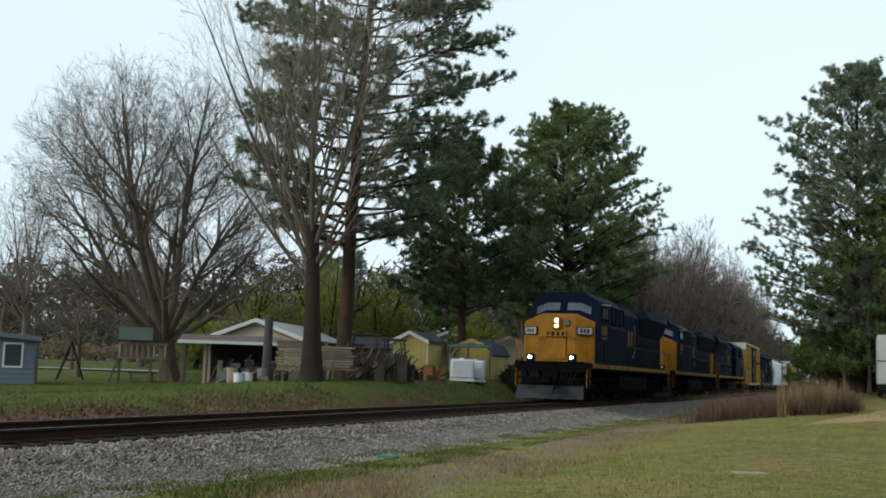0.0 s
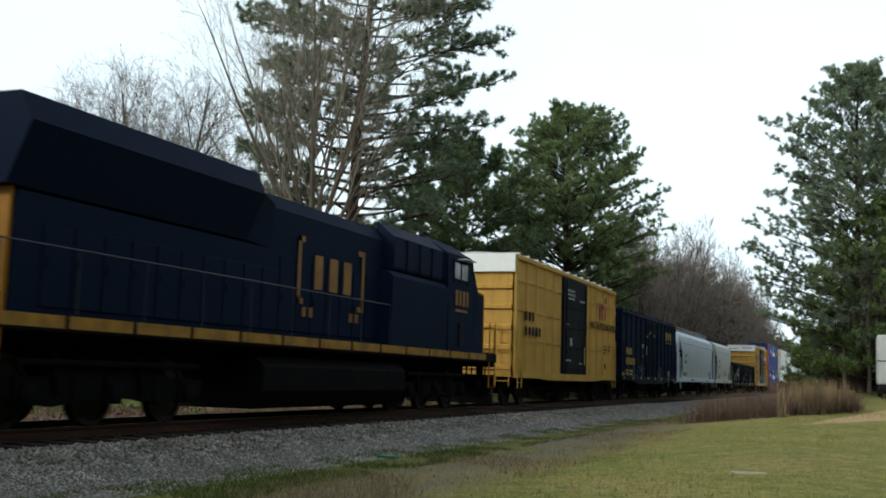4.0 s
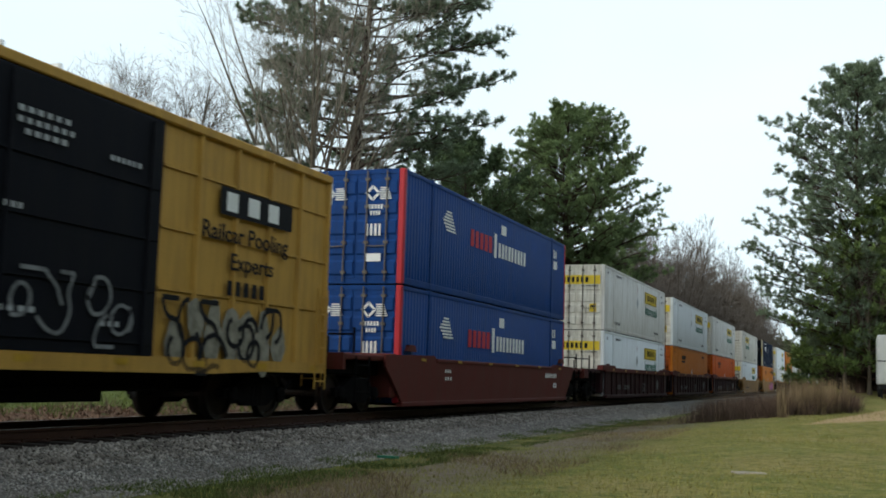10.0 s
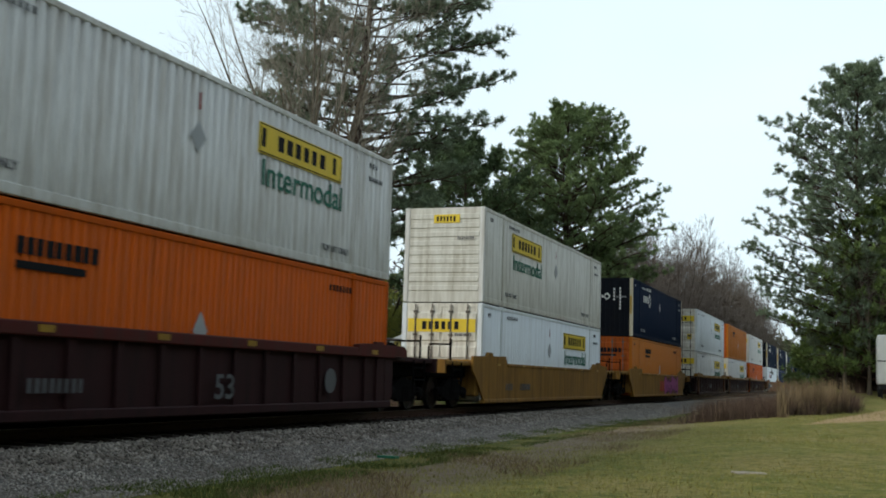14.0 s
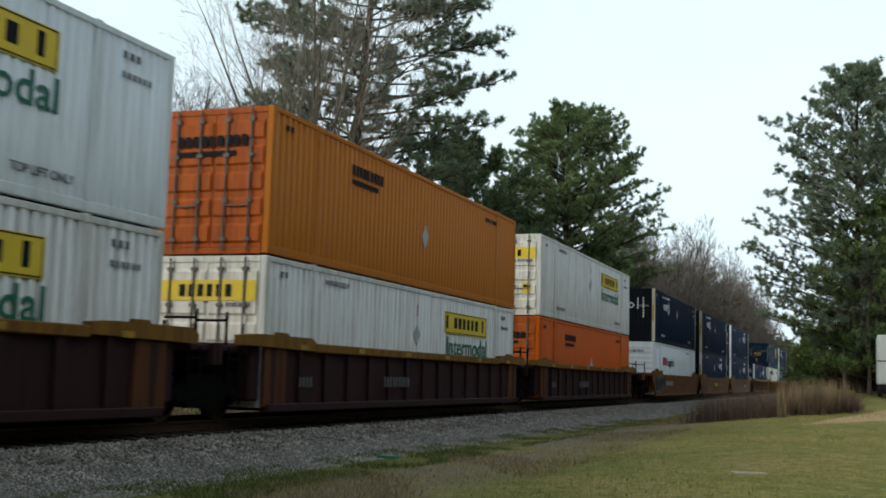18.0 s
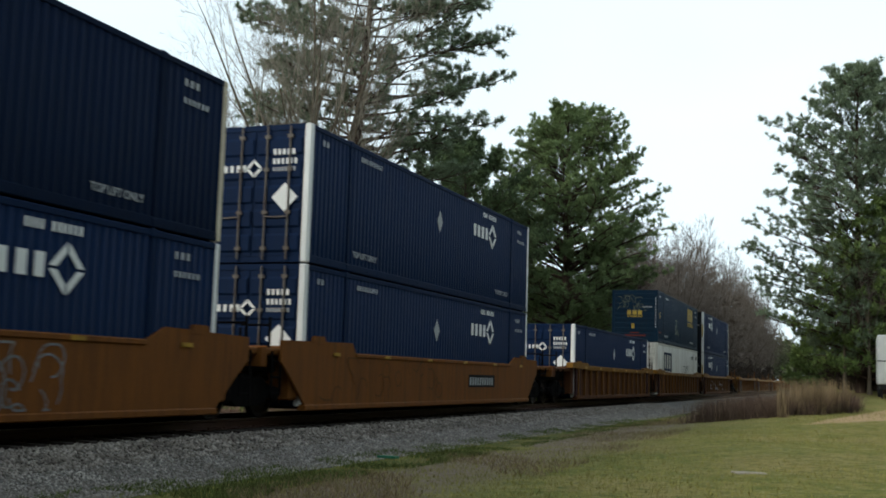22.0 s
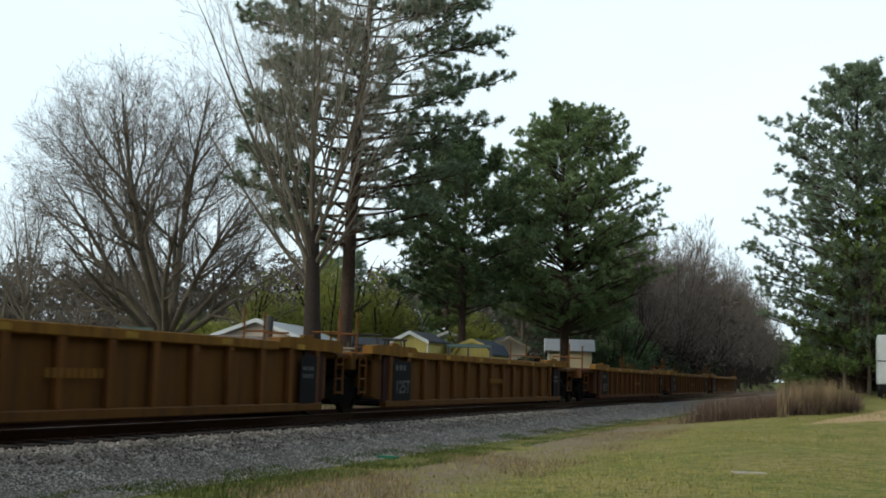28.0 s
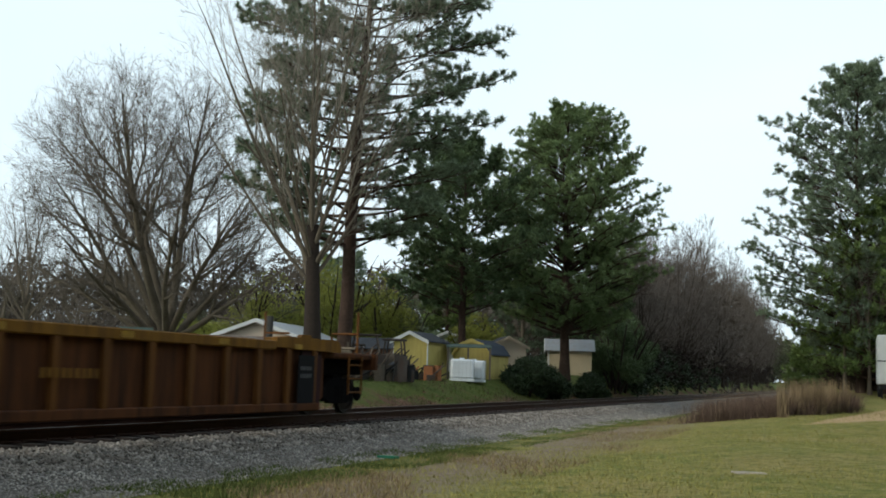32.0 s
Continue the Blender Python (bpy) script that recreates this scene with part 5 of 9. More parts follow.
def hopper(paint, label, L, yellow_ticks, rail_dark):
    """A covered hopper with bulging sides, slope sheets, hopper bottoms and a running board on the roof."""
    w = thing("covered_hopper", 0, 0, 0, label, "railway wagon", "wagons of the train")
    P = M[paint]
    e = 0.35
    curve = ((1.40, 1.15, 1.55), (1.48, 1.75, 1.80), (1.52, 2.3, 1.62), (1.54, 2.85, 1.20), (1.52, 3.3, 0.75), (1.46, 3.7, 0.42), (1.32, 3.98, 0.36), (1.10, 4.12, 0.36))     # side sheet: out, up, and where its end is cut
    for s in (-1, 1):
        bm = bmesh.new()
        rows = []
        for x, z, y in curve:
            ys = (y, L * 0.25, L * 0.5, L * 0.75, L - y)
            rows.append([[bm.verts.new((s * (x - t), q, z)) for q in ys] for t in (0.0, 0.035)])
        for a, b in zip(rows, rows[1:]):
            for t in (0, 1):
                for i in range(4):
                    bm.faces.new((a[t][i], a[t][i + 1], b[t][i + 1], b[t][i]))
            for i in (0, 4):
                bm.faces.new((a[0][i], a[1][i], b[1][i], b[0][i]))
        for r in (rows[0], rows[-1]):
            for i in range(4):
                bm.faces.new((r[0][i], r[0][i + 1], r[1][i + 1], r[1][i]))
        me = done(bm)
        me.polygons.foreach_set("use_smooth", [True] * len(me.polygons))
        me.set_sharp_from_angle(angle=0.6)
        part("side_sheet", me, P, w)
        for y, d in ((0.30, 1), (L - 0.30, -1)):
            bm = bmesh.new()
            rbox(bm, s * 1.40 - 0.06, s * 1.40 + 0.06, *sorted((y - d * 0.06, y + d * 0.12)), 1.2, 3.92, 0.02)
            part("end_post", bm, P, w)
            bm = bmesh.new()
            rod(bm, (s * 1.40, y, 2.75), (s * 1.40, y + d * 0.95, 2.75), 0.035, n=6)
            rod(bm, (s * 1.40, y + d * 0.5, 1.2), (s * 1.40, y + d * 0.5, 2.75), 0.03, n=6)
            part("end_brace", bm, P, w)
    bm = bmesh.new()
    prism(bm, [(-1.12, 4.08), (1.12, 4.08), (1.0, 4.16), (0, 4.22), (-1.0, 4.16)], "y", e, L - e)
    part("roof", bm, P, w)
    for y, d in ((e, 1), (L - e, -1)):
        bm = bmesh.new()
        prism(bm, [(-1.38, 3.35), (1.38, 3.35), (1.38, 3.85), (1.08, 4.09), (-1.08, 4.09), (-1.38, 3.85)], "y", *sorted((y, y + d * 0.04)))
        part("end_sheet", bm, P, w)
        bm = bmesh.new()
        prism(bm, [(y, 3.36), (y + d * 0.04, 3.36), (y + d * 1.9, 1.12), (y + d * 1.84, 1.12)], "x", -1.36, 1.36)
        # The dark paint stands in for the shade on this downward-facing sheet.
        part("slope_sheet", bm, M["rail_paint"], w, "slope sheet under the end, painted dark for its shade")
    for s in (-1, 1):
        bm = bmesh.new()
        for z0, x in ((3.40, 1.50), (3.58, 1.465), (3.74, 1.425)):
            rbox(bm, s * x - 0.03, s * x + 0.04, e + 0.25, L - e - 0.25, z0, z0 + 0.07, 0.02)
        part("side_rib", bm, P, w)
        bm = bmesh.new()
        rbox(bm, s * 1.45 - 0.12, s * 1.45 + 0.12, 0.0, L, 0.98, 1.22, 0.03)
        part("side_sill", bm, P, w)
        bm = bmesh.new()
        rod(bm, (s * 1.0, 0.5, 4.42), (s * 1.0, L - 0.5, 4.42), 0.022, n=4)
        for i in range(12):
            y = 0.5 + (L - 1) * i / 11
            rod(bm, (s * 1.0, y, 4.08), (s * 1.0, y, 4.42), 0.03, n=4)
        rbox(bm, s * 0.85 - 0.2, s * 0.85 + 0.2, 0.4, L - 0.4, 4.22, 4.27, 0.01)
        part("running_board", bm, M["steel" if not rail_dark else "black"], w)
    bm = bmesh.new()
    for i in range(5):
        y = 1.5 + i * (L - 3) / 4
        rbox(bm, -0.35, 0.35, y - 0.9, y + 0.9, 4.18, 4.3, 0.04)
    part("roof_hatch", bm, P, w)
    n = 4 if L > 14 else 3
    for i in range(n):
        y = 3.3 + (L - 6.6) * i / (n - 1)
        bm = bmesh.new()
        loft(bm, [[(sx * 1.15, y + sy * 1.2, 1.2) for sx, sy in ((-1, -1), (1, -1), (1, 1), (-1, 1))], [(sx * 0.55, y + sy * 0.32, 0.42) for sx, sy in ((-1, -1), (1, -1), (1, 1), (-1, 1))]])
        box(bm, -0.75, 0.75, y - 0.34, y + 0.34, 0.32, 0.43)
        part("hopper_chute", bm, M["under"], w)
    for y, d in ((0.0, -1), (L, 1)):
        bm = bmesh.new()
        rbox(bm, -1.5, 1.5, min(y, y - d * 0.3), max(y, y - d * 0.3), 0.95, 1.25, 0.03)
        box(bm, -0.4, 0.4, *sorted((y, y - d * 2.2)), 0.85, 1.12)
        for x in (-0.7, 0.7):
            rod(bm, (x, y - d * 0.35, 1.2), (x, y - d * 0.5, 3.4), 0.06, n=6)
        part("end_frame", bm, P, w)
        bm = bmesh.new()
        end_ladder(bm, y + d * 0.02, 0.9, 1.35, 0.7, 4.0, 10, 0.013)
        ladder(bm, 1.58, *sorted((y - d * 0.12, y - d * 0.5)), 0.6, 2.5, 6, 0.013)
        part("ladder", bm, P, w)
        truck(w, y - d * 2.0)
        coupler(w, y + d * 0.3, rear=d > 0)
    bm = bmesh.new()
    for k in range(int((L - 4) / 1.9)):
        y = 2.3 + k * 1.9
        box(bm, 1.571, 1.575, y, y + 0.42, 1.05, 1.15)
    part("reflector_strip", bm, M["reflector"] if rail_dark else M["white"], w)
    bm = bmesh.new()
    if yellow_ticks:
        for k in range(7):
            y = 1.6 + k * 2.15
            m = Matrix.Translation((1.44, y, 1.42)) @ SIDE @ Matrix.Rotation(0.1, 4, "X")
            b2 = bmesh.new()
            box(b2, 0, 0.09, 0, 0.62, -0.01, 0.012)
            copy_into(bm, b2, m)
        part("yellow_mark", bm, M["mark_yellow"], w)
    bm = bmesh.new()
    if yellow_ticks:
        for z in (2.42, 2.55):
            box(bm, 1.553, 1.557, 4.4, 4.62, z, z + 0.03)
    bars(bm, SIDE, (1.548, 2.35, 2.5), 0.75, 0.24, 4, fill=0.5)
    bars(bm, SIDE, (1.535, 2.35, 2.12), 0.75, 0.24, 4, fill=0.5)
    bars(bm, SIDE, (1.51, 1.9, 1.5), 1.4, 0.07, 12)
    bars(bm, SIDE, (1.50, 1.9, 1.38), 1.6, 0.07, 12)
    bars(bm, SIDE, (1.575, 4.9, 1.06), 1.4, 0.09, 10)
    bars(bm, SIDE, (1.575, L - 4.4, 1.06), 1.1, 0.08, 8)
    box(bm, 1.51, 1.515, L - 2.6, L - 2.3, 1.5, 1.75)
    tagged(part("marking", bm, M["mark_dark"], w), kind="stuff")
    if not yellow_ticks:
        bm = bmesh.new()
        for k in range(4):
            bars(bm, SIDE, (1.52, L * 0.52, 1.55 + 0.1 * k), 1.0, 0.06, 8, seed=k)
        part("marking", bm, M["mark_red"], w)
    return w


def gondola(label, L, zb, zt):
    w = thing("gondola_car", 0, 0, 0, label, "railway wagon", "wagons of the train")
    P = M["gon"]
    for s in (-1, 1):
        x0, x1 = (1.33, 1.39) if s > 0 else (-1.39, -1.33)
        bm = bmesh.new()
        box(bm, x0, x1, 0, L, zb, zt - 0.05)
        part("side_wall", bm, P, w)
        bm = bmesh.new()
        rbox(bm, s * 1.41 - 0.11, s * 1.41 + 0.11, 0, L, zt - 0.17, zt, 0.03)
        part("top_chord", bm, P, w)
        bm = bmesh.new()
        prism(bm, [(0, zb), (0, zb + 0.2), (L, zb + 0.2), (L, zb), (L - 3, zb - 0.05), (3, zb - 0.05)], "x", s * 1.42 - 0.05, s * 1.42 + 0.05)
        part("bottom_sill", bm, P, w)
        for i in range(15):
            y = 0.12 + (L - 0.24) * i / 14
            bm = bmesh.new()
            prism(bm, [(s * 1.385, y - 0.11), (s * 1.50, y - 0.06), (s * 1.50, y + 0.06), (s * 1.385, y + 0.11)], "z", zb + 0.05, zt - 0.15)
            part("side_post", bm, P, w)
        bm = bmesh.new()
        for k in range(6):
            y = 1.2 + k * (L - 2.6) / 5
            box(bm, s * 1.473 - 0.004, s * 1.473 + 0.004, y, y + 0.5, zb + 0.08, zb + 0.2)
        part("reflector_strip", bm, M["reflector"], w)
    for y, d in ((0.0, -1), (L, 1)):
        bm = bmesh.new()
        box(bm, -1.34, 1.34, *sorted((y, y - d * 0.07)), zb, zt - 0.03)
        for k in range(4):
            z = zb + 0.25 + k * 0.45
            prism(bm, [(y, z), (y + d * 0.1, z + 0.06), (y + d * 0.1, z + 0.22), (y, z + 0.28)], "x", -1.3, 1.3)
        part("end_wall", bm, P, w)
        bm = bmesh.new()
        ladder(bm, 1.53, *sorted((y - d * 0.1, y - d * 0.5)), zb - 0.35, zt - 0.2, 6)
        end_ladder(bm, y + d * 0.15, 0.85, 1.3, zb - 0.3, zt - 0.2, 6)
        part("ladder", bm, P, w)
        truck(w, y - d * 2.2)
        coupler(w, y + d * 0.35, rear=d > 0)
    bm = bmesh.new()
    box(bm, -1.33, 1.33, 0.05, L - 0.05, zb - 0.05, zb + 0.05)
    box(bm, -0.25, 0.25, -0.1, L + 0.1, zb - 0.3, zb - 0.04)
    rod(bm, (0.9, 5, zb - 0.3), (0.9, L - 5, zb - 0.3), 0.04)
    part("underframe", bm, M["under"], w)
    bm = bmesh.new()
    blot(bm, SIDE, (1.395, 1.3, zb + 0.22), 1.3, 1.15, 51, 3)
    blot(bm, SIDE, (1.395, 2.7, zb + 0.15), 3.2, 0.85, 58, 7)
    blot(bm, SIDE, (1.397, 3.6, zb + 0.5), 1.6, 0.9, 59, 4)
    part("graffiti", bm, M["spray_grey"], w, "grey sprayed letters")
    bm = bmesh.new()
    blot(bm, SIDE, (1.395, L - 4.0, zb + 0.12), 2.3, 0.75, 52, 6)
    part("graffiti", bm, M["spray_white"], w, "pale sprayed letters")
    bm = bmesh.new()
    box(bm, 1.505, 1.511, 0.10, 0.17, zb + 0.3, zt - 0.55)
    part("yellow_mark", bm, M["mark_gold"], w)
    bm = bmesh.new()
    scrawl(bm, SIDE, (1.51, 0.5, zb + 0.5), 6.5, 1.2, 53, 0.018, 8)
    scrawl(bm, SIDE, (1.51, 9.0, zb + 0.3), 5.5, 1.3, 54, 0.016, 7)
    scrawl(bm, SIDE, (1.51, L - 6.0, zb + 0.2), 4.5, 1.3, 55, 0.016, 6)
    part("graffiti", bm, M["mark_grey"], w)
    bm = bmesh.new()
    blot(bm, SIDE, (1.396, 9.5, zb + 0.2), 2.4, 0.6, 56, 4)
    scrawl(bm, SIDE, (1.396, 12.5, zb + 0.2), 1.6, 0.8, 57, 0.03, 4)
    part("graffiti", bm, M["spray_cyan"], w)
    bm = bmesh.new()
    bars(bm, SIDE, (1.512, 4.1, zt - 0.75), 1.2, 0.28, 4, fill=0.42)
    bars(bm, SIDE, (1.512, 4.1, zt - 1.2), 1.2, 0.28, 4, fill=0.42)
    part("marking", bm, M["white"], w)
    return w


def loco_truck(parent, y):
    bm = bmesh.new()
    for s in (-1, 1):
        x0, x1 = sorted((s * 0.98, s * 1.16))
        prism(bm, [(-2.45, 0.45), (-2.45, 0.72), (-1.5, 0.75), (-1.2, 0.95), (1.2, 0.95), (1.5, 0.75), (2.45, 0.72), (2.45, 0.45), (2.0, 0.42), (1.3, 0.32), (0.6, 0.42), (-0.6, 0.42), (-1.3, 0.32), (-2.0, 0.42)], "x", x0, x1)
        for dy in (-1.95, 0, 1.95):
            box(bm, *sorted((s * 1.1, s * 1.22)), dy - 0.2, dy + 0.2, 0.35, 0.75)
            lathe(bm, [(0.15, 0), (0.15, 0.06 * s), (0.06, 0.09 * s)], (s * 1.22, dy, 0.53), "x", 10)
        for dy in (-1.0, 1.0):
            rod(bm, (s * 1.12, dy - 0.12, 0.35), (s * 1.12, dy - 0.12, 0.8), 0.1, n=8)
            rod(bm, (s * 1.2, dy + 0.25, 0.5), (s * 1.2, dy + 0.4, 1.1), 0.06, n=6)
        rod(bm, (s * 1.25, -2.2, 0.95), (s * 1.25, 2.2, 0.95), 0.05, n=6)
    box(bm, -0.9, 0.9, -0.5, 0.5, 0.5, 1.05)
    t = part("truck", bm, M["under"], parent, "three-axle locomotive truck")
    t.location = (0, y, 0)
    for dy in (-1.95, 0.0, 1.95):
        w = part("wheelset", WHEELS[0.533], M["tyre"], t)
        w.location = (0, dy, 0.533)


def locomotive(label, lit, dull_logo, hood_end=19.2, boards_high=False):
    """A wide-nosed diesel road engine. y = 0 is the face of its nose; the hood runs back to hood_end."""
    w = thing("locomotive", 0, 0, 0, label, "locomotive", "locomotives of the train")
    R = hood_end + 0.9           # back of the frame
    N, Y = M["navy"], M["yellow"]
    bm = bmesh.new()
    rbox(bm, -1.52, 1.52, -0.95, R, 1.36, 1.60, 0.02)
    box(bm, -0.6, 0.6, -0.5, R, 0.85, 1.36)
    part("underframe", bm, M["under"], w)
    for s in (-1, 1):
        bm = bmesh.new()
        y = 0.1
        while y < R - 0.3:
            y2 = min(y + 1.55, R - 0.15)
            box(bm, s * 1.522 - 0.004, s * 1.522 + 0.004, y, y2 - 0.1, 1.42, 1.60)
            y = y2
        part("sill_stripe", bm, M["sill_yellow"], w, "worn yellow sill stripe")
    # nose: a flat middle between two facets that fall back to the sides
    def nose_solid(bm, grow_, back_y):
        g = grow_
        low_ = [(-1.52, back_y), (-1.52 - g, 0.36), (-0.80, -g), (0.80, -g), (1.52 + g, 0.36), (1.52, back_y), (0.72, back_y), (-0.72, back_y)]
        top_ = [(-1.53, back_y, 3.32), (-1.51 - g, 0.38, 3.24 + g), (-0.75, 0.06 - g, 3.60 + g), (0.75, 0.06 - g, 3.60 + g), (1.51 + g, 0.38, 3.24 + g), (1.53, back_y, 3.32), (0.72, back_y, 3.68), (-0.72, back_y, 3.68)]
        lo = [bm.verts.new((x, y, 1.6)) for x, y in low_]
        hi = [bm.verts.new(p) for p in top_]
        for i in range(8):
            bm.faces.new((lo[i], lo[(i + 1) % 8], hi[(i + 1) % 8], hi[i]))
        for f in ((0, 1, 2, 7), (7, 2, 3, 6), (6, 3, 4, 5)):
            bm.faces.new([hi[i] for i in f])
        bm.faces.new(lo[::-1])

    bm = bmesh.new()
    nose_solid(bm, 0.0, 1.0)
    nose = part("nose", bm, N, w, "dark blue sides of the short nose")
    bm = bmesh.new()
    nose_solid(bm, 0.012, 0.42)
    part("nose_face", bm, Y, w, "worn yellow nose face")
    bm = bmesh.new()
    rbox(bm, -0.42, 0.42, -0.05, 0.0, 1.75, 2.95, 0.02)
    for x in (-0.36, 0.36):
        for z in (2.0, 2.35, 2.7):
            rbox(bm, x - 0.05, x + 0.05, -0.075, -0.04, z, z + 0.07, 0.01)
    part("nose_door", bm, Y, nose)
    for pts in (((-0.95, -0.12, 2.70), (0.95, -0.12, 2.70)), ((0.62, -0.12, 2.70), (0.95, -0.10, 2.15), (1.10, -0.12, 1.66)), ((-0.62, -0.12, 2.70), (-0.95, -0.10, 2.15), (-1.10, -0.12, 1.66)),
                ((1.20, 0.06, 2.62), (1.40, 0.16, 2.15), (1.42, 0.14, 1.66)), ((-1.20, 0.06, 2.62), (-1.40, 0.16, 2.15), (-1.42, 0.14, 1.66))):
        bm = bmesh.new()
        for p, q in zip(pts, pts[1:]):
            rod(bm, p, q, 0.020, n=6)
        part("nose_rail", bm, Y, nose, "bent yellow grab rail")
    bm = bmesh.new()
    rbox(bm, -0.16, 0.16, -0.10, 0.03, 3.0, 3.5, 0.03)
    part("headlight_housing", bm, Y, w)
    for z in (3.13, 3.37):
        bm = bmesh.new()
        lathe(bm, [(0.02, -0.13), (0.07, -0.12), (0.07, -0.09)], (0, 0, z), "y", 12)
        part("headlight", bm, M["lamp" if lit else "lamp_off"], w)
    for x in (-0.88, 0.88):
        bm = bmesh.new()
        rbox(bm, x - 0.16, x + 0.16, -0.95, -0.65, 1.6, 1.95, 0.05)
        d = part("ditch_light_housing", bm, N, w)
        bm = bmesh.new()
        lathe(bm, [(0.02, -0.98), (0.068, -0.97), (0.068, -0.94)], (x, 0, 1.8), "y", 12)
        part("ditch_light", bm, M["lamp" if lit else "lamp_off"], w)
    for s in (-1, 1):
        if boards_high:
            m = Matrix.Translation((s * 0.60, 1.2, 4.40))
        else:
            m = Matrix.Translation((s * 1.15, 0.155, 2.80)) @ Matrix.Rotation(s * math.atan2(0.36, 0.72), 4, "Z")
        bm, b2 = bmesh.new(), bmesh.new()
        rbox(b2, -0.32, 0.32, -0.05, 0.03, 0, 0.28, 0.015)
        copy_into(bm, b2, m)
        board = part("number_board", bm, M["black" if boards_high else "mark_grey"], w, "dark number board with pale digits" if boards_high else "pale number board in a dark frame")
        bm, b2 = bmesh.new(), bmesh.new()
        for x0, x1, z0, z1 in ((-0.34, 0.34, -0.025, 0.0), (-0.34, 0.34, 0.28, 0.305), (-0.345, -0.32, 0.0, 0.28), (0.32, 0.345, 0.0, 0.28)):
            box(b2, x0, x1, -0.058, 0.02, z0, z1)
        copy_into(bm, b2, m)
        part("board_frame", bm, M["mark_dark"], board)
        bm = bmesh.new()
        for i in range(3):
            b2 = bmesh.new()
            box(b2, -0.19 + i * 0.14, -0.10 + i * 0.14, -0.055, -0.05, 0.06, 0.22)
            copy_into(bm, b2, m)
        pieces("number_mark", bm, M["white" if boards_high else "mark_dark"], board)
    bm = bmesh.new()
    bars(bm, FRONT, (-0.42, -0.062, 2.66), 0.85, 0.22, 4)
    part("logo", bm, M["mark_dark"], w)
    bm = bmesh.new()
    rbox(bm, 0.3, 0.55, -0.06, 0.02, 3.14, 3.4, 0.03)
    part("nose_window", bm, M["glass"], w)
    # cab
    bm = bmesh.new()
    low = [(-1.54, 1.6), (1.54, 1.6), (1.54, 3.3), (0.72, 3.66), (-0.72, 3.66), (-1.54, 3.3)]
    top = [(-1.54, 1.6), (1.54, 1.6), (1.48, 4.25), (0.80, 4.66), (-0.80, 4.66), (-1.48, 4.25)]
    loft(bm, [[(x, 1.0, z) for x, z in low], [(x, 1.42, z) for x, z in top], [(x, 3.35, z) for x, z in top], [(x, 3.4, z - 0.03) for x, z in top]])
    cab = part("cab", bm, N, w, "dark blue crew cab")
    bm = bmesh.new()
    loft(bm, [[(-0.80, 1.40, 4.62), (0.80, 1.40, 4.62), (0.70, 1.44, 4.69), (-0.70, 1.44, 4.69)], [(-0.82, 3.42, 4.64), (0.82, 3.42, 4.64), (0.70, 3.42, 4.74), (-0.70, 3.42, 4.74)]])
    part("cab_roof", bm, N, cab)
    for s in (-1, 1):
        bm = bmesh.new()
        q = []
        for px, k in ((0.14, 0.16), (0.72, 0.16), (1.22, 0.20), (1.20, 0.60), (0.72, 0.54), (0.14, 0.54)):
            z0 = 3.66 if px < 0.75 else 3.66 - (px - 0.72) * 0.44
            z1 = 4.66 if px < 0.75 else 4.66 - (px - 0.72) * 0.56
            q.append((s * px, 1.0 + 0.42 * k, z0 + (z1 - z0) * k))
        loft(bm, [[Vector(p) + Vector((0, -0.03, 0.015)) for p in q], [Vector(p) + Vector((0, 0.03, -0.015)) for p in q]])
        part("windscreen", bm, M["screen_glass"], cab, "pale reflecting windscreen")
        bm = bmesh.new()
        for p, q2 in zip(q, q[1:] + q[:1]):
            rod(bm, Vector(p) + Vector((0, -0.03, 0.015)), Vector(q2) + Vector((0, -0.03, 0.015)), 0.022, n=5)
        part("windscreen_frame", bm, M["black"], cab)
        bm = bmesh.new()
        rod(bm, (s * 0.78, 1.20, 4.42), (s * 0.50, 1.12, 4.02), 0.012, n=4)
        rod(bm, (s * 1.00, 1.22, 4.32), (s * 0.98, 1.12, 3.98), 0.012, n=4)
        part("wiper", bm, M["black"], cab)
        bm = bmesh.new()
        x0 = s * 1.505
        prism(bm, [(1.85, 3.58), (1.85, 4.02), (2.40, 4.02), (2.40, 3.58)], "x", x0 - 0.02, x0 + 0.02)
        prism(bm, [(2.50, 3.58), (2.50, 4.02), (2.95, 4.02), (2.95, 3.58)], "x", x0 - 0.02, x0 + 0.02)
        part("side_window", bm, M["glass"], cab)
        for ya, yb in ((1.80, 1.85), (2.41, 2.49), (2.96, 3.0)):
            bm = bmesh.new()
            box(bm, *sorted((s * 1.49, s * 1.535)), ya, yb, 3.46, 4.1)
            part("window_frame", bm, N, cab)
        bm = bmesh.new()
        bars(bm, SIDE if s > 0 else Matrix.Rotation(math.pi, 4, "Z") @ SIDE, (s * 1.545, 1.65 if s > 0 else 2.9, 2.85), 1.15, 0.42, 3 if lit else 4, fill=0.72)
        bars(bm, SIDE if s > 0 else Matrix.Rotation(math.pi, 4, "Z") @ SIDE, (s * 1.545, 1.65 if s > 0 else 2.9, 2.68), 1.15, 0.07, 1, fill=1.0)
        part("number_mark", bm, M["mark_orange"], cab)
        bm = bmesh.new()
        prism(bm, [(1.75, 4.12), (2.6, 4.12), (2.6, 4.16), (1.75, 4.16)], "x", *sorted((s * 1.45, s * 1.72)))
        part("sunshade", bm, M["mark_grey"], cab)
        bm = bmesh.new()
        rbox(bm, s * 1.55 - 0.02, s * 1.55 + 0.02, 2.2, 2.6, 1.75, 2.4, 0.01)
        part("vent", bm, M["black"], cab)
    # hood
    bm = bmesh.new()
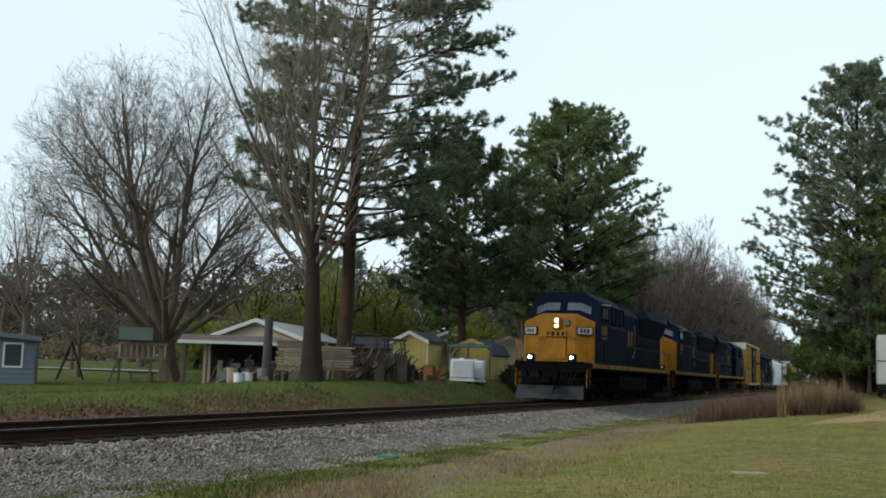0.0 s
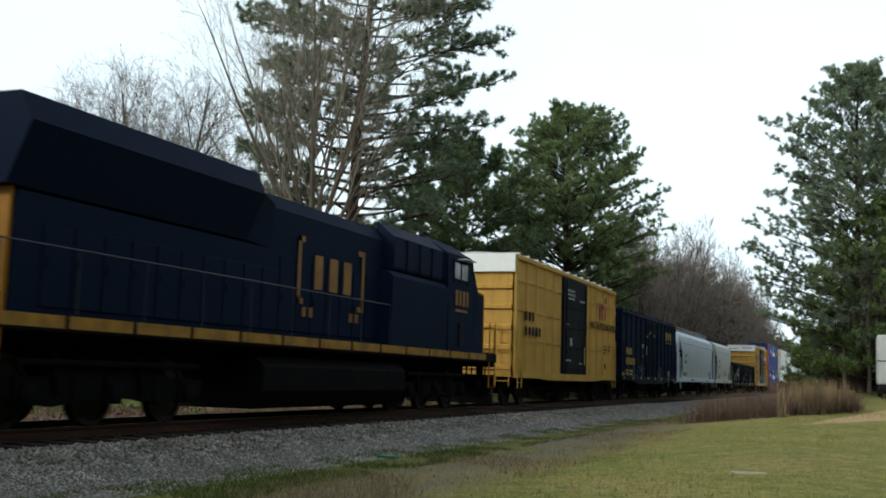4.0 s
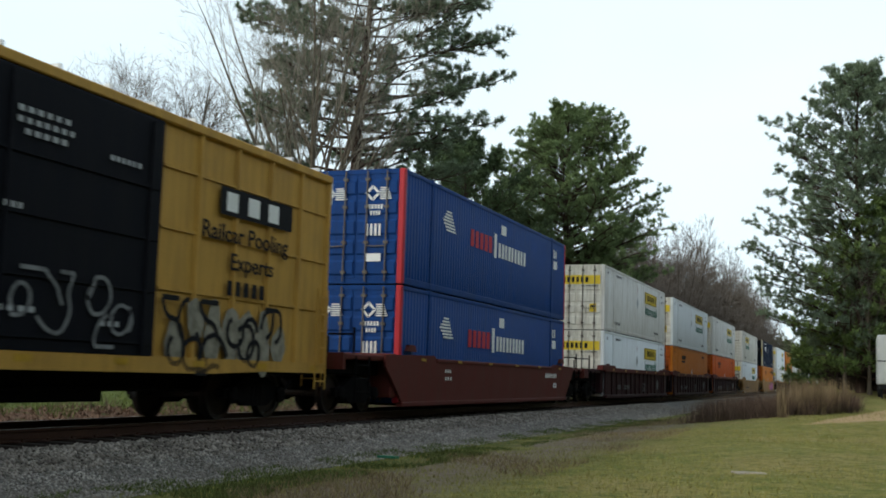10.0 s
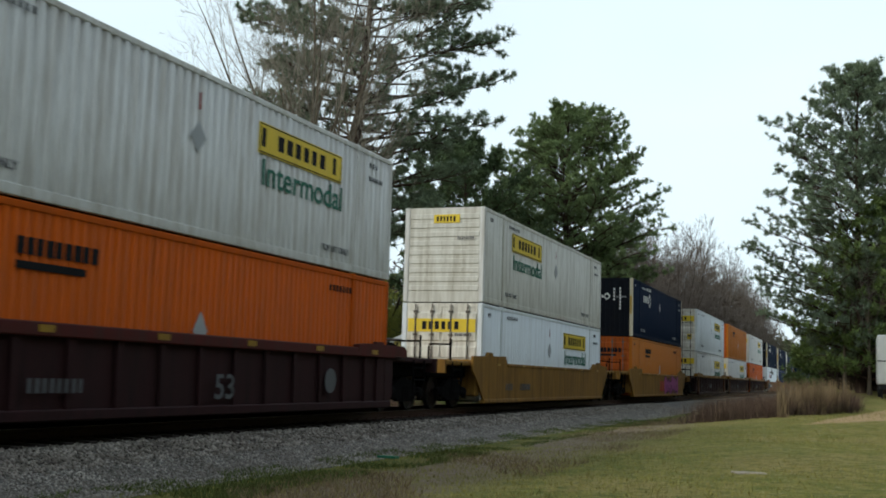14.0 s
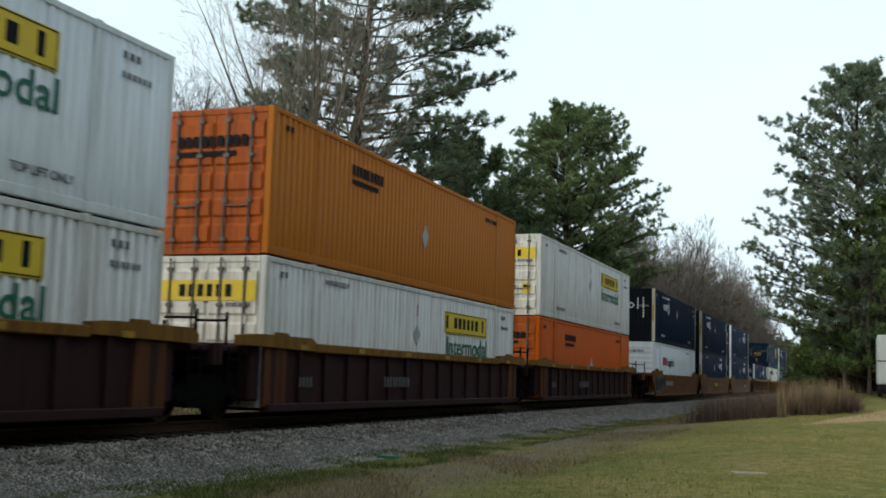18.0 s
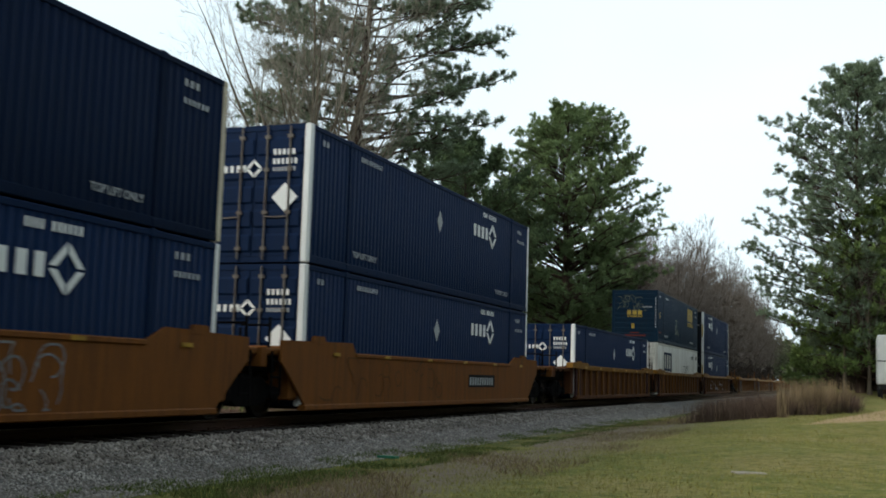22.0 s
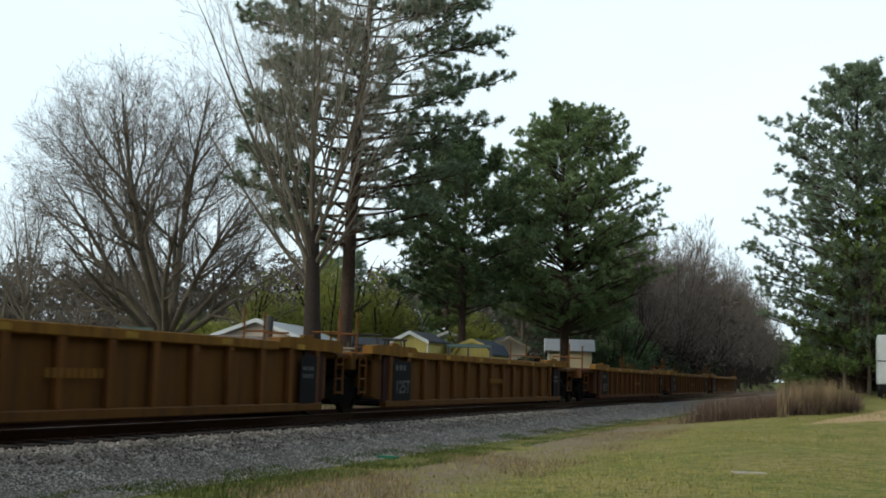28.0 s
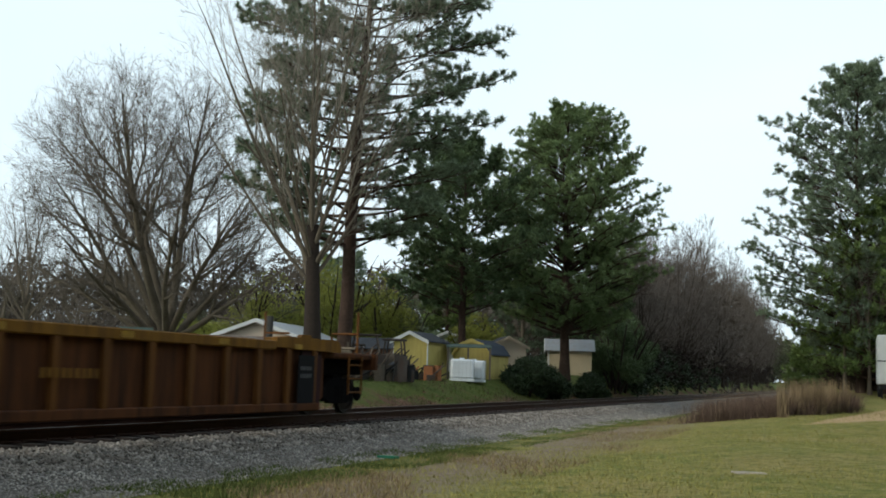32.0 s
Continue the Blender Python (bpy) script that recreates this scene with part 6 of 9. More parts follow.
    hood = [(-1.12, 1.6), (1.12, 1.6), (1.12, 4.12), (0.9, 4.42), (-0.9, 4.42), (-1.12, 4.12)]
    prism(bm, hood, "y", 3.4, 12.4)
    y = 3.6
    part("hood", bm, N, w, "dark blue engine hood")
    for s in (-1, 1):
        k = 0
        y = 3.9
        while y < hood_end - 1.0:
            bm = bmesh.new()
            rbox(bm, *sorted((s * 1.115, s * 1.145)), y, y + 0.62, 1.72, 3.2 if y < 12 else 2.9, 0.01)
            hd = part("hood_door", bm, N, w)
            bm = bmesh.new()
            box(bm, *sorted((s * 1.145, s * 1.165)), y + 0.5, y + 0.55, 2.3, 2.45)
            part("latch", bm, N, hd)
            y += 0.68
        # blower and brake boxes behind the cab reach out to the walkway's edge
        bm = bmesh.new()
        prism(bm, [(s * 1.1, 1.6), (s * 1.50, 1.6), (s * 1.52, 3.25), (s * 1.35, 3.4), (s * 1.1, 3.4)], "y", 3.42, 7.2)
        part("equipment_box", bm, N, w)
        bm = bmesh.new()
        prism(bm, [(s * 1.0, 3.45), (s * 1.36, 3.45), (s * 1.36, 4.25), (s * 0.9, 4.62)], "y", 3.45, 6.9)
        part("brake_grid", bm, M["boxcar_navy"], w)
        for i in range(4):
            bm = bmesh.new()
            box(bm, *sorted((s * 1.362, s * 1.40)), 3.6 + i * 0.85, 4.3 + i * 0.85, 3.5, 4.15)
            part("grid_panel", bm, M["boxcar_navy"], w)
        for i in range(5):
            bm = bmesh.new()
            y = 3.5 + i * 0.85
            box(bm, *sorted((s * 1.36, s * 1.43)), y, y + 0.07, 3.45, 4.22)
            part("grid_frame", bm, N, w)
    # radiator end with wide overhanging wings
    bm = bmesh.new()
    prism(bm, [(-1.12, 1.6), (1.12, 1.6), (1.12, 3.3), (-1.12, 3.3)], "y", 12.4, hood_end - 0.25)
    part("radiator_body", bm, N, w)
    bm = bmesh.new()
    for y0, y1 in ((12.4, hood_end),):
        loft(bm, [[(-1.12, y0, 3.3), (1.12, y0, 3.3), (1.2, y0, 4.15), (0.9, y0, 4.46), (-0.9, y0, 4.46), (-1.2, y0, 4.15)],
                  [(-1.12, y0 + 0.9, 3.35), (1.12, y0 + 0.9, 3.35), (1.5, y0 + 0.9, 4.2), (1.28, y0 + 0.9, 4.62), (-1.28, y0 + 0.9, 4.62), (-1.5, y0 + 0.9, 4.2)],
                  [(-1.12, y1, 3.35), (1.12, y1, 3.35), (1.5, y1, 4.2), (1.28, y1, 4.62), (-1.28, y1, 4.62), (-1.5, y1, 4.2)]])
    part("radiator_wing", bm, N, w, "overhanging radiator housing")
    bm = bmesh.new()
    for i in range(12):
        box(bm, -1.1, 1.1, 13.6 + i * (hood_end - 14.2) / 12, 13.9 + i * (hood_end - 14.2) / 12, 4.615, 4.65)
    rbox(bm, -0.5, 0.5, 8.6, 9.6, 4.40, 4.56, 0.05)
    rbox(bm, -0.35, 0.35, 10.6, 11.6, 4.40, 4.52, 0.05)
    part("roof_gear", bm, M["black"], w)
    bm = bmesh.new()
    box(bm, -1.05, 1.05, hood_end - 0.252, hood_end - 0.19, 1.62, 3.34)
    part("rear_face", bm, Y, w, "yellow rear hood face")
    bm = bmesh.new()
    rbox(bm, -0.2, 0.2, hood_end - 0.2, hood_end - 0.12, 2.95, 3.15, 0.02)
    part("rear_headlight", bm, M["lamp_off"], w)
    # logo on the hood sides
    for s in (-1, 1):
        face = SIDE if s > 0 else Matrix.Rotation(math.pi, 4, "Z") @ SIDE
        y0 = 7.9 if s > 0 else 11.3
        bm = bmesh.new()
        d = 1 if s > 0 else -1
        X = s * 1.16
        bars(bm, face, (X, y0 + d * 0.75, 2.65), 2.1, 0.72, 3, fill=0.62)
        for a in (0.0, 3.1):
            bars(bm, face, (X, y0 + d * a, 2.3), 0.16, 1.4, 1, fill=1.0)
        for a in (0.0, 2.9):
            bars(bm, face, (X, y0 + d * a, 3.58), 0.32, 0.12, 1, fill=1.0)
            bars(bm, face, (X, y0 + d * a, 2.3), 0.32, 0.12, 1, fill=1.0)
        for a in (0.25, 0.55, 2.5, 2.8):
            bars(bm, face, (X, y0 + d * a, 2.05), 0.2, 0.2, 1, fill=1.0)
        part("logo", bm, M["mark_orange" if dull_logo else "mark_gold"], w, "gold block logo in brackets")
    # tank, trucks, plough, steps, rails
    bm = bmesh.new()
    prism(bm, [(-1.25, 1.2), (1.25, 1.2), (1.45, 1.0), (1.45, 0.55), (1.15, 0.2), (-1.15, 0.2), (-1.45, 0.55), (-1.45, 1.0)], "y", 6.1, 13.0)
    part("fuel_tank", bm, M["under"], w, "dull black fuel tank")
    loco_truck(w, 3.35)
    loco_truck(w, R - 3.4)
    bm = bmesh.new()
    loft(bm, [[(-1.40, -0.92, 0.66), (0, -1.0, 0.55), (1.40, -0.92, 0.66), (1.40, -0.8, 0.66), (0, -0.88, 0.55), (-1.40, -0.8, 0.66)],
              [(-1.42, -1.1, 0.12), (0, -1.35, 0.12), (1.42, -1.1, 0.12), (1.42, -1.0, 0.12), (0, -1.25, 0.12), (-1.42, -1.0, 0.12)]])
    part("snow_plough", bm, M["plough"], w, "scuffed grey pilot plough")
    bm = bmesh.new()
    rbox(bm, -1.45, 1.45, -0.93, -0.78, 1.22, 1.6, 0.02)
    rbox(bm, -0.32, 0.32, -1.05, -0.78, 0.72, 1.22, 0.03)
    box(bm, -1.2, 1.2, -0.86, -0.75, 0.5, 1.0)
    part("pilot", bm, M["under"], w)
    for i, x in enumerate((-1.18, -1.05, -0.90, -0.72, -0.55, 0.52, 0.66, 0.80, 0.96, 1.12)):
        bm = bmesh.new()
        rod(bm, (x, -0.97, 1.35 - 0.05 * (i % 2)), (x * 0.92, -1.12, 0.98), 0.028, n=6)
        rod(bm, (x * 0.92, -1.12, 0.98), (x * 0.8, -1.10, 0.72), 0.028, n=6)
        part("air_hose", bm, M["black"], w)
    bm = bmesh.new()
    rbox(bm, -1.5, 1.5, -1.0, -0.06, 1.58, 1.64, 0.02)
    part("front_platform", bm, M["under"], w)
    for s in (-1, 1):
        for xa, xb in ((0.35, 1.42),):
            bm = bmesh.new()
            rod(bm, (s * xa, -0.96, 2.35), (s * xb, -0.96, 2.45), 0.014, n=5)
            for x in (xa, xb):
                rod(bm, (s * x, -0.96, 1.6), (s * x, -0.96, 2.4), 0.014, n=5)
            part("front_rail", bm, M["sill_yellow"], w)
    for y, d in ((-0.55, -1), (R - 0.3, 1)):
        for s in (-1, 1):
            bm = bmesh.new()
            for k in range(4):
                rbox(bm, *sorted((s * 1.12, s * 1.52)), y - 0.25, y + 0.25, 0.35 + k * 0.3, 0.39 + k * 0.3, 0.01)
            box(bm, *sorted((s * 1.1, s * 1.14)), y - 0.28, y + 0.28, 0.3, 1.4)
            part("steps", bm, M["under"], w)
            bm = bmesh.new()
            for dy in (-0.27, 0.27):
                rod(bm, (s * 1.5, y + dy, 0.6), (s * 1.5, y + dy, 2.55), 0.022, n=5)
            part("grab_rail", bm, Y, w)
    for s in (-1, 1):
        bm = bmesh.new()
        rod(bm, (s * 1.47, 7.2, 2.55), (s * 1.47, R - 0.1, 2.55), 0.014, n=5)
        y = 7.2
        while y < R:
            rod(bm, (s * 1.47, y, 1.6), (s * 1.47, y, 2.55), 0.012, n=5)
            y += 1.6
        part("handrail", bm, M["rail_paint"], w)
    bm = bmesh.new()
    for x in (-1.4, -0.7, 0.7, 1.4):
        rod(bm, (x, R - 0.05, 1.6), (x, R - 0.05, 2.6), 0.022, n=5)
    rod(bm, (-1.4, R - 0.05, 2.6), (-0.7, R - 0.05, 2.6), 0.022, n=5)
    rod(bm, (0.7, R - 0.05, 2.6), (1.4, R - 0.05, 2.6), 0.022, n=5)
    part("end_rail", bm, Y, w)
    coupler(w, -0.9)
    coupler(w, R, rear=True)
    return w


# ---- plants ----
BARK = dict(
    grey=mat("grey_bark", (0.128, 0.104, 0.076), 0.9, var=0.3, fine=12, bump=0.5, spec=0.2),
    oak=mat("dark_oak_bark", (0.085, 0.066, 0.046), 0.9, var=0.35, fine=9, bump=0.6, spec=0.2),
    brown=mat("brown_bark", (0.032, 0.023, 0.018), 0.9, var=0.3, fine=10, bump=0.6, spec=0.2),
    pine=mat("pine_bark", (0.056, 0.036, 0.027), 0.95, var=0.4, fine=8, bump=0.8, spec=0.15),
    twig=mat("twigs", (0.150, 0.124, 0.100), 0.9, var=0.25, spec=0.15),
    pale_twig=mat("pale_twigs", (0.250, 0.220, 0.178), 0.9, var=0.25, spec=0.15),
    hedge=mat("hedge_twigs", (0.105, 0.086, 0.070), 0.9, var=0.3, spec=0.1),
    far=mat("far_twigs", (0.135, 0.112, 0.095), 0.9, var=0.3, spec=0.1),
)
LEAF = dict(  # needles and leaves
    pine=mat("pine_needles", (0.160, 0.205, 0.125), 0.7, var=0.3, scale=0.5, island=0.45, spec=0.2),
    pine_mid=mat("green_pine_needles", (0.158, 0.215, 0.086), 0.7, var=0.3, scale=0.5, island=0.45, spec=0.2),
    pine_light=mat("light_pine_needles", (0.135, 0.185, 0.055), 0.7, var=0.3, scale=0.5, island=0.45, spec=0.2),
    dark=mat("dark_needles", (0.092, 0.130, 0.060), 0.75, var=0.3, scale=0.5, island=0.4, spec=0.15),
    spring=mat("spring_leaves", (0.250, 0.265, 0.055), 0.7, var=0.3, scale=0.4, island=0.4, spec=0.2),
    bush=mat("evergreen_leaves", (0.027, 0.044, 0.017), 0.6, var=0.3, scale=0.6, island=0.4, spec=0.3),
    haze=mat("distant_leaves", (0.105, 0.112, 0.065), 0.9, var=0.3, scale=0.2, island=0.3, spec=0.1),
)

THATCH = mat("brown_weeds", (0.25, 0.185, 0.120), 0.9, var=0.3, scale=0.6, island=0.35, spec=0.1)
BRUSHY = mat("dead_brush", (0.112, 0.074, 0.056), 0.9, var=0.35, scale=0.5, island=0.4, spec=0.1)


def unit(v):
    return v / (np.linalg.norm(v) + 1e-9)


def grow(rng, out, p, d, length, r, level, last, lift, spread, kids, taper=0.55, wander=0.10, start=0.25, thin=0.011):
    """One limb and, from it, its branches. out gathers (from, to, radius, radius, level)."""
    n = 5 if level == 0 else (4 if level < last else 3)
    step = length / n
    for i in range(n):
        d = unit(d + rng.normal(0, wander, 3) + np.array((0, 0, lift)))
        q = p + d * step
        r2 = r * (1 - (1 - taper) / n)
        out.append((*p, *q, r, r2, level))
        if level < last and (i + 1) / n > start:
            for _ in range(int(kids[level] + rng.uniform())):
                side = unit(np.cross(d, rng.normal(0, 1, 3)))
                dd = unit(d * (1 - spread[level]) + side * spread[level])
                grow(rng, out, p + d * step * rng.uniform(0.2, 1.0), dd, length * rng.uniform(0.40, 0.62), max(thin, r2 * rng.uniform(0.38, 0.55)), level + 1, last, lift, spread, kids, taper, wander * 1.15, 0.15, thin)
        p, r = q, r2
    return p


def tubes(segs, sides=5):
    """Limb segments as tapering tubes, in one mesh."""
    s = np.array(segs, dtype=np.float64)
    a, b = s[:, 0:3], s[:, 3:6]
    d = b - a
    d /= np.linalg.norm(d, axis=1)[:, None] + 1e-9
    ref = np.where(np.abs(d[:, 2:3]) > 0.9, np.array([[1.0, 0, 0]]), np.array([[0, 0, 1.0]]))
    u = np.cross(d, ref)
    u /= np.linalg.norm(u, axis=1)[:, None] + 1e-9
    v = np.cross(d, u)
    n = len(s)
    ang = np.arange(sides) * 2 * np.pi / sides
    off = np.cos(ang)[None, :, None] * u[:, None, :] + np.sin(ang)[None, :, None] * v[:, None, :]
    lo = a[:, None, :] + off * s[:, 6][:, None, None]
    hi = b[:, None, :] + off * s[:, 7][:, None, None]
    co = np.concatenate((lo, hi), axis=1).reshape(-1, 3)
    k = np.arange(sides)
    base = (np.arange(n) * 2 * sides)[:, None]
    fc = np.stack((base + k, base + (k + 1) % sides, base + sides + (k + 1) % sides, base + sides + k), axis=2).reshape(-1, 4)
    me = fast_mesh(co, fc)
    me.polygons.foreach_set("use_smooth", [True] * len(me.polygons))
    return me


def tufts(points, size, blades=9, width=0.10, seed=0, flat=0.75):
    """Sprays of thin needles or leaves round each point, in one mesh."""
    rng = np.random.default_rng(seed)
    p = np.asarray(points, dtype=np.float64)
    n = len(p)
    d = rng.normal(0, 1, (n, blades, 3))
    d[..., 2] = d[..., 2] * flat + 0.15
    d /= np.linalg.norm(d, axis=2)[..., None]
    ln = size * rng.uniform(0.6, 1.15, (n, blades, 1))
    side = np.cross(d, rng.normal(0, 1, (n, blades, 3)))
    side /= np.linalg.norm(side, axis=2)[..., None]
    root = p[:, None, :] + rng.normal(0, size * 0.25, (n, blades, 3))
    w = size * width
    co = np.stack((root - side * w, root + side * w, root + d * ln), axis=2).reshape(-1, 3)
    fc = np.arange(len(co)).reshape(-1, 3)
    return fast_mesh(co, fc)


def sprays(points, dirs, length, half, count, seed, spread=0.55, lift=0.15):
    """Fine twigs that fan out along each branch's direction, one long sliver each."""
    rng = np.random.default_rng(seed)
    n = len(points)
    d = dirs[:, None, :] + rng.normal(0, spread, (n, count, 3)) + np.array((0, 0, lift))
    d /= np.linalg.norm(d, axis=2)[..., None]
    side = np.cross(d, rng.normal(0, 1, (n, count, 3)))
    side /= np.linalg.norm(side, axis=2)[..., None]
    root = points[:, None, :] + rng.normal(0, length * 0.12, (n, count, 3))
    co = np.stack((root - side * half, root + side * half, root + d * length * rng.uniform(0.5, 1.2, (n, count, 1))), axis=2).reshape(-1, 3)
    return fast_mesh(co, np.arange(len(co)).reshape(-1, 3))


def lerp_table(table, k):
    return float(np.interp(k, [a for a, _ in table], [b for _, b in table]))


def bough(rng, out, ends, p, d, length, r, level, last, plan, owner, room):
    """One limb and, from it, its branches, as far as there is room. plan: for each level (segments, branches a metre, angle, ratio, wander, lift, start)."""
    segs, dense, angle, ratio, wander, lift, start = plan[level]
    kids = max(3, round(dense * length))
    pts, aims = [p], []
    for _ in range(segs):
        d = (d + Vector((rng.gauss(0, wander), rng.gauss(0, wander), rng.gauss(0, wander) + lift))).normalized()
        p = p + d * (length / segs)
        pts.append(p)
        aims.append(d)
        if level == 0 and len(aims) > 2 and not room(p):
            break
    segs = len(aims)
    for i in range(segs):
        out.append((*pts[i], *pts[i + 1], r * (1 - 0.9 * i / segs), r * (1 - 0.9 * (i + 1) / segs), owner))
    turn = rng.uniform(0, 6.28)
    for j in range(kids):
        f = start + (1 - start) * (j + rng.uniform(0, 1)) / kids
        i = min(int(f * segs), segs - 1)
        q = pts[i].lerp(pts[i + 1], f * segs - i)
        turn += 2.399 + rng.uniform(-0.4, 0.4)
        a1 = aims[i].orthogonal().normalized()
        a2 = aims[i].cross(a1)
        lean = angle * rng.uniform(0.6, 1.3)
        dd = aims[i] * math.cos(lean) + (a1 * math.cos(turn) + a2 * math.sin(turn)) * math.sin(lean)
        ll = length * ratio * (1.1 - 0.5 * f) * rng.uniform(0.6, 1.2)
        while ll > 0.3 and not room(q + dd * ll):
            ll *= 0.75
        if level + 1 == last:
            ends.append((*q, *dd, ll))
        else:
            bough(rng, out, ends, q, dd, ll, max(0.007, r * (1 - 0.9 * f) * 0.60), level + 1, last, plan, owner, room)


def twiggery(ends, half, count, seed, lift):
    """Each twig a long sliver that carries a few finer slivers."""
    rng = np.random.default_rng(seed)
    e = np.array(ends)
    n = len(e)
    root, d, ln = e[:, :3], e[:, 3:6] + np.array((0, 0, lift)), e[:, 6:7]
    d = d / np.linalg.norm(d, axis=1)[:, None]
    f = rng.uniform(0.15, 0.95, (n, count, 1))
    fd = d[:, None, :] + rng.normal(0, 0.42, (n, count, 3)) + np.array((0, 0, lift))
    fd /= np.linalg.norm(fd, axis=2)[..., None]
    roots = np.concatenate((root, (root[:, None, :] + d[:, None, :] * ln[:, None, :] * f).reshape(-1, 3)))
    dirs = np.concatenate((d, fd.reshape(-1, 3)))
    lens = np.concatenate((ln, (ln[:, None, :] * rng.uniform(0.35, 0.8, (n, count, 1))).reshape(-1, 1)))
    side = np.cross(dirs, rng.normal(0, 1, dirs.shape))
    side /= np.linalg.norm(side, axis=1)[:, None]
    w = np.concatenate((np.full((n, 1), half * 1.5), np.full((n * count, 1), half)))
    co = np.stack((roots - side * w, roots + side * w, roots + dirs * lens), axis=1).reshape(-1, 3)
    return fast_mesh(co, np.arange(len(co)).reshape(-1, 3))


BROAD = ((7, 1.0, 0.66, 0.46, 0.06, 0.025, 0.30), (5, 2.6, 0.66, 0.52, 0.10, 0.03, 0.15), (4, 5.6, 0.70, 0.66, 0.12, 0.03, 0.10))
UPRIGHT = ((7, 0.75, 0.44, 0.46, 0.03, 0.03, 0.10), (5, 1.5, 0.50, 0.52, 0.05, 0.04, 0.12), (3, 2.4, 0.58, 0.65, 0.09, 0.04, 0.10))
GARDEN = ((5, 1.1, 0.55, 0.50, 0.07, 0.05, 0.2), (4, 2.4, 0.62, 0.55, 0.10, 0.04, 0.15))
THICKET = ((6, 1.0, 0.70, 0.42, 0.08, 0.02, 0.12), (4, 2.1, 0.75, 0.60, 0.12, 0.03, 0.15))


def bare_tree(x, y, label, seed, tall, table, r, bark, twig, plan, trunk=2.5, low=None, stems=7, fan=0.6, shift=(0, 0), fork=0.0, half=0.006, fine=3, lift=0.12, trunk_bark=None, group="bare trees", split=True, limb=0.42):
    """A leafless tree: a trunk, straight limbs that fan out from its head, branches on branches, and fine twigs. fork: metres below the head over which limbs leave."""
    rng = random.Random(seed)
    t = thing("tree", x, y, height(x, y) - 0.05, label, "tree", group)
    low = trunk if low is None else low
    axis = [Vector((shift[0] * 0.012 * i * trunk / 2.5, shift[1] * 0.012 * i * trunk / 2.5, -0.1 + (trunk + 0.1) * i / 8)) for i in range(9)]
    wide = [r * (1.0 + 0.55 * (1 - i / 8) ** 5 - (0.30 if fork else 0.06) * i / 8) for i in range(9)]
    part("trunk", tubes([(*axis[i], *axis[i + 1], wide[i], wide[i + 1], 0) for i in range(8)], 12), BARK[trunk_bark or bark], t)
    out, ends = [], []

    def room(q):
        s = (q.z - low) / (tall - low)
        a = math.atan2(q.y, q.x)
        bulge = 1 + 0.06 * math.sin(3 * a + seed + 5 * s) + 0.04 * math.sin(7 * a - 9 * s)
        return -0.1 < s < 1 and math.hypot(q.x - shift[0] * s, q.y - shift[1] * s) < lerp_table(table, max(0, s)) * bulge

    for i in range(stems):
        k = math.sqrt((i + 0.5) / stems)
        a = 2.399 * i + rng.uniform(-0.35, 0.35)
        lean = fan * k * rng.uniform(0.85, 1.1)
        d = Vector((math.cos(a) * math.sin(lean) + shift[0] * 0.02, math.sin(a) * math.sin(lean) + shift[1] * 0.02, math.cos(lean))).normalized()
        p = axis[8] + Vector((0, 0, -fork * k * rng.uniform(0.6, 1.0) - 0.1))
        reach = 1.0
        while reach < 40 and (reach < 3 or room(p + d * reach + Vector((0, 0, 0.10 * reach * math.sin(lean))))):
            reach += 0.25
        reach *= rng.uniform(0.86, 0.97)
        bough(rng, out, ends, p, d, reach, r * limb * rng.uniform(0.75, 1.15) * min(1.2, 0.45 + reach / 16), 0, len(plan), plan, i, room)
    seg = np.array(out)
    big = seg[:, 6] > 0.030
    if split:
        for i in range(stems):
            part("limb", tubes(seg[big & (seg[:, 8] == i)], 6), BARK[bark], t)
    else:
        tagged(part("limb", tubes(seg[big], 5), BARK[bark], t), kind="stuff")
    if (~big).any():
        tagged(part("branchwork", tubes(seg[~big], 3), BARK[twig], t), kind="stuff")
    tagged(part("crown", twiggery(ends, half, fine, seed, lift), BARK[twig], t, "fine leafless twigs"), kind="stuff")
    return t


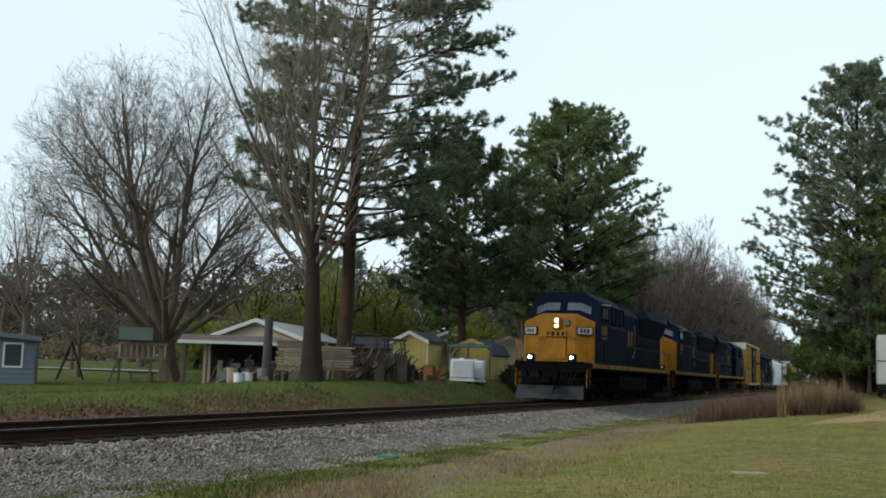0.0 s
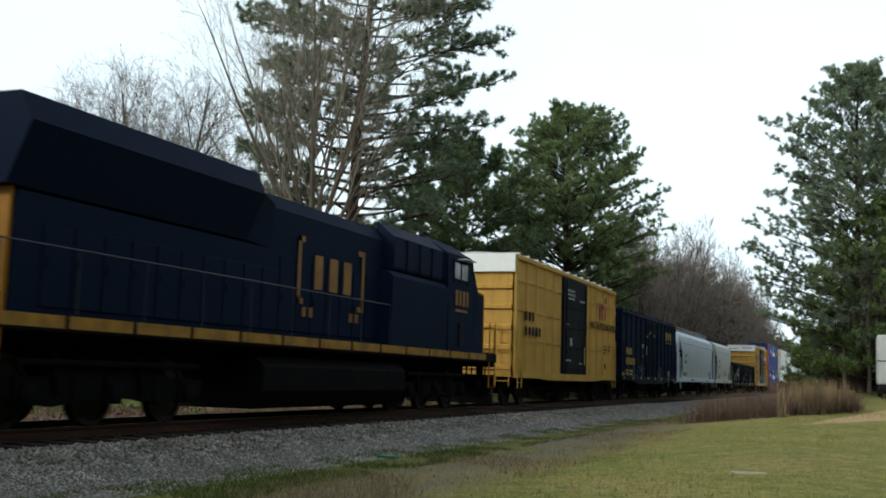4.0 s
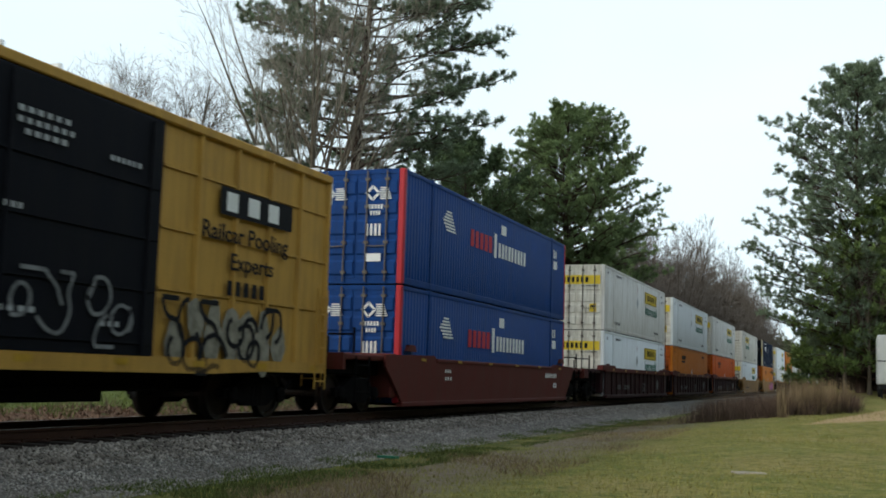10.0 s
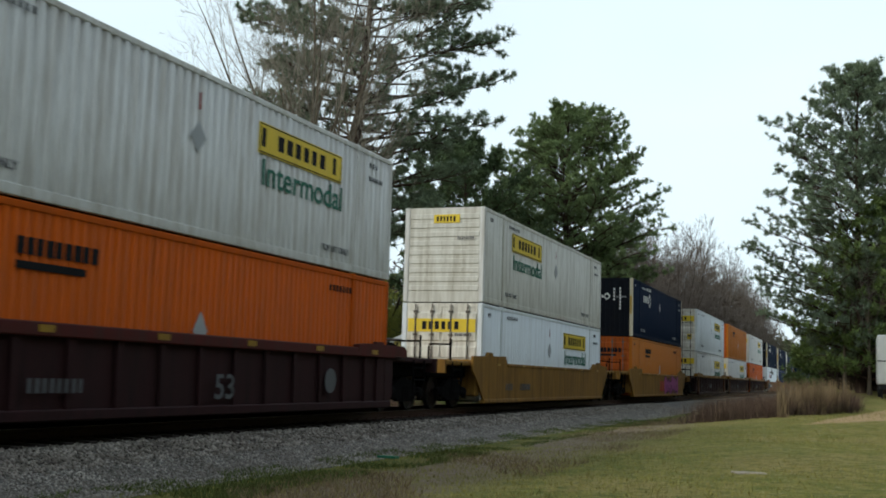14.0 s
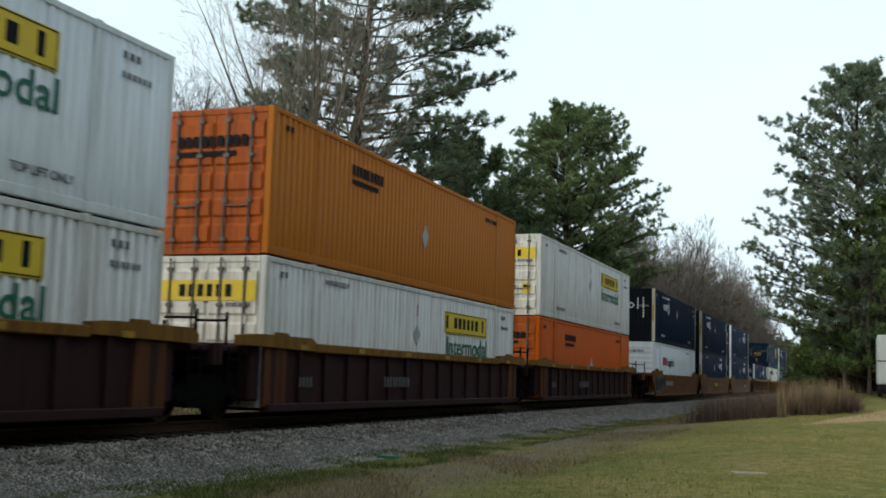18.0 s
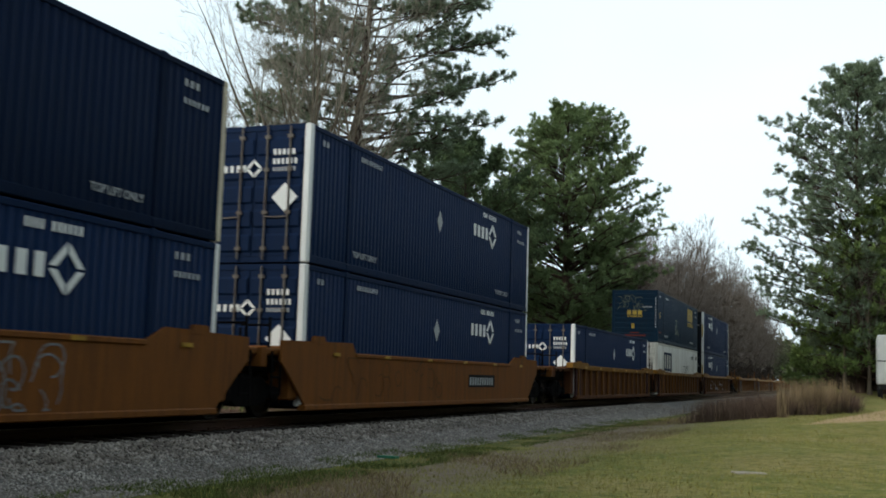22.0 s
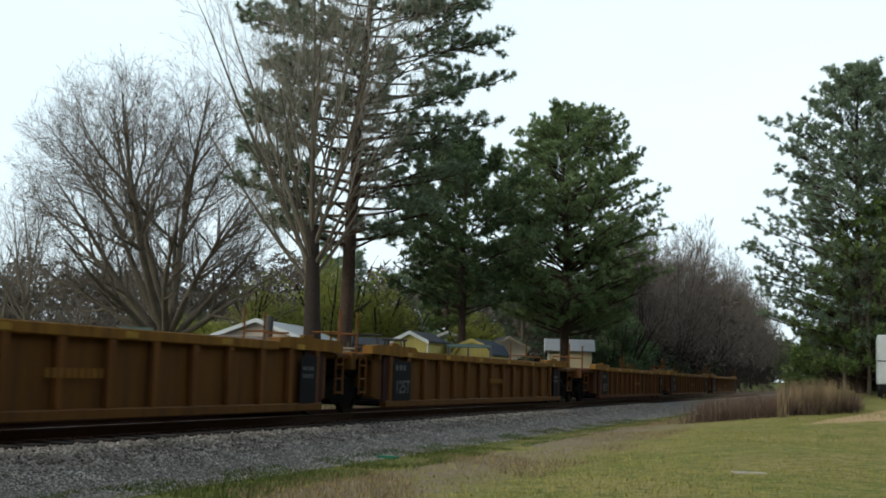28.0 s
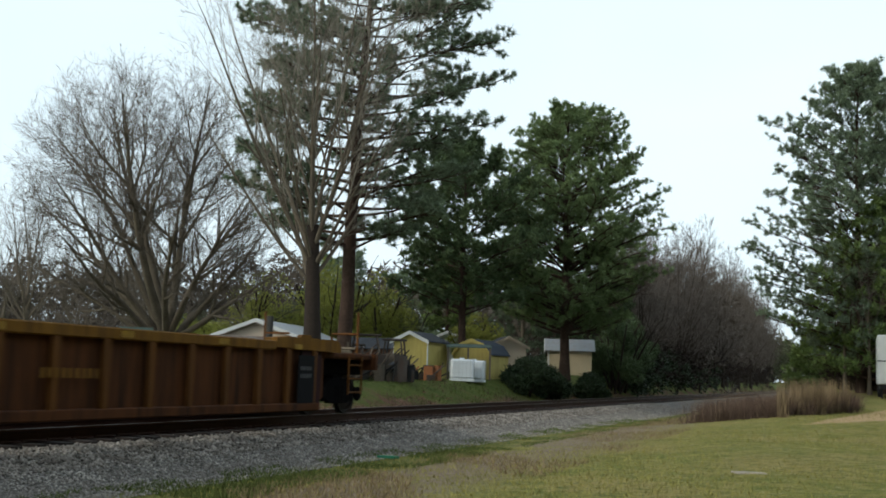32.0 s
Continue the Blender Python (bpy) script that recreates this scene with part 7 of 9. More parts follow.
def pine(x, y, label, seed, tall, low, table, r, leaf, bark="pine", limbs=30, per=6, sub=5, needle=0.30, half=0.020, count=18, shift=(0, 0), group="pines", up=0.25, clear=None, split=False, ragged=0.62, bare=0.30, rise=0.45):
    """A pine: a straight trunk, limbs with side branches spread flat, and a round tuft of needles at the end of every twig."""
    rng = random.Random(seed)
    z0 = height(x, y) - 0.05
    t = thing("pine_tree", x, y, z0, label, "tree", group)
    n = 12
    axis = [Vector((shift[0] * 0.55 * (i / n) ** 2 + rng.gauss(0, 0.03) * (i > 0), shift[1] * 0.55 * (i / n) ** 2 + rng.gauss(0, 0.03) * (i > 0), -0.1 + (tall - 0.4) * i / n)) for i in range(n + 1)]
    wid = [r * (1 - i / n) ** 0.75 + 0.03 for i in range(n + 1)]
    part("trunk", tubes([(*axis[i], *axis[i + 1], wid[i] * (1.3 if i == 0 else 1), wid[i + 1], 0) for i in range(n)], 10), BARK[bark], t)
    wood, puffs = [], []
    for i in range(limbs):
        k = ((i + rng.uniform(0, 1)) / limbs) ** 0.9
        reach = lerp_table(table, k) * rng.uniform(ragged, 1.08)
        h = low + (tall - low) * k
        a = 2.399 * i + rng.uniform(-0.6, 0.6)
        end = Vector((math.cos(a) * reach + shift[0] * k, math.sin(a) * reach + shift[1] * k, h))
        hb = max(low * 0.75, h - reach * (up + rise * k * k) - 0.3)
        f = min(n - 0.01, (hb + 0.1) / (tall - 0.4) * n)
        j = int(f)
        base = axis[j].lerp(axis[j + 1], f - j)
        mid = base.lerp(end, 0.5) + Vector((rng.gauss(0, 0.07 * reach), rng.gauss(0, 0.07 * reach), rng.uniform(-0.10, 0.05) * reach))
        pts = [base.lerp(mid, s).lerp(mid.lerp(end, s), s) for s in (0, 0.25, 0.5, 0.75, 1.0)]
        rr = max(0.035, wid[j] * 0.34 * (0.4 + 0.6 * min(1, reach / 4)))
        for s in range(4):
            wood.append((*pts[s], *pts[s + 1], rr * (1 - 0.2 * s), rr * (0.8 - 0.2 * s), i))
        puffs.append((*end, *(end - mid).normalized()))
        for b in range(per):
            c = bare + (1 - bare) * (b + rng.uniform(0, 1)) / per
            s = min(3, int(c * 4))
            root = pts[s].lerp(pts[s + 1], c * 4 - s)
            along_ = (pts[s + 1] - pts[s]).normalized()
            flat = Vector((-along_.y, along_.x, 0)).normalized() * (1 if b % 2 else -1)
            lean = rng.uniform(0.5, 1.15)
            d = (along_ * math.cos(lean) + flat * math.sin(lean) + Vector((0, 0, rng.uniform(-0.18, 0.42)))).normalized()
            ll = (reach * 0.36 * (1.15 - 0.75 * c) + 0.35) * rng.uniform(0.7, 1.15)
            tip = root + d * ll
            wood.append((*root, *tip, rr * 0.32, 0.014, i))
            puffs.append((*tip, *d))
            for w in range(sub):
                g = 0.25 + 0.75 * (w + rng.uniform(0, 1)) / sub
                dd = (d * 0.7 + Vector((rng.gauss(0, 0.55), rng.gauss(0, 0.55), rng.gauss(0.25, 0.35)))).normalized()
                q = root.lerp(tip, g)
                e = q + dd * rng.uniform(0.22, 0.60) * (1.25 - 0.4 * g)
                wood.append((*q, *e, 0.012, 0.008, i))
                puffs.append((*e, *dd))
    wood = np.array(wood)
    if split:
        for i in range(limbs):
            part("limb", tubes(wood[wood[:, 8] == i], 4), BARK[bark], t)
    else:
        tagged(part("branchwork", tubes(wood, 3), BARK[bark], t), kind="stuff")
    puffs = np.array(puffs)
    if clear is not None:
        puffs = puffs[~((puffs[:, 0] + x + 0.4 > clear) & (puffs[:, 2] + z0 < 7.6))]
    part("crown", sprays(puffs[:, :3] - puffs[:, 3:] * 0.08, puffs[:, 3:] * 0.5, needle, half, count, seed, 0.6, 0.12), LEAF[leaf], t, "rounded tufts of green needles").name = "crown"
    return t


def leafy(name, x, y, label, seed, tall, wide, leaf, size=0.28, count=1400, low=0.1, category="shrub", group="shrubs", lobes=9, stem=True, width=0.16):
    """A shrub or small leafy tree: a few stems under a crown of uneven lobes."""
    rng = np.random.default_rng(seed)
    t = thing(name, x, y, height(x, y) - 0.03, label, category, group)
    if stem:
        for i in range(5):
            segs = []
            d = unit(np.array((*rng.normal(0, 0.35, 2), 1.0)))
            grow(rng, segs, np.array((*rng.normal(0, wide * 0.06, 2), 0.0)), d, tall * 0.7, 0.03 + tall * 0.008, 0, 1, 0.03, (0.5, 0.5), (1, 1))
            part("stem", tubes(segs, 5), BARK["brown"], t)
    pts = []
    for i in range(lobes):
        a = 2.399 * i + rng.uniform(-0.3, 0.3)
        k = math.sqrt((i + 0.5) / lobes)
        c = np.array((math.cos(a) * wide * 0.34 * k, math.sin(a) * wide * 0.34 * k, tall * (low + (1 - low) * rng.uniform(0.3, 0.8) * (1.1 - 0.5 * k))))
        s = wide * rng.uniform(0.16, 0.24)
        q = rng.normal(0, 1, (count // lobes, 3))
        q /= np.linalg.norm(q, axis=1)[:, None]
        q *= (rng.uniform(0.35, 1, (len(q), 1)) ** 0.5) * np.array((s, s, min(s, tall * 0.3)))
        q += c
        q[:, 2] = np.maximum(q[:, 2], 0.03)
        pts.append(q)
    part("crown", tufts(np.concatenate(pts), size, 6, width, seed), LEAF[leaf], t)
    return t


# the trees that stand by themselves
bare_tree(-34.4, 50.4, "broad old bare tree with a thick trunk and fanning limbs", 14, 17.6, ((0, 6.0), (0.12, 7.4), (0.35, 8.0), (0.6, 7.7), (0.8, 6.4), (0.93, 4.8), (1, 2.5)), 0.52, "grey", "twig", BROAD, trunk_bark="oak",
          trunk=2.5, low=3.0, stems=16, fan=1.10, shift=(-2.6, -1.5), fork=0.7, half=0.0075, fine=4, lift=0.10, limb=0.44)
bare_tree(-20.6, 40.0, "tall bare tree with pale upright branches on the bank", 8, 21.5, ((0, 2.8), (0.15, 4.2), (0.4, 5.8), (0.7, 6.4), (0.9, 5.2), (1, 2.8)), 0.36, "grey", "pale_twig", UPRIGHT,
          trunk=6.4, low=4.6, stems=15, fan=0.78, shift=(-0.8, -0.3), fork=2.6, half=0.006, fine=4, lift=0.14, trunk_bark="brown", limb=0.25)
pine(-22.1, 46.0, "tall pine with a straight brown trunk on the bank", 21, 23.5, 6.4, ((0, 3.4), (0.15, 5.3), (0.4, 5.6), (0.7, 6.0), (0.88, 4.6), (1, 1.2)), 0.33, "pine", limbs=96, per=11, sub=5, needle=0.28, half=0.023, count=32, shift=(1.7, 0.5), split=True, bare=0.46, ragged=0.68, up=0.12, rise=0.15)
pine(-22.9, 64.2, "dark full pine behind the yellow shed", 22, 14.6, 4.6, ((0, 3.6), (0.3, 5.2), (0.7, 4.8), (1, 1.2)), 0.24, "dark", limbs=56, per=9, sub=5, needle=0.36, half=0.036, count=24, bare=0.15)
pine(-18.8, 73.6, "broad rounded pine standing beside the track", 23, 18.7, 4.0, ((0, 5.0), (0.15, 6.0), (0.4, 6.6), (0.6, 6.1), (0.75, 5.3), (0.87, 4.2), (0.95, 2.7), (1, 1.2)), 0.32, "pine_mid", limbs=122, per=11, sub=6, needle=0.28, half=0.022, count=32, shift=(0.0, 0.0), clear=-13.9, split=True, bare=0.2)
pine(0.0, 75.0, "tall open pine at the edge of the wood", 24, 21.2, 2.6, ((0, 5.6), (0.15, 6.8), (0.35, 6.6), (0.6, 6.6), (0.8, 5.0), (0.92, 2.8), (1, 0.8)), 0.25, "pine", limbs=104, per=11, sub=6, needle=0.28, half=0.020, count=30, ragged=0.55, split=True, bare=0.2)
pine(4.2, 79.0, "pine at the edge of the wood", 25, 22.0, 5.0, ((0, 4.0), (0.5, 5.0), (1, 1.0)), 0.30, "pine", limbs=34, per=8, sub=5, needle=0.38, half=0.045, count=16)
FAR = dict(sub=4, needle=0.44, half=0.045, count=13)
pine(1.4, 73.0, "leafy green pine between the tall ones", 32, 12.0, 1.0, ((0, 4.6), (0.4, 5.0), (0.8, 3.2), (1, 0.8)), 0.20, "pine_light", limbs=46, per=8, **FAR)
pine(0.2, 83.0, "light green young pine at the edge of the wood", 26, 8.5, 0.9, ((0, 2.6), (0.4, 2.6), (1, 0.5)), 0.16, "pine_light", limbs=30, per=7, **FAR)
pine(-3.6, 96.0, "low light green pine near the track", 27, 4.6, 0.3, ((0, 2.2), (0.5, 1.8), (1, 0.4)), 0.12, "pine_light", limbs=24, per=6, **FAR)
pine(3.4, 90.0, "green pine deeper in the wood", 28, 15.0, 1.5, ((0, 4.0), (0.5, 4.0), (1, 0.8)), 0.22, "pine", limbs=36, per=8, **FAR)
pine(1.2, 104.0, "green pine deeper in the wood", 29, 8.0, 0.5, ((0, 3.4), (0.5, 3.2), (1, 0.6)), 0.2, "pine_mid", limbs=30, per=7, **FAR)
pine(4.0, 112.0, "green pine deeper in the wood", 30, 12.0, 0.5, ((0, 4.0), (0.5, 4.0), (1, 0.8)), 0.22, "dark", limbs=30, per=8, **FAR)
pine(7.5, 98.0, "green pine deeper in the wood", 31, 15.0, 0.5, ((0, 4.0), (0.5, 4.0), (1, 0.8)), 0.22, "dark", limbs=30, per=8, **FAR)
SMALL = ((0, 1.4), (0.3, 2.1), (0.6, 2.2), (0.85, 1.5), (1, 0.5))
for i, (x, y, h) in enumerate(((-0.9, 72.5, 11.0), (0.5, 70.5, 10.0), (1.4, 77.0, 12.0), (0.2, 79.0, 9.0), (2.8, 74.0, 11.0))):
    bare_tree(x, y, "slender bare tree at the edge of the wood", 60 + i, h, SMALL, 0.10, "grey", "twig", GARDEN, trunk=h * 0.55, low=h * 0.2, stems=9, fan=0.7, fork=h * 0.35, half=0.007, fine=2, split=False, limb=0.5)
ROUND = ((0, 2.2), (0.25, 3.4), (0.55, 3.7), (0.85, 2.4), (1, 0.6))
for i, (x, y, h, rr) in enumerate(((-52.7, 60.1, 14.5, 0.26), (-64.0, 58.0, 14.0, 0.26), (-47.5, 66.0, 11.0, 0.2), (-41.3, 51.5, 7.5, 0.17), (-60.0, 66.0, 12.0, 0.25), (-50.0, 70.0, 10.0, 0.2), (-47.0, 58.0, 6.0, 0.15), (-56.0, 76.0, 13.0, 0.24), (-40.0, 74.0, 10.0, 0.2), (-24.0, 92.0, 13.0, 0.2), (-28.5, 80.0, 11.0, 0.18), (-25.5, 86.0, 12.0, 0.18), (-31.0, 84.0, 12.0, 0.18))):
    k = h / 12.0
    bare_tree(x, y, "bare garden tree behind the sheds", 80 + i, h, tuple((a, b * (0.55 + 0.45 * k)) for a, b in ROUND), rr, "grey", "twig", GARDEN, trunk=h * 0.34, low=h * 0.16, stems=13, fan=0.85, fork=h * 0.16, half=0.009, fine=4, split=False, limb=0.36)

# bare woods along the far side of the track
WOODS = []
for i in range(4):
    WOODS.append(bare_tree(-21.0 - i, 104.0 + 9 * i, "dense bare woodland tree beside the track", 100 + i, 17.0 + i, ((0, 2.4), (0.3, 3.2), (0.6, 3.4), (0.85, 2.4), (1, 0.8)), 0.18, "brown", "far", THICKET,
                           trunk=5.0, low=1.6, stems=18, fan=0.85, fork=4.2, half=0.013, fine=9, lift=0.2, split=False, limb=0.4, group="woodland trees"))
rng = random.Random(12)
for i in range(46):
    y = 98 + i * 3.3
    x = -17.9 - rng.uniform(0, 7) if i % 3 else -17.6 - rng.uniform(0, 1.5)
    ob = copy_thing(WOODS[i % 4], pose(x, y, height(x, y) - 0.1, 0, 0, rng.uniform(0, 360)))
    k = rng.uniform(1.04, 1.20) * (0.82 + 0.20 * smooth(108, 128, y))
    ob.scale = (k, k, k)
# far woods behind the yards
for i in range(30):
    x = -150 + i * 4.6 + rng.uniform(-2, 2)
    y = 122 + rng.uniform(-14, 12) - 0.12 * x
    ob = copy_thing(WOODS[i % 4], pose(x, y, height(x, y) - 0.1, 0, 0, rng.uniform(0, 360)))
    k = rng.uniform(0.55, 0.8)
    ob.scale = (k, k, k)


def far_wood(name, label, line, tall, depth, count, size, material, seed):
    """A distant belt of trees along a line of (x, y) points: sprays massed under an uneven skyline."""
    rng_ = np.random.default_rng(seed)
    pts = []
    line = np.array(line, dtype=float)
    for _ in range(count):
        k = rng_.uniform(0, len(line) - 1.001)
        j = int(k)
        q = line[j] + (line[j + 1] - line[j]) * (k - j) + rng_.normal(0, depth, 2)
        top = tall * (0.72 + 0.35 * noise.noise(Vector((q[0] * 0.11, q[1] * 0.11, seed))) + 0.2 * noise.noise(Vector((q[0] * 0.5, q[1] * 0.5, seed))))
        pts.append((q[0], q[1], height(q[0], q[1]) + top * rng_.uniform(0.02, 1.0) ** 0.8))
    solid(name, tufts(np.array(pts), size, 7, 0.13, seed), material, label, "woodland", kind="stuff")


far_wood("far_woodland", "hazy grey-brown belt of far bare woods", ((-200, 70), (-120, 105), (-75, 122), (-40, 135), (-24, 140)), 15.0, 5.0, 11000, 1.1, BARK["hedge"], 601)
far_wood("field_scrub", "low brown scrub along the field's far edge", ((-190, 66), (-120, 90), (-70, 103), (-40, 108)), 2.6, 1.5, 9000, 0.4, THATCH, 609)
far_wood("hedgerow", "brown-green hedgerow beyond the field", ((-170, 78), (-110, 98), (-70, 112), (-45, 118)), 6.5, 2.5, 9500, 0.55, BARK["hedge"], 607)
far_wood("evergreen_hedgerow", "dark green bushes along the field's far edge", ((-150, 84), (-100, 100), (-70, 108), (-40, 112)), 4.5, 3.0, 2600, 0.8, LEAF["haze"], 608)
# The darker bark colour carries the shade at the foot of the woods.
far_wood("undergrowth", "brown undergrowth below the bare woods, darkened for their shade", ((-20.5, 92), (-20.0, 130), (-20, 250)), 6.0, 1.4, 9000, 0.55, BARK["brown"], 602)
far_wood("evergreen_undergrowth", "dark evergreen undergrowth beside the track", ((-18.8, 87), (-18.8, 96), (-19.5, 150)), 4.2, 1.1, 4600, 0.5, LEAF["bush"], 603)
far_wood("edge_undergrowth", "brown undergrowth at the foot of the pines", ((-1.0, 84), (2.5, 79), (9, 74)), 3.2, 0.9, 3600, 0.4, BARK["brown"], 610)
# Unseen belt added behind the camera to hold low skylight off the train.
far_wood("wood_behind", "unseen foliage belt added behind the camera to block low skylight", ((12, 72), (16, 30), (16, -20), (2, -40)), 17.0, 2.5, 7000, 1.9, LEAF["dark"], 606)
far_wood("wood_interior", "dark interior of the wood behind the pines", ((-0.3, 120), (6, 112), (16, 104)), 11.0, 2.5, 3600, 0.7, LEAF["dark"], 604)
far_wood("track_end_woodland", "hazy trees where the track runs out of sight", ((-30, 300), (-12, 330), (10, 300)), 15.0, 5.0, 2600, 1.8, LEAF["haze"], 605)

# greenery behind the yards
for i, (x, y, h, w, leaf) in enumerate(((-36.5, 62.5, 7.6, 6.5, "spring"), (-33.0, 66.0, 9.0, 7.0, "spring"), (-30.0, 67.0, 8.0, 6.5, "spring"), (-37.5, 70.0, 6.6, 6.0, "haze"), (-31.5, 74.0, 6.6, 6.0, "haze"),
                                        (-43.0, 66.0, 4.2, 5.0, "spring"), (-47.0, 72.0, 4.5, 5.5, "haze"), (-55.0, 82.0, 5.0, 7.0, "haze"), (-25.5, 74.0, 5.0, 4.5, "spring"))):
    leafy("small_tree", x, y, "small tree in yellow-green spring leaf" if leaf == "spring" else "hazy grey-green small tree", 200 + i, h, w, leaf, 0.16, 3900, 0.05, "tree", "small trees", 16)
for i, (x, y, h) in enumerate(((-29.0, 78.0, 8.5), (-33.0, 90.0, 11.0), (-26.0, 88.0, 10.0), (-38.0, 96.0, 12.0), (-44.0, 92.0, 11.0), (-22.5, 90.0, 12.0), (-20.5, 96.0, 10.0), (-50.0, 100.0, 11.0))):
    pine(x, y, "pine behind the yards", 240 + i, h, h * 0.12, ((0, h * 0.24), (0.4, h * 0.28), (0.75, h * 0.2), (1, 0.4)), 0.15, "dark" if i > 4 else ("pine_light" if i == 0 else "pine"), limbs=26, per=7, **FAR)
for i, (x, y, h, w) in enumerate(((-17.6, 60.5, 2.3, 3.4), (-17.2, 63.4, 2.0, 3.0), (-16.2, 70.5, 2.2, 2.4), (-17.4, 83.5, 7.6, 4.6), (-17.5, 86.0, 8.2, 4.8), (-17.8, 89.0, 7.4, 5.0), (-18.2, 94.0, 6.4, 5.0))):
    leafy("shrub", x, y, "dark evergreen bush on the bank by the track", 300 + i, h, w, "bush" if i < 3 else "dark", 0.22, 2400, 0.0, lobes=10)


# ---- grasses ----
def blades_mesh(rng, spots, tall, wide, lean=0.5):
    s = np.array(spots)
    n = len(s)
    h = tall * rng.uniform(0.5, 1.2, (n, 1))
    a = rng.uniform(0, 2 * np.pi, n)
    side = np.stack((np.cos(a), np.sin(a), np.zeros(n)), axis=1) * wide
    tip = np.concatenate((rng.normal(0, lean, (n, 2)) * h, h), axis=1)
    co = np.stack((s - side, s + side, s + tip), axis=1).reshape(-1, 3)
    return fast_mesh(co, np.arange(len(co)).reshape(-1, 3))


GRASS = mat("grass_blades", (0.275, 0.250, 0.064), 0.8, var=0.35, scale=0.5, fine=3, island=0.35, spec=0.15, dirt=(0.36, 0.29, 0.135), amount=0.8)
STRAW = mat("dry_grass_blades", (0.24, 0.175, 0.10), 0.85, var=0.3, scale=0.8, island=0.35, spec=0.15)
WEED = mat("green_weeds", (0.108, 0.132, 0.034), 0.8, var=0.3, scale=0.8, island=0.35, spec=0.15)


def meadow(name, label, material, count, xr, yr, tall, wide, seed, keep=None, lean=0.5):
    rng = np.random.default_rng(seed)
    spots = []
    for x, y in zip(rng.uniform(*xr, count), rng.uniform(0, 1, count) ** 1.6 * (yr[1] - yr[0]) + yr[0]):
        if keep is None or keep(x, y, rng):
            spots.append((x, y, height(x, y) - 0.01))
    me = blades_mesh(rng, spots, tall, wide, lean)
    solid(name, me, material, label, "grass", kind="stuff")


def patchy(scale, cut, seed):
    return lambda x, y, rng: noise.noise(Vector((x * scale, y * scale, seed))) > cut


meadow("lawn_grass", "short mown yellow-green lawn grass", GRASS, 60000, (-8.4, 3.5), (9, 46), 0.055, 0.007, 401)
meadow("dry_grass", "straw-coloured dry grass along the gravel's edge", STRAW, 20000, (-7.5, -4.4), (10, 46), 0.10, 0.006, 402, patchy(0.35, 0.05, 2))
meadow("weeds", "low green weeds at the foot of the gravel", WEED, 30000, (-8.7, -6.9), (9, 44), 0.075, 0.010, 403, patchy(0.7, -0.05, 5))
def in_brush(x, y, rng):
    front = max(36.5 + 0.5 * (x + 5), 40.2 + 2.2 * (x + 1.14))
    deep = (y - front) / 7.0
    return 0 < deep < 1 and rng.uniform() < smooth(-5.9, -4.0, x) * smooth(0.0, 0.12, deep) * (1 - smooth(-0.8, 0.2, x)) + 0.01 and noise.noise(Vector((x * 0.8, y * 0.4, 4))) > -0.32


meadow("brush", "thicket of brown dry weeds beside the track", BRUSHY, 42000, (-6.6, 0.6), (36, 52), 0.74, 0.007, 404, in_brush, 0.45)
meadow("brush_stalks", "thin dry stems above the thicket", THATCH, 3600, (-6.4, 0.4), (36, 52), 1.05, 0.006, 408, in_brush, 0.2)
meadow("tall_straw", "pale upright dry stalks in the thicket", STRAW, 14000, (-2.6, -0.4), (37.0, 44), 1.12, 0.013, 405, lambda x, y, rng: in_brush(x, y, rng) and noise.noise(Vector((x * 1.5, y * 1.1, 1))) > 0.1, 0.09)
def verge(x, y):
    """Where the bank's grass gives way to the leafy ditch: below about -17.6 it is grass."""
    return x + 1.6 * (1 - smooth(27, 42, y)) + 1.6 * noise.noise(Vector((x * 0.35, y * 0.22, 8)))


LITTER = mat("fallen_leaves", (0.20, 0.125, 0.085), 0.9, var=0.3, scale=0.6, island=0.5, spec=0.1)
meadow("bank_weeds", "shaggy green and dry weeds on the bank", WEED, 16000, (-24.0, -15.4), (15, 62), 0.30, 0.014, 409, lambda x, y, rng: -18.6 < verge(x, y) < -16.0 and noise.noise(Vector((x * 0.6, y * 0.6, 6))) > 0.05, 0.5)
meadow("bank_straw", "dead stalks on the bank", BRUSHY, 6000, (-19.6, -15.0), (15, 64), 0.36, 0.010, 410, patchy(0.5, 0.1, 9), 0.5)
meadow("bank_grass", "fresh green grass on the bank", WEED, 42000, (-38, -16.6), (14, 62), 0.10, 0.014, 406, lambda x, y, rng: verge(x, y) < -17.1)
meadow("bank_leaves", "brown fallen leaves and dead stalks in the ditch", LITTER, 34000, (-22.5, -14.9), (12, 66), 0.07, 0.035, 407, lambda x, y, rng: verge(x, y) > -17.6, 1.2)


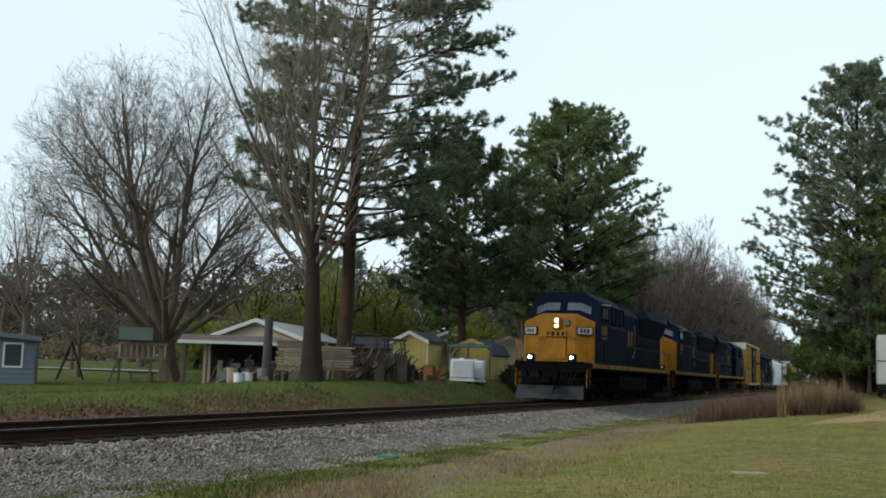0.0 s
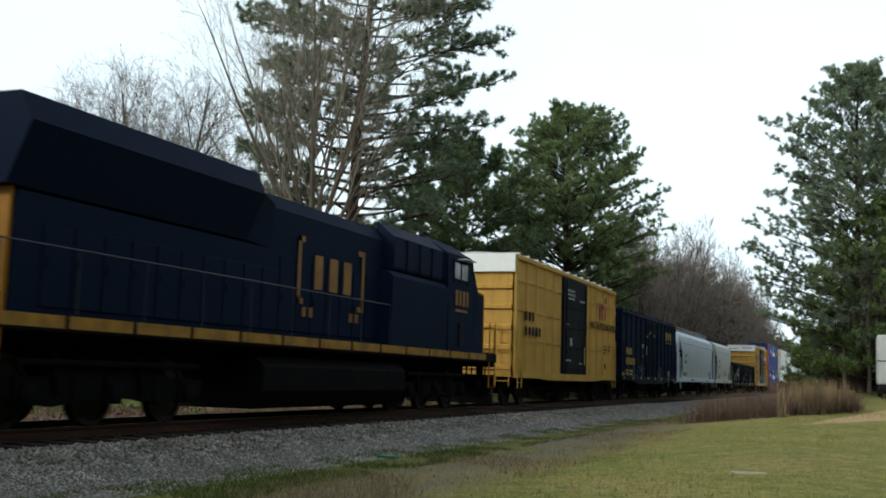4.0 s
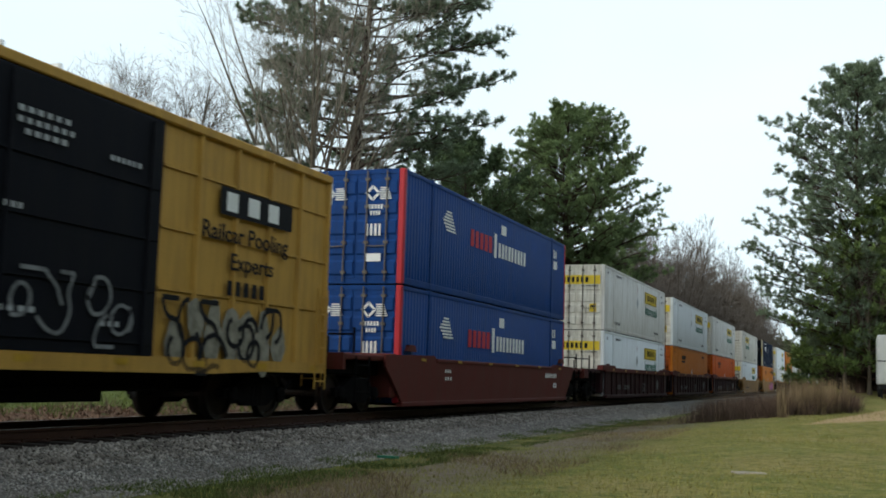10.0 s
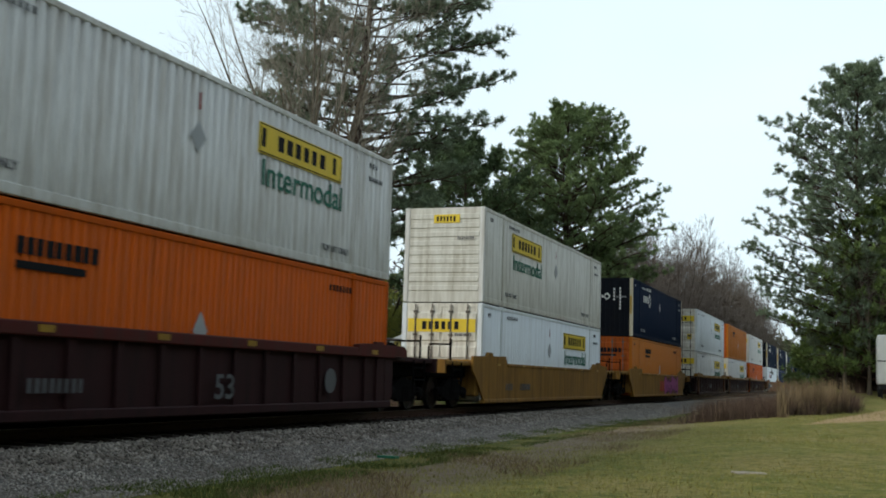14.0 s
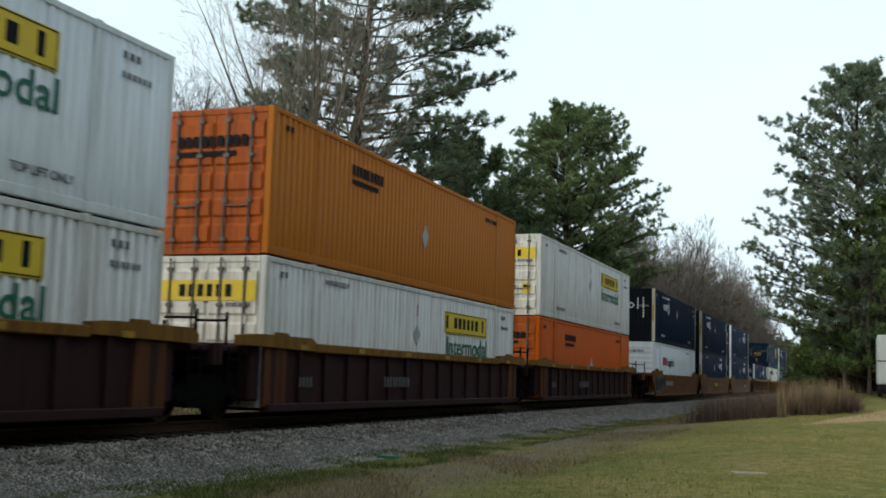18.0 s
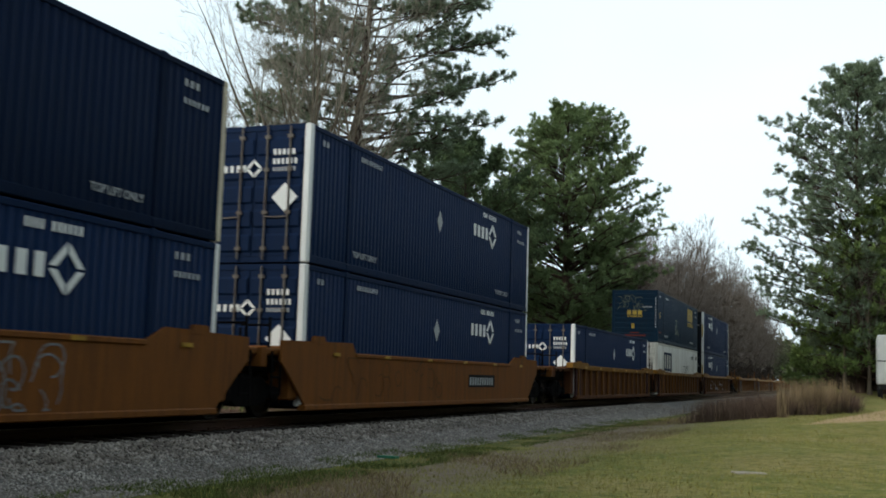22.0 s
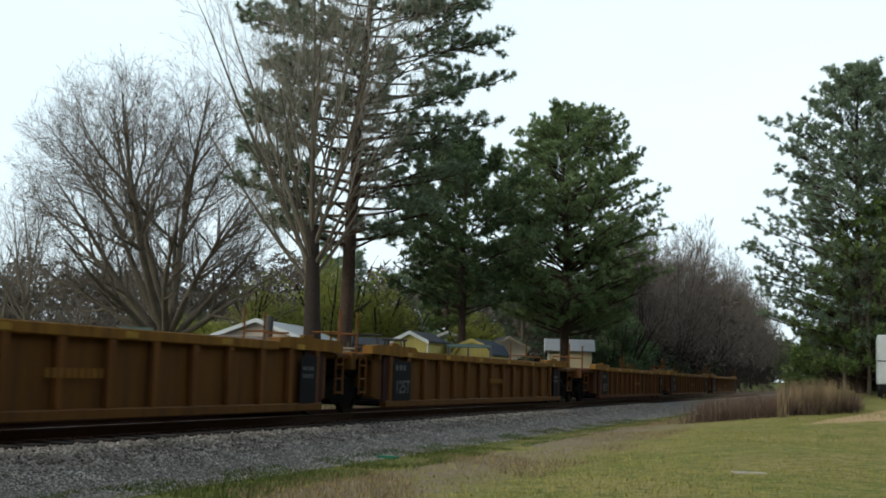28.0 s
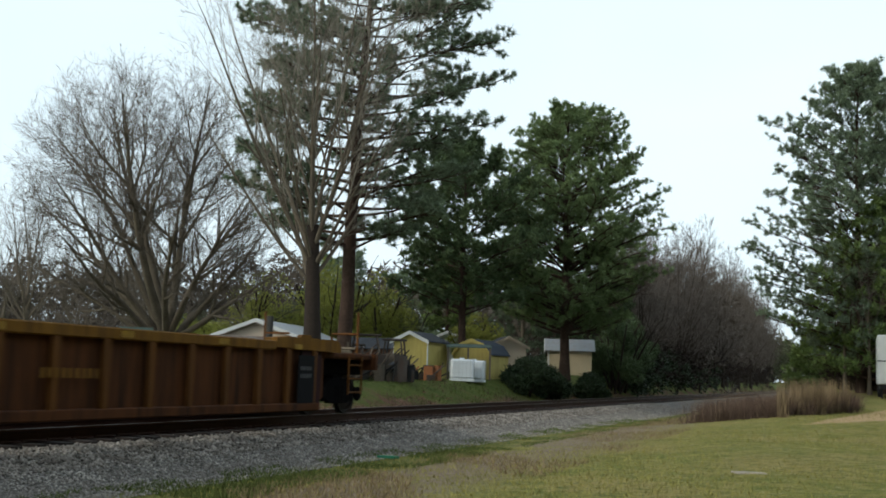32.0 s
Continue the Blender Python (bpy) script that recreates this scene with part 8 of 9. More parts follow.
# ---- ballast and sleepers ----
def pebbles(count, seed, xr, yr, size):
    """Broken stones: squashed, jittered octahedra, all in one mesh."""
    rng = np.random.default_rng(seed)
    base = np.array(((1, 0, 0), (-1, 0, 0), (0, 1, 0), (0, -1, 0), (0, 0, 1), (0, 0, -1)), dtype=float)
    tri = np.array(((0, 2, 4), (2, 1, 4), (1, 3, 4), (3, 0, 4), (2, 0, 5), (1, 2, 5), (3, 1, 5), (0, 3, 5)))
    x = rng.uniform(*xr, count)
    y = rng.uniform(0, 1, count) ** 1.7 * (yr[1] - yr[0]) + yr[0]
    z = np.array([height(a, b) for a, b in zip(x, y)])
    s = size * rng.uniform(0.5, 1.3, (count, 1, 1))
    co = base[None] * rng.uniform(0.6, 1.2, (count, 6, 3)) * s
    a = rng.uniform(0, 6.28, count)
    ca, sa = np.cos(a)[:, None], np.sin(a)[:, None]
    rx = co[:, :, 0] * ca - co[:, :, 1] * sa
    ry = co[:, :, 0] * sa + co[:, :, 1] * ca
    co = np.stack((rx + x[:, None], ry + y[:, None], co[:, :, 2] * 0.75 + (z + size * 0.25)[:, None]), axis=2).reshape(-1, 3)
    fc = (tri[None] + (np.arange(count) * 6)[:, None, None]).reshape(-1, 3)
    return fast_mesh(co, fc)


STONE = mat("ballast_stone", (0.262, 0.230, 0.196), 0.9, var=0.28, scale=0.6, fine=20, island=0.60, spec=0.15, dirt=(0.075, 0.058, 0.047), amount=0.85)
CHIPS = mat("pale_stone_chips", (0.315, 0.285, 0.250), 0.9, var=0.25, scale=0.6, fine=20, island=0.55, spec=0.15, dirt=(0.10, 0.08, 0.065), amount=0.7)
solid("ballast", pebbles(20000, 501, (-10.9, -9.45), (8, 60), 0.040), STONE, "grey and brown crushed stone ballast on the shoulder", "gravel", kind="stuff")
solid("chippings", pebbles(30000, 503, (-9.65, -8.1), (8, 60), 0.025), CHIPS, "pale fine stone chippings at the foot of the ballast", "gravel", kind="stuff")
solid("ballast", pebbles(9000, 502, (-15.0, -10.9), (8, 60), 0.034), STONE, "grey crushed stone between the sleepers", "gravel", kind="stuff")
bm = bmesh.new()
rbox(bm, -1.3, 1.3, -0.115, 0.115, -0.355, -0.178, 0.015)
SLEEPER = done(bm)
bm = bmesh.new()
for s in (-0.755, 0.755):
    box(bm, s - 0.17, s + 0.17, -0.09, 0.09, -0.178, -0.166)
    for k in (-0.11, 0.11):
        rod(bm, (s + k, 0.05, -0.17), (s + k, 0.05, -0.135), 0.018, n=5)
PLATES = done(bm)
for i in range(240):
    ob = part("sleeper", SLEEPER, M["sleeper"], track)
    ob.location = (0, 2 + i * 0.53, 0)
    pl = part("tie_plate", PLATES, M["rail"], ob)


# ---- yard things ----
B = dict(
    grey_wall=mat("grey_siding", (0.13, 0.155, 0.18), 0.8, var=0.12),
    white_trim=mat("white_trim", (0.62, 0.63, 0.62), 0.6, var=0.08),
    tan_wall=mat("tan_plaster", (0.46, 0.38, 0.30), 0.85, var=0.1),
    yellow_wall=mat("yellow_siding", (0.47, 0.385, 0.12), 0.8, var=0.1, dirt=(0.2, 0.15, 0.05), amount=0.4, streak=True),
    dark_roof=mat("dark_shingles", (0.055, 0.058, 0.065), 0.9, var=0.25, fine=8),
    metal_roof=mat("pale_metal_roof", (0.27, 0.285, 0.29), 0.45, metal=0.3, var=0.12, dirt=(0.2, 0.12, 0.08), amount=0.4),
    rusty_roof=mat("rusty_metal_roof", (0.15, 0.085, 0.055), 0.7, var=0.25, dirt=(0.20, 0.22, 0.23), amount=0.9),
    blue_roof=mat("blue_grey_roof", (0.045, 0.055, 0.075), 0.7, var=0.15),
    green_roof=mat("green_metal_roof", (0.07, 0.10, 0.085), 0.6, var=0.15),
    wood=mat("weathered_wood", (0.115, 0.092, 0.07), 0.9, var=0.3, fine=12, rnd=0.25),
    grey_post=mat("grey_weathered_post", (0.075, 0.070, 0.065), 0.9, var=0.3, fine=12),
    slab=mat("worn_slab", (0.36, 0.31, 0.24), 0.9, var=0.25, fine=12),
    plank=mat("stacked_planks", (0.27, 0.215, 0.155), 0.9, var=0.25, fine=10, rnd=0.35),
    brick=mat("brown_brick", (0.15, 0.075, 0.05), 0.9, var=0.2, fine=10),
    dark=mat("dark_opening", (0.012, 0.012, 0.013), 0.8),
    junk=mat("oily_metal", (0.06, 0.055, 0.05), 0.6, metal=0.4, var=0.4, dirt=RUST, amount=0.6),
    plastic=mat("white_plastic", (0.72, 0.75, 0.77), 0.45, var=0.05),
    grey_paint=mat("grey_tank_paint", (0.17, 0.18, 0.19), 0.55, var=0.15, dirt=(0.15, 0.1, 0.06), amount=0.4),
    orange_pot=mat("terracotta", (0.30, 0.12, 0.05), 0.85, var=0.2),
    beige=mat("beige_siding", (0.48, 0.40, 0.27), 0.8, var=0.1),
)


def gable_house(name, x, y, rz, label, w, d, eave, rise, wall, roof, trim, over=0.25, z=None, windows=(), door=None, category="shed", group="sheds and houses", gambrel=False, planks=0):
    """A gabled building: w across the gable (local x), d deep (local y, the gable towards -y)."""
    t = thing(name, x, y, height(x, y) - 0.04 if z is None else z, label, category, group, rz)
    h = w / 2
    prof = [(-h, 0), (h, 0), (h, eave), (0, eave + rise), (-h, eave)] if not gambrel else [(-h, 0), (h, 0), (h, eave), (h * 0.68, eave + rise * 0.62), (0, eave + rise), (-h * 0.68, eave + rise * 0.62), (-h, eave)]
    for nm, y0, y1 in (("gable_wall", 0.0, 0.1), ("gable_wall", d - 0.1, d)):
        bm = bmesh.new()
        prism(bm, prof, "y", y0, y1)
        wall_ = part(nm, bm, B[wall], t)
        for i in range(planks if y0 == 0 else 0):
            z0 = 0.1 + i * (eave - 0.1) / planks
            bm = bmesh.new()
            prism(bm, [(0.004, z0), (-0.028, z0), (-0.012, z0 + (eave - 0.1) / planks - 0.01), (0.004, z0 + (eave - 0.1) / planks - 0.01)], "x", -h + 0.02, h - 0.02)
            part("plank", bm, B[wall], wall_)
    for s in (-1, 1):
        bm = bmesh.new()
        box(bm, *sorted((s * h, s * (h - 0.1))), 0.1, d - 0.1, 0, eave)
        wall_ = part("side_wall", bm, B[wall], t)
        for i in range(planks if s > 0 else 0):
            z0 = 0.1 + i * (eave - 0.1) / planks
            bm = bmesh.new()
            prism(bm, [(h - 0.004, z0), (h + 0.024, z0), (h + 0.01, z0 + (eave - 0.1) / planks - 0.01), (h - 0.004, z0 + (eave - 0.1) / planks - 0.01)], "y", 0.02, d - 0.02)
            part("plank", bm, B[wall], wall_)
        bm = bmesh.new()
        tops = [(h + over, eave - over * rise / h), (0, eave + rise)] if not gambrel else [(h + 0.08, eave - 0.1), (h * 0.68, eave + rise * 0.62), (0, eave + rise)]
        for (xa, za), (xb, zb) in zip(tops, tops[1:]):
            prism(bm, [(s * xa, za + 0.005), (s * xb, zb + 0.005), (s * xb, zb + 0.075), (s * xa, za + 0.075)], "y", -over, d + over)
        part("roof_slope", bm, B[roof], t)
        bm = bmesh.new()
        for (xa, za), (xb, zb) in zip(tops, tops[1:]):
            prism(bm, [(s * xa, za - 0.11), (s * xb, zb - 0.11), (s * xb, zb + 0.085), (s * xa, za + 0.085)], "y", -over - 0.04, -over - 0.002)
        part("barge_board", bm, B[trim], t)
        bm = bmesh.new()
        box(bm, *sorted((s * h - 0.005 * s, s * (h + 0.03))), -0.03, 0.09, 0, eave)
        part("corner_board", bm, B[trim], t)
    for x0, x1, z0, z1 in windows:
        bm = bmesh.new()
        box(bm, x0 - 0.08, x1 + 0.08, -0.05, -0.022, z0 - 0.08, z1 + 0.08)
        wf = part("window_frame", bm, B["white_trim"], t)
        bm = bmesh.new()
        box(bm, x0, x1, -0.056, -0.051, z0, z1)
        part("pane", bm, M["glass"], wf)
    if door:
        bm = bmesh.new()
        rbox(bm, door[0], door[1], -0.05, -0.022, 0.05, door[2], 0.01)
        part("door", bm, B[trim], t)
    return t


gable_house("garden_shed", -33.9, 37.4, 38, "small grey clapboard shed with a white-framed window", 2.6, 3.0, 2.05, 0.10, "grey_wall", "blue_roof", "grey_wall", windows=((0.1, 0.75, 0.85, 1.75),), planks=9)
gable_house("house", -28.2, 48.6, 12, "low tan house with a pale metal roof and white trim", 4.6, 9.0, 2.4, 0.85, "tan_wall", "metal_roof", "white_trim", over=0.3, category="house", windows=((0.6, 1.5, 1.1, 1.9),))
gable_house("yellow_shed", -22.6, 55.2, -1, "yellow clapboard garden shed with a grey shingle roof", 1.95, 2.9, 2.1, 0.45, "yellow_wall", "dark_roof", "white_trim", over=0.16, planks=10)
gable_house("barn_shed", -20.7, 59.8, -2, "yellow barn-shaped shed with a dark roof", 2.2, 3.2, 1.5, 0.75, "yellow_wall", "blue_roof", "yellow_wall", gambrel=True, over=0.1)
gable_house("tan_shed", -22.0, 81.1, -74, "beige shed with a pale metal roof behind a pine", 2.6, 3.2, 1.9, 0.75, "beige", "metal_roof", "white_trim", planks=8)
gable_house("far_house", -27.1, 73.2, 8, "white house gable behind the sheds", 4.0, 8.0, 2.0, 0.8, "white_trim", "metal_roof", "white_trim", category="house")
gable_house("far_shed", -22.2, 71.6, 30, "tan roofed shed behind the yards", 2.4, 3.0, 1.9, 0.6, "tan_wall", "dark_roof", "tan_wall")
gable_house("brick_house", -25.4, 62.4, 100, "long brown brick house with a dark roof", 4.0, 3.6, 1.7, 0.6, "brick", "dark_roof", "white_trim", category="house")


def carport(x, y, rz):
    t = thing("carport", x, y, height(x, y), "open carport with a pale sloping roof and white fascia", "carport", rz=rz)
    bm = bmesh.new()
    prism(bm, [(0, 1.96), (3.2, 2.34), (3.2, 2.40), (0, 2.02)], "x", -2.3, 2.5)
    part("roof", bm, B["rusty_roof"], t)
    bm = bmesh.new()
    box(bm, -2.34, 2.54, -0.06, -0.003, 1.90, 2.04)
    part("fascia", bm, B["white_trim"], t)
    for px, py in ((-2.1, 0.15), (-1.0, 0.15), (2.3, 0.15), (-2.1, 3.0)):
        bm = bmesh.new()
        rbox(bm, px - 0.05, px + 0.05, py - 0.05, py + 0.05, 0, 1.96 + py * 0.118, 0.01)
        part("post", bm, B["wood"], t)
    # Near-black panel stands for the shade in the carport's dark opening.
    bm = bmesh.new()
    box(bm, -0.9, 2.4, 3.0, 3.1, 0, 2.31)
    part("back_wall", bm, B["dark"], t)
    bm = bmesh.new()
    box(bm, -1.25, -0.902, 3.0, 3.1, 0, 2.31)
    part("back_wall", bm, B["tan_wall"], t)


carport(-26.9, 44.0, 31)


def playset(x, y, rz):
    t = thing("play_tower", x, y, height(x, y), "wooden play tower with a green metal roof", "play tower", rz=rz)
    for px in (-0.75, 0.75):
        for py in (-0.6, 0.6):
            bm = bmesh.new()
            rbox(bm, px - 0.06, px + 0.06, py - 0.06, py + 0.06, 0, 2.06, 0.01)
            part("post", bm, B["wood"], t)
    bm = bmesh.new()
    box(bm, -0.85, 1.5, -0.7, 0.7, 1.15, 1.25)
    part("deck", bm, B["plank"], t)
    bm = bmesh.new()
    box(bm, -0.7, 0.5, 0.52, 0.58, 1.25, 2.1)
    part("back_panel", bm, B["wood"], t)
    bm = bmesh.new()
    box(bm, -0.3, 1.0, -0.5, 0.3, 0.42, 0.5)
    box(bm, -0.2, -0.1, -0.3, 0.2, 0, 0.42)
    box(bm, 0.8, 0.9, -0.3, 0.2, 0, 0.42)
    part("bench", bm, B["wood"], t)
    for i in range(9):
        bm = bmesh.new()
        box(bm, -0.8 + i * 0.27, -0.72 + i * 0.27, -0.72, -0.69, 1.25, 1.85)
        part("slat", bm, B["plank"], t)
    bm = bmesh.new()
    box(bm, -0.85, 1.5, -0.74, -0.69, 1.85, 1.95)
    part("rail", bm, B["plank"], t)
    for s in (-1, 1):
        bm = bmesh.new()
        prism(bm, [(s * 0.95, 2.02), (0, 2.66), (0, 2.73), (s * 1.0, 2.07)], "x", -0.85, 0.78)
        part("roof_slope", bm, B["green_roof"], t)
    bm = bmesh.new()
    rod(bm, (-1.2, -0.6, 0), (-0.75, -0.6, 1.3), 0.06)
    rod(bm, (1.9, -0.6, 0), (1.4, -0.6, 1.2), 0.06)
    part("brace", bm, B["wood"], t)


playset(-33.6, 46.2, 36)

swing = thing("swing_frame", -37.8, 46.6, height(-37.8, 46.6), "dark A-frame of a swing", "swing", rz=38)
for s in (-1, 1):
    for k in (-1, 1):
        bm = bmesh.new()
        rod(bm, (k * 0.65, s * 0.9, 0), (0, s * 0.9, 1.9), 0.04)
        part("leg", bm, B["dark"], swing)
    bm = bmesh.new()
    rod(bm, (-0.3, s * 0.9, 1.0), (0.3, s * 0.9, 1.0), 0.03)
    part("brace", bm, B["dark"], swing)
bm = bmesh.new()
rod(bm, (0, -1.0, 1.9), (0, 1.0, 1.9), 0.04)
part("crossbar", bm, B["dark"], swing)

bm = bmesh.new()
rod(bm, (0, 0, -0.2), (0.06, 0, 3.0), 0.22, 0.19, 12)
solid("pole", bm, B["grey_post"], "thick weathered grey wooden pole stub", "pole", at=pose(-24.7, 43.5, height(-24.7, 43.5)))


def plank_stack(x, y, rz, rows, length, cols, seed):
    t = thing("plank_stack", x, y, height(x, y), "stack of weathered boards on a rack", "lumber stack", "stacks of boards", rz)
    rng_ = random.Random(seed)
    for px in (-length / 2 + 0.2, length / 2 - 0.2):
        bm = bmesh.new()
        box(bm, px - 0.06, px + 0.06, -0.6, 0.6, 0, 0.45)
        box(bm, px - 0.05, px + 0.05, 0.62, 0.72, 0, 1.7)
        part("rack", bm, B["wood"], t)
    for r in range(rows):
        for c in range(cols):
            bm = bmesh.new()
            o = rng_.uniform(-0.12, 0.12)
            box(bm, -length / 2 + o, length / 2 + o, -0.55 + c * 0.37, -0.55 + c * 0.37 + 0.33, 0.45 + r * 0.115, 0.45 + r * 0.115 + 0.085)
            part("plank", bm, B["plank"], t)


plank_stack(-21.8, 41.0, 28, 11, 1.6, 3, 1)
plank_stack(-21.2, 43.4, 26, 9, 1.35, 3, 2)


def tote(x, y, rz):
    """A caged bulk container for liquids."""
    t = thing("water_tote", x, y, height(x, y), "white plastic bulk water tank in a wire cage", "tank", rz=rz)
    bm = bmesh.new()
    rbox(bm, -0.58, 0.58, -0.48, 0.48, 0.14, 1.12, 0.08)
    part("tank", bm, B["plastic"], t)
    bm = bmesh.new()
    box(bm, -0.6, 0.6, -0.5, 0.5, 0.0, 0.13)
    part("pallet", bm, B["plastic"], t)
    bm = bmesh.new()
    for k in range(7):
        x0 = -0.6 + k * 0.2
        for yy in (-0.505, 0.505):
            rod(bm, (x0, yy, 0.1), (x0, yy, 1.15), 0.005, n=4)
    for k in range(6):
        y0 = -0.5 + k * 0.2
        for xx_ in (-0.605, 0.605):
            rod(bm, (xx_, y0, 0.1), (xx_, y0, 1.15), 0.005, n=4)
    for k in range(5):
        z = 0.2 + k * 0.235
        for yy in (-0.505, 0.505):
            rod(bm, (-0.6, yy, z), (0.6, yy, z), 0.005, n=4)
    tagged(part("cage", bm, M["steel"], t), kind="stuff")
    bm = bmesh.new()
    rod(bm, (0, 0, 1.12), (0, 0, 1.2), 0.13, n=12)
    part("cap", bm, B["plastic"], t)


tote(-19.35, 54.4, 24)
tote(-19.2, 55.9, 14)

lean = thing("lean_to", -20.0, 57.2, height(-20.0, 57.2), "open lean-to with a green sheet roof", "shelter", rz=22)
bm = bmesh.new()
prism(bm, [(0, 1.75), (1.6, 1.95), (1.6, 2.0), (0, 1.8)], "x", -1.2, 1.3)
part("roof", bm, B["green_roof"], lean)
for px in (-1.1, 0.0, 1.2):
    bm = bmesh.new()
    box(bm, px - 0.05, px + 0.05, 0.05, 0.15, 0, 1.76)
    part("post", bm, B["wood"], lean)


def clutter(x, y, rz, label, seed, count, wide, tall, mats):
    """Heaped scrap: rods, sheets, drums and boxes, each a part."""
    rng_ = random.Random(seed)
    t = thing("scrap_heap", x, y, height(x, y), label, "scrap heap", "scrap in the yard", rz)
    for i in range(count):
        bm = bmesh.new()
        px, pz, py = rng_.uniform(-wide / 2, wide / 2), 0.0, rng_.uniform(-0.5, 0.5)
        kind = rng_.choice(("box", "rod", "rod", "box", "rod", "drum", "sheet"))
        if kind == "box":
            s = rng_.uniform(0.08, 0.22)
            rbox(bm, px - s, px + s, py - s * 0.7, py + s * 0.7, 0, rng_.uniform(0.3, 0.8) * tall, 0.03)
        elif kind == "rod":
            rod(bm, (px - 0.5, py, 0), (px + rng_.uniform(-0.3, 0.9), py + rng_.uniform(-0.2, 0.2), rng_.uniform(0.4, 1.0) * tall), rng_.uniform(0.02, 0.045))
        elif kind == "drum":
            rod(bm, (px, py, 0), (px, py, 0.75), 0.26, n=12)
        else:
            box(bm, px - 0.22, px + 0.22, py - 0.03, py + 0.03, 0, rng_.uniform(0.3, 0.8) * tall)
        part("scrap", bm, B[rng_.choice(mats)], t)


clutter(-26.3, 45.2, 31, "heap of machinery and scrap under the carport", 1, 70, 3.2, 1.5, ("junk", "dark", "grey_paint", "wood", "junk", "plank"))
clutter(-25.6, 43.2, 31, "tools and parts on the ground before the carport", 5, 34, 2.4, 0.8, ("junk", "dark", "grey_paint", "plank"))
clutter(-20.2, 45.9, 26, "rusty frames and scrap metal in the yard", 2, 46, 2.8, 1.6, ("junk", "junk", "wood", "dark"))
clutter(-20.4, 51.2, 24, "old pots and crates beside the shed", 3, 26, 2.2, 0.9, ("orange_pot", "wood", "junk", "dark"))
clutter(-18.7, 63.0, 20, "dark clutter behind the sheds", 4, 12, 3.0, 1.2, ("dark", "wood", "junk"))

barrel = thing("tank", -20.2, 46.6, height(-20.2, 46.6), "grey steel tank lying on its side", "tank", rz=-10)
bm = bmesh.new()
lathe(bm, [(0.05, -0.85), (0.26, -0.75), (0.3, -0.5), (0.3, 0.5), (0.26, 0.75), (0.05, 0.85)], (0, 0, 0.62), "x", 16)
part("shell", bm, B["grey_paint"], barrel)
for px in (-0.5, 0.5):
    for py in (-0.25, 0.25):
        bm = bmesh.new()
        rod(bm, (px, py, 0), (px, py * 0.4, 0.45), 0.04)
        part("leg", bm, B["grey_paint"], barrel)
for i, (x, y) in enumerate(((-25.3, 42.2), (-25.0, 42.5))):
    bm = bmesh.new()
    rod(bm, (0, 0, 0), (0, 0, 0.5), 0.2, 0.22, 14)
    rod(bm, (0, 0, 0.5), (0, 0, 0.52), 0.235, n=14)
    solid("bucket", bm, B["plastic"], "white plastic bucket by the carport", "bucket", "buckets", at=pose(x, y, height(x, y)))

bm = bmesh.new()
rbox(bm, -0.24, 0.24, -0.16, 0.16, -0.05, 0.012, 0.008)
solid("paving_slab", bm, B["slab"], "pale worn slab lying in the lawn", "slab", at=pose(-1.62, 17.8, height(-1.62, 17.8), 0, 0, 20))
bm = bmesh.new()
prism(bm, [(-0.2, -0.06), (0.16, -0.09), (0.2, 0.02), (0.03, 0.08), (-0.18, 0.03)], "z", 0.0, 0.04)
solid("plastic_scrap", bm, mat("green_plastic", (0.04, 0.20, 0.11), 0.5), "crumpled green plastic scrap at the gravel's edge", "litter", at=pose(-8.1, 18.9, height(-8.1, 18.9) + 0.02))

# parked trailer at the wood's edge
tr = thing("box_trailer", 1.15, 63.0, height(1.15, 63.0), "white enclosed cargo trailer parked by the wood", "trailer", rz=0)
bm = bmesh.new()
rbox(bm, -0.3, 2.2, 0.0, 7.0, 0.75, 3.35, 0.06)
body = part("body", bm, B["white_trim"], tr)
bm = bmesh.new()
for x0 in (-0.3, 0.92):
    box(bm, x0 + 0.1, x0 + 1.1, -0.03, -0.004, 0.9, 3.2)
part("door", bm, B["white_trim"], body)
bm = bmesh.new()
box(bm, -0.31, 2.21, -0.05, -0.002, 1.95, 2.0)
part("trim_strip", bm, M["mark_dark"], body)
for yy in (4.0, 5.0):
    bm = bmesh.new()
    lathe(bm, [(0.1, -0.1), (0.36, -0.1), (0.38, 0), (0.36, 0.1), (0.1, 0.1)], (-0.15, yy, 0.38), "x", 16)
    part("wheel", bm, B["dark"], tr)
bm = bmesh.new()
box(bm, -0.2, 2.1, 0.1, 6.9, 0.5, 0.75)
box(bm, -0.15, -0.05, 0.3, 0.4, 0.0, 0.5)
part("chassis", bm, B["dark"], tr)


def scrap_frame(x, y, rz, wide, deep, tall):
    t = thing("steel_frame", x, y, height(x, y), "rusty black steel frame standing in the yard", "frame", "scrap in the yard", rz)
    for i, (sx, sy) in enumerate(((-1, -1), (1, -1), (-1, 1), (1, 1))):
        bm = bmesh.new()
        rod(bm, (sx * wide / 2, sy * deep / 2, 0), (sx * wide * 0.30, sy * deep * 0.4, tall), 0.045)
        part("leg", bm, B["junk"], t)
    for s in (-1, 1):
        bm = bmesh.new()
        rod(bm, (-wide * 0.42, s * deep * 0.4, tall), (wide * 0.42, s * deep * 0.4, tall), 0.05)
        part("crossbar", bm, B["junk"], t)
        bm = bmesh.new()
        rod(bm, (-wide * 0.4, s * deep * 0.45, tall * 0.35), (wide * 0.3, s * deep * 0.42, tall * 0.8), 0.035)
        part("brace", bm, B["junk"], t)


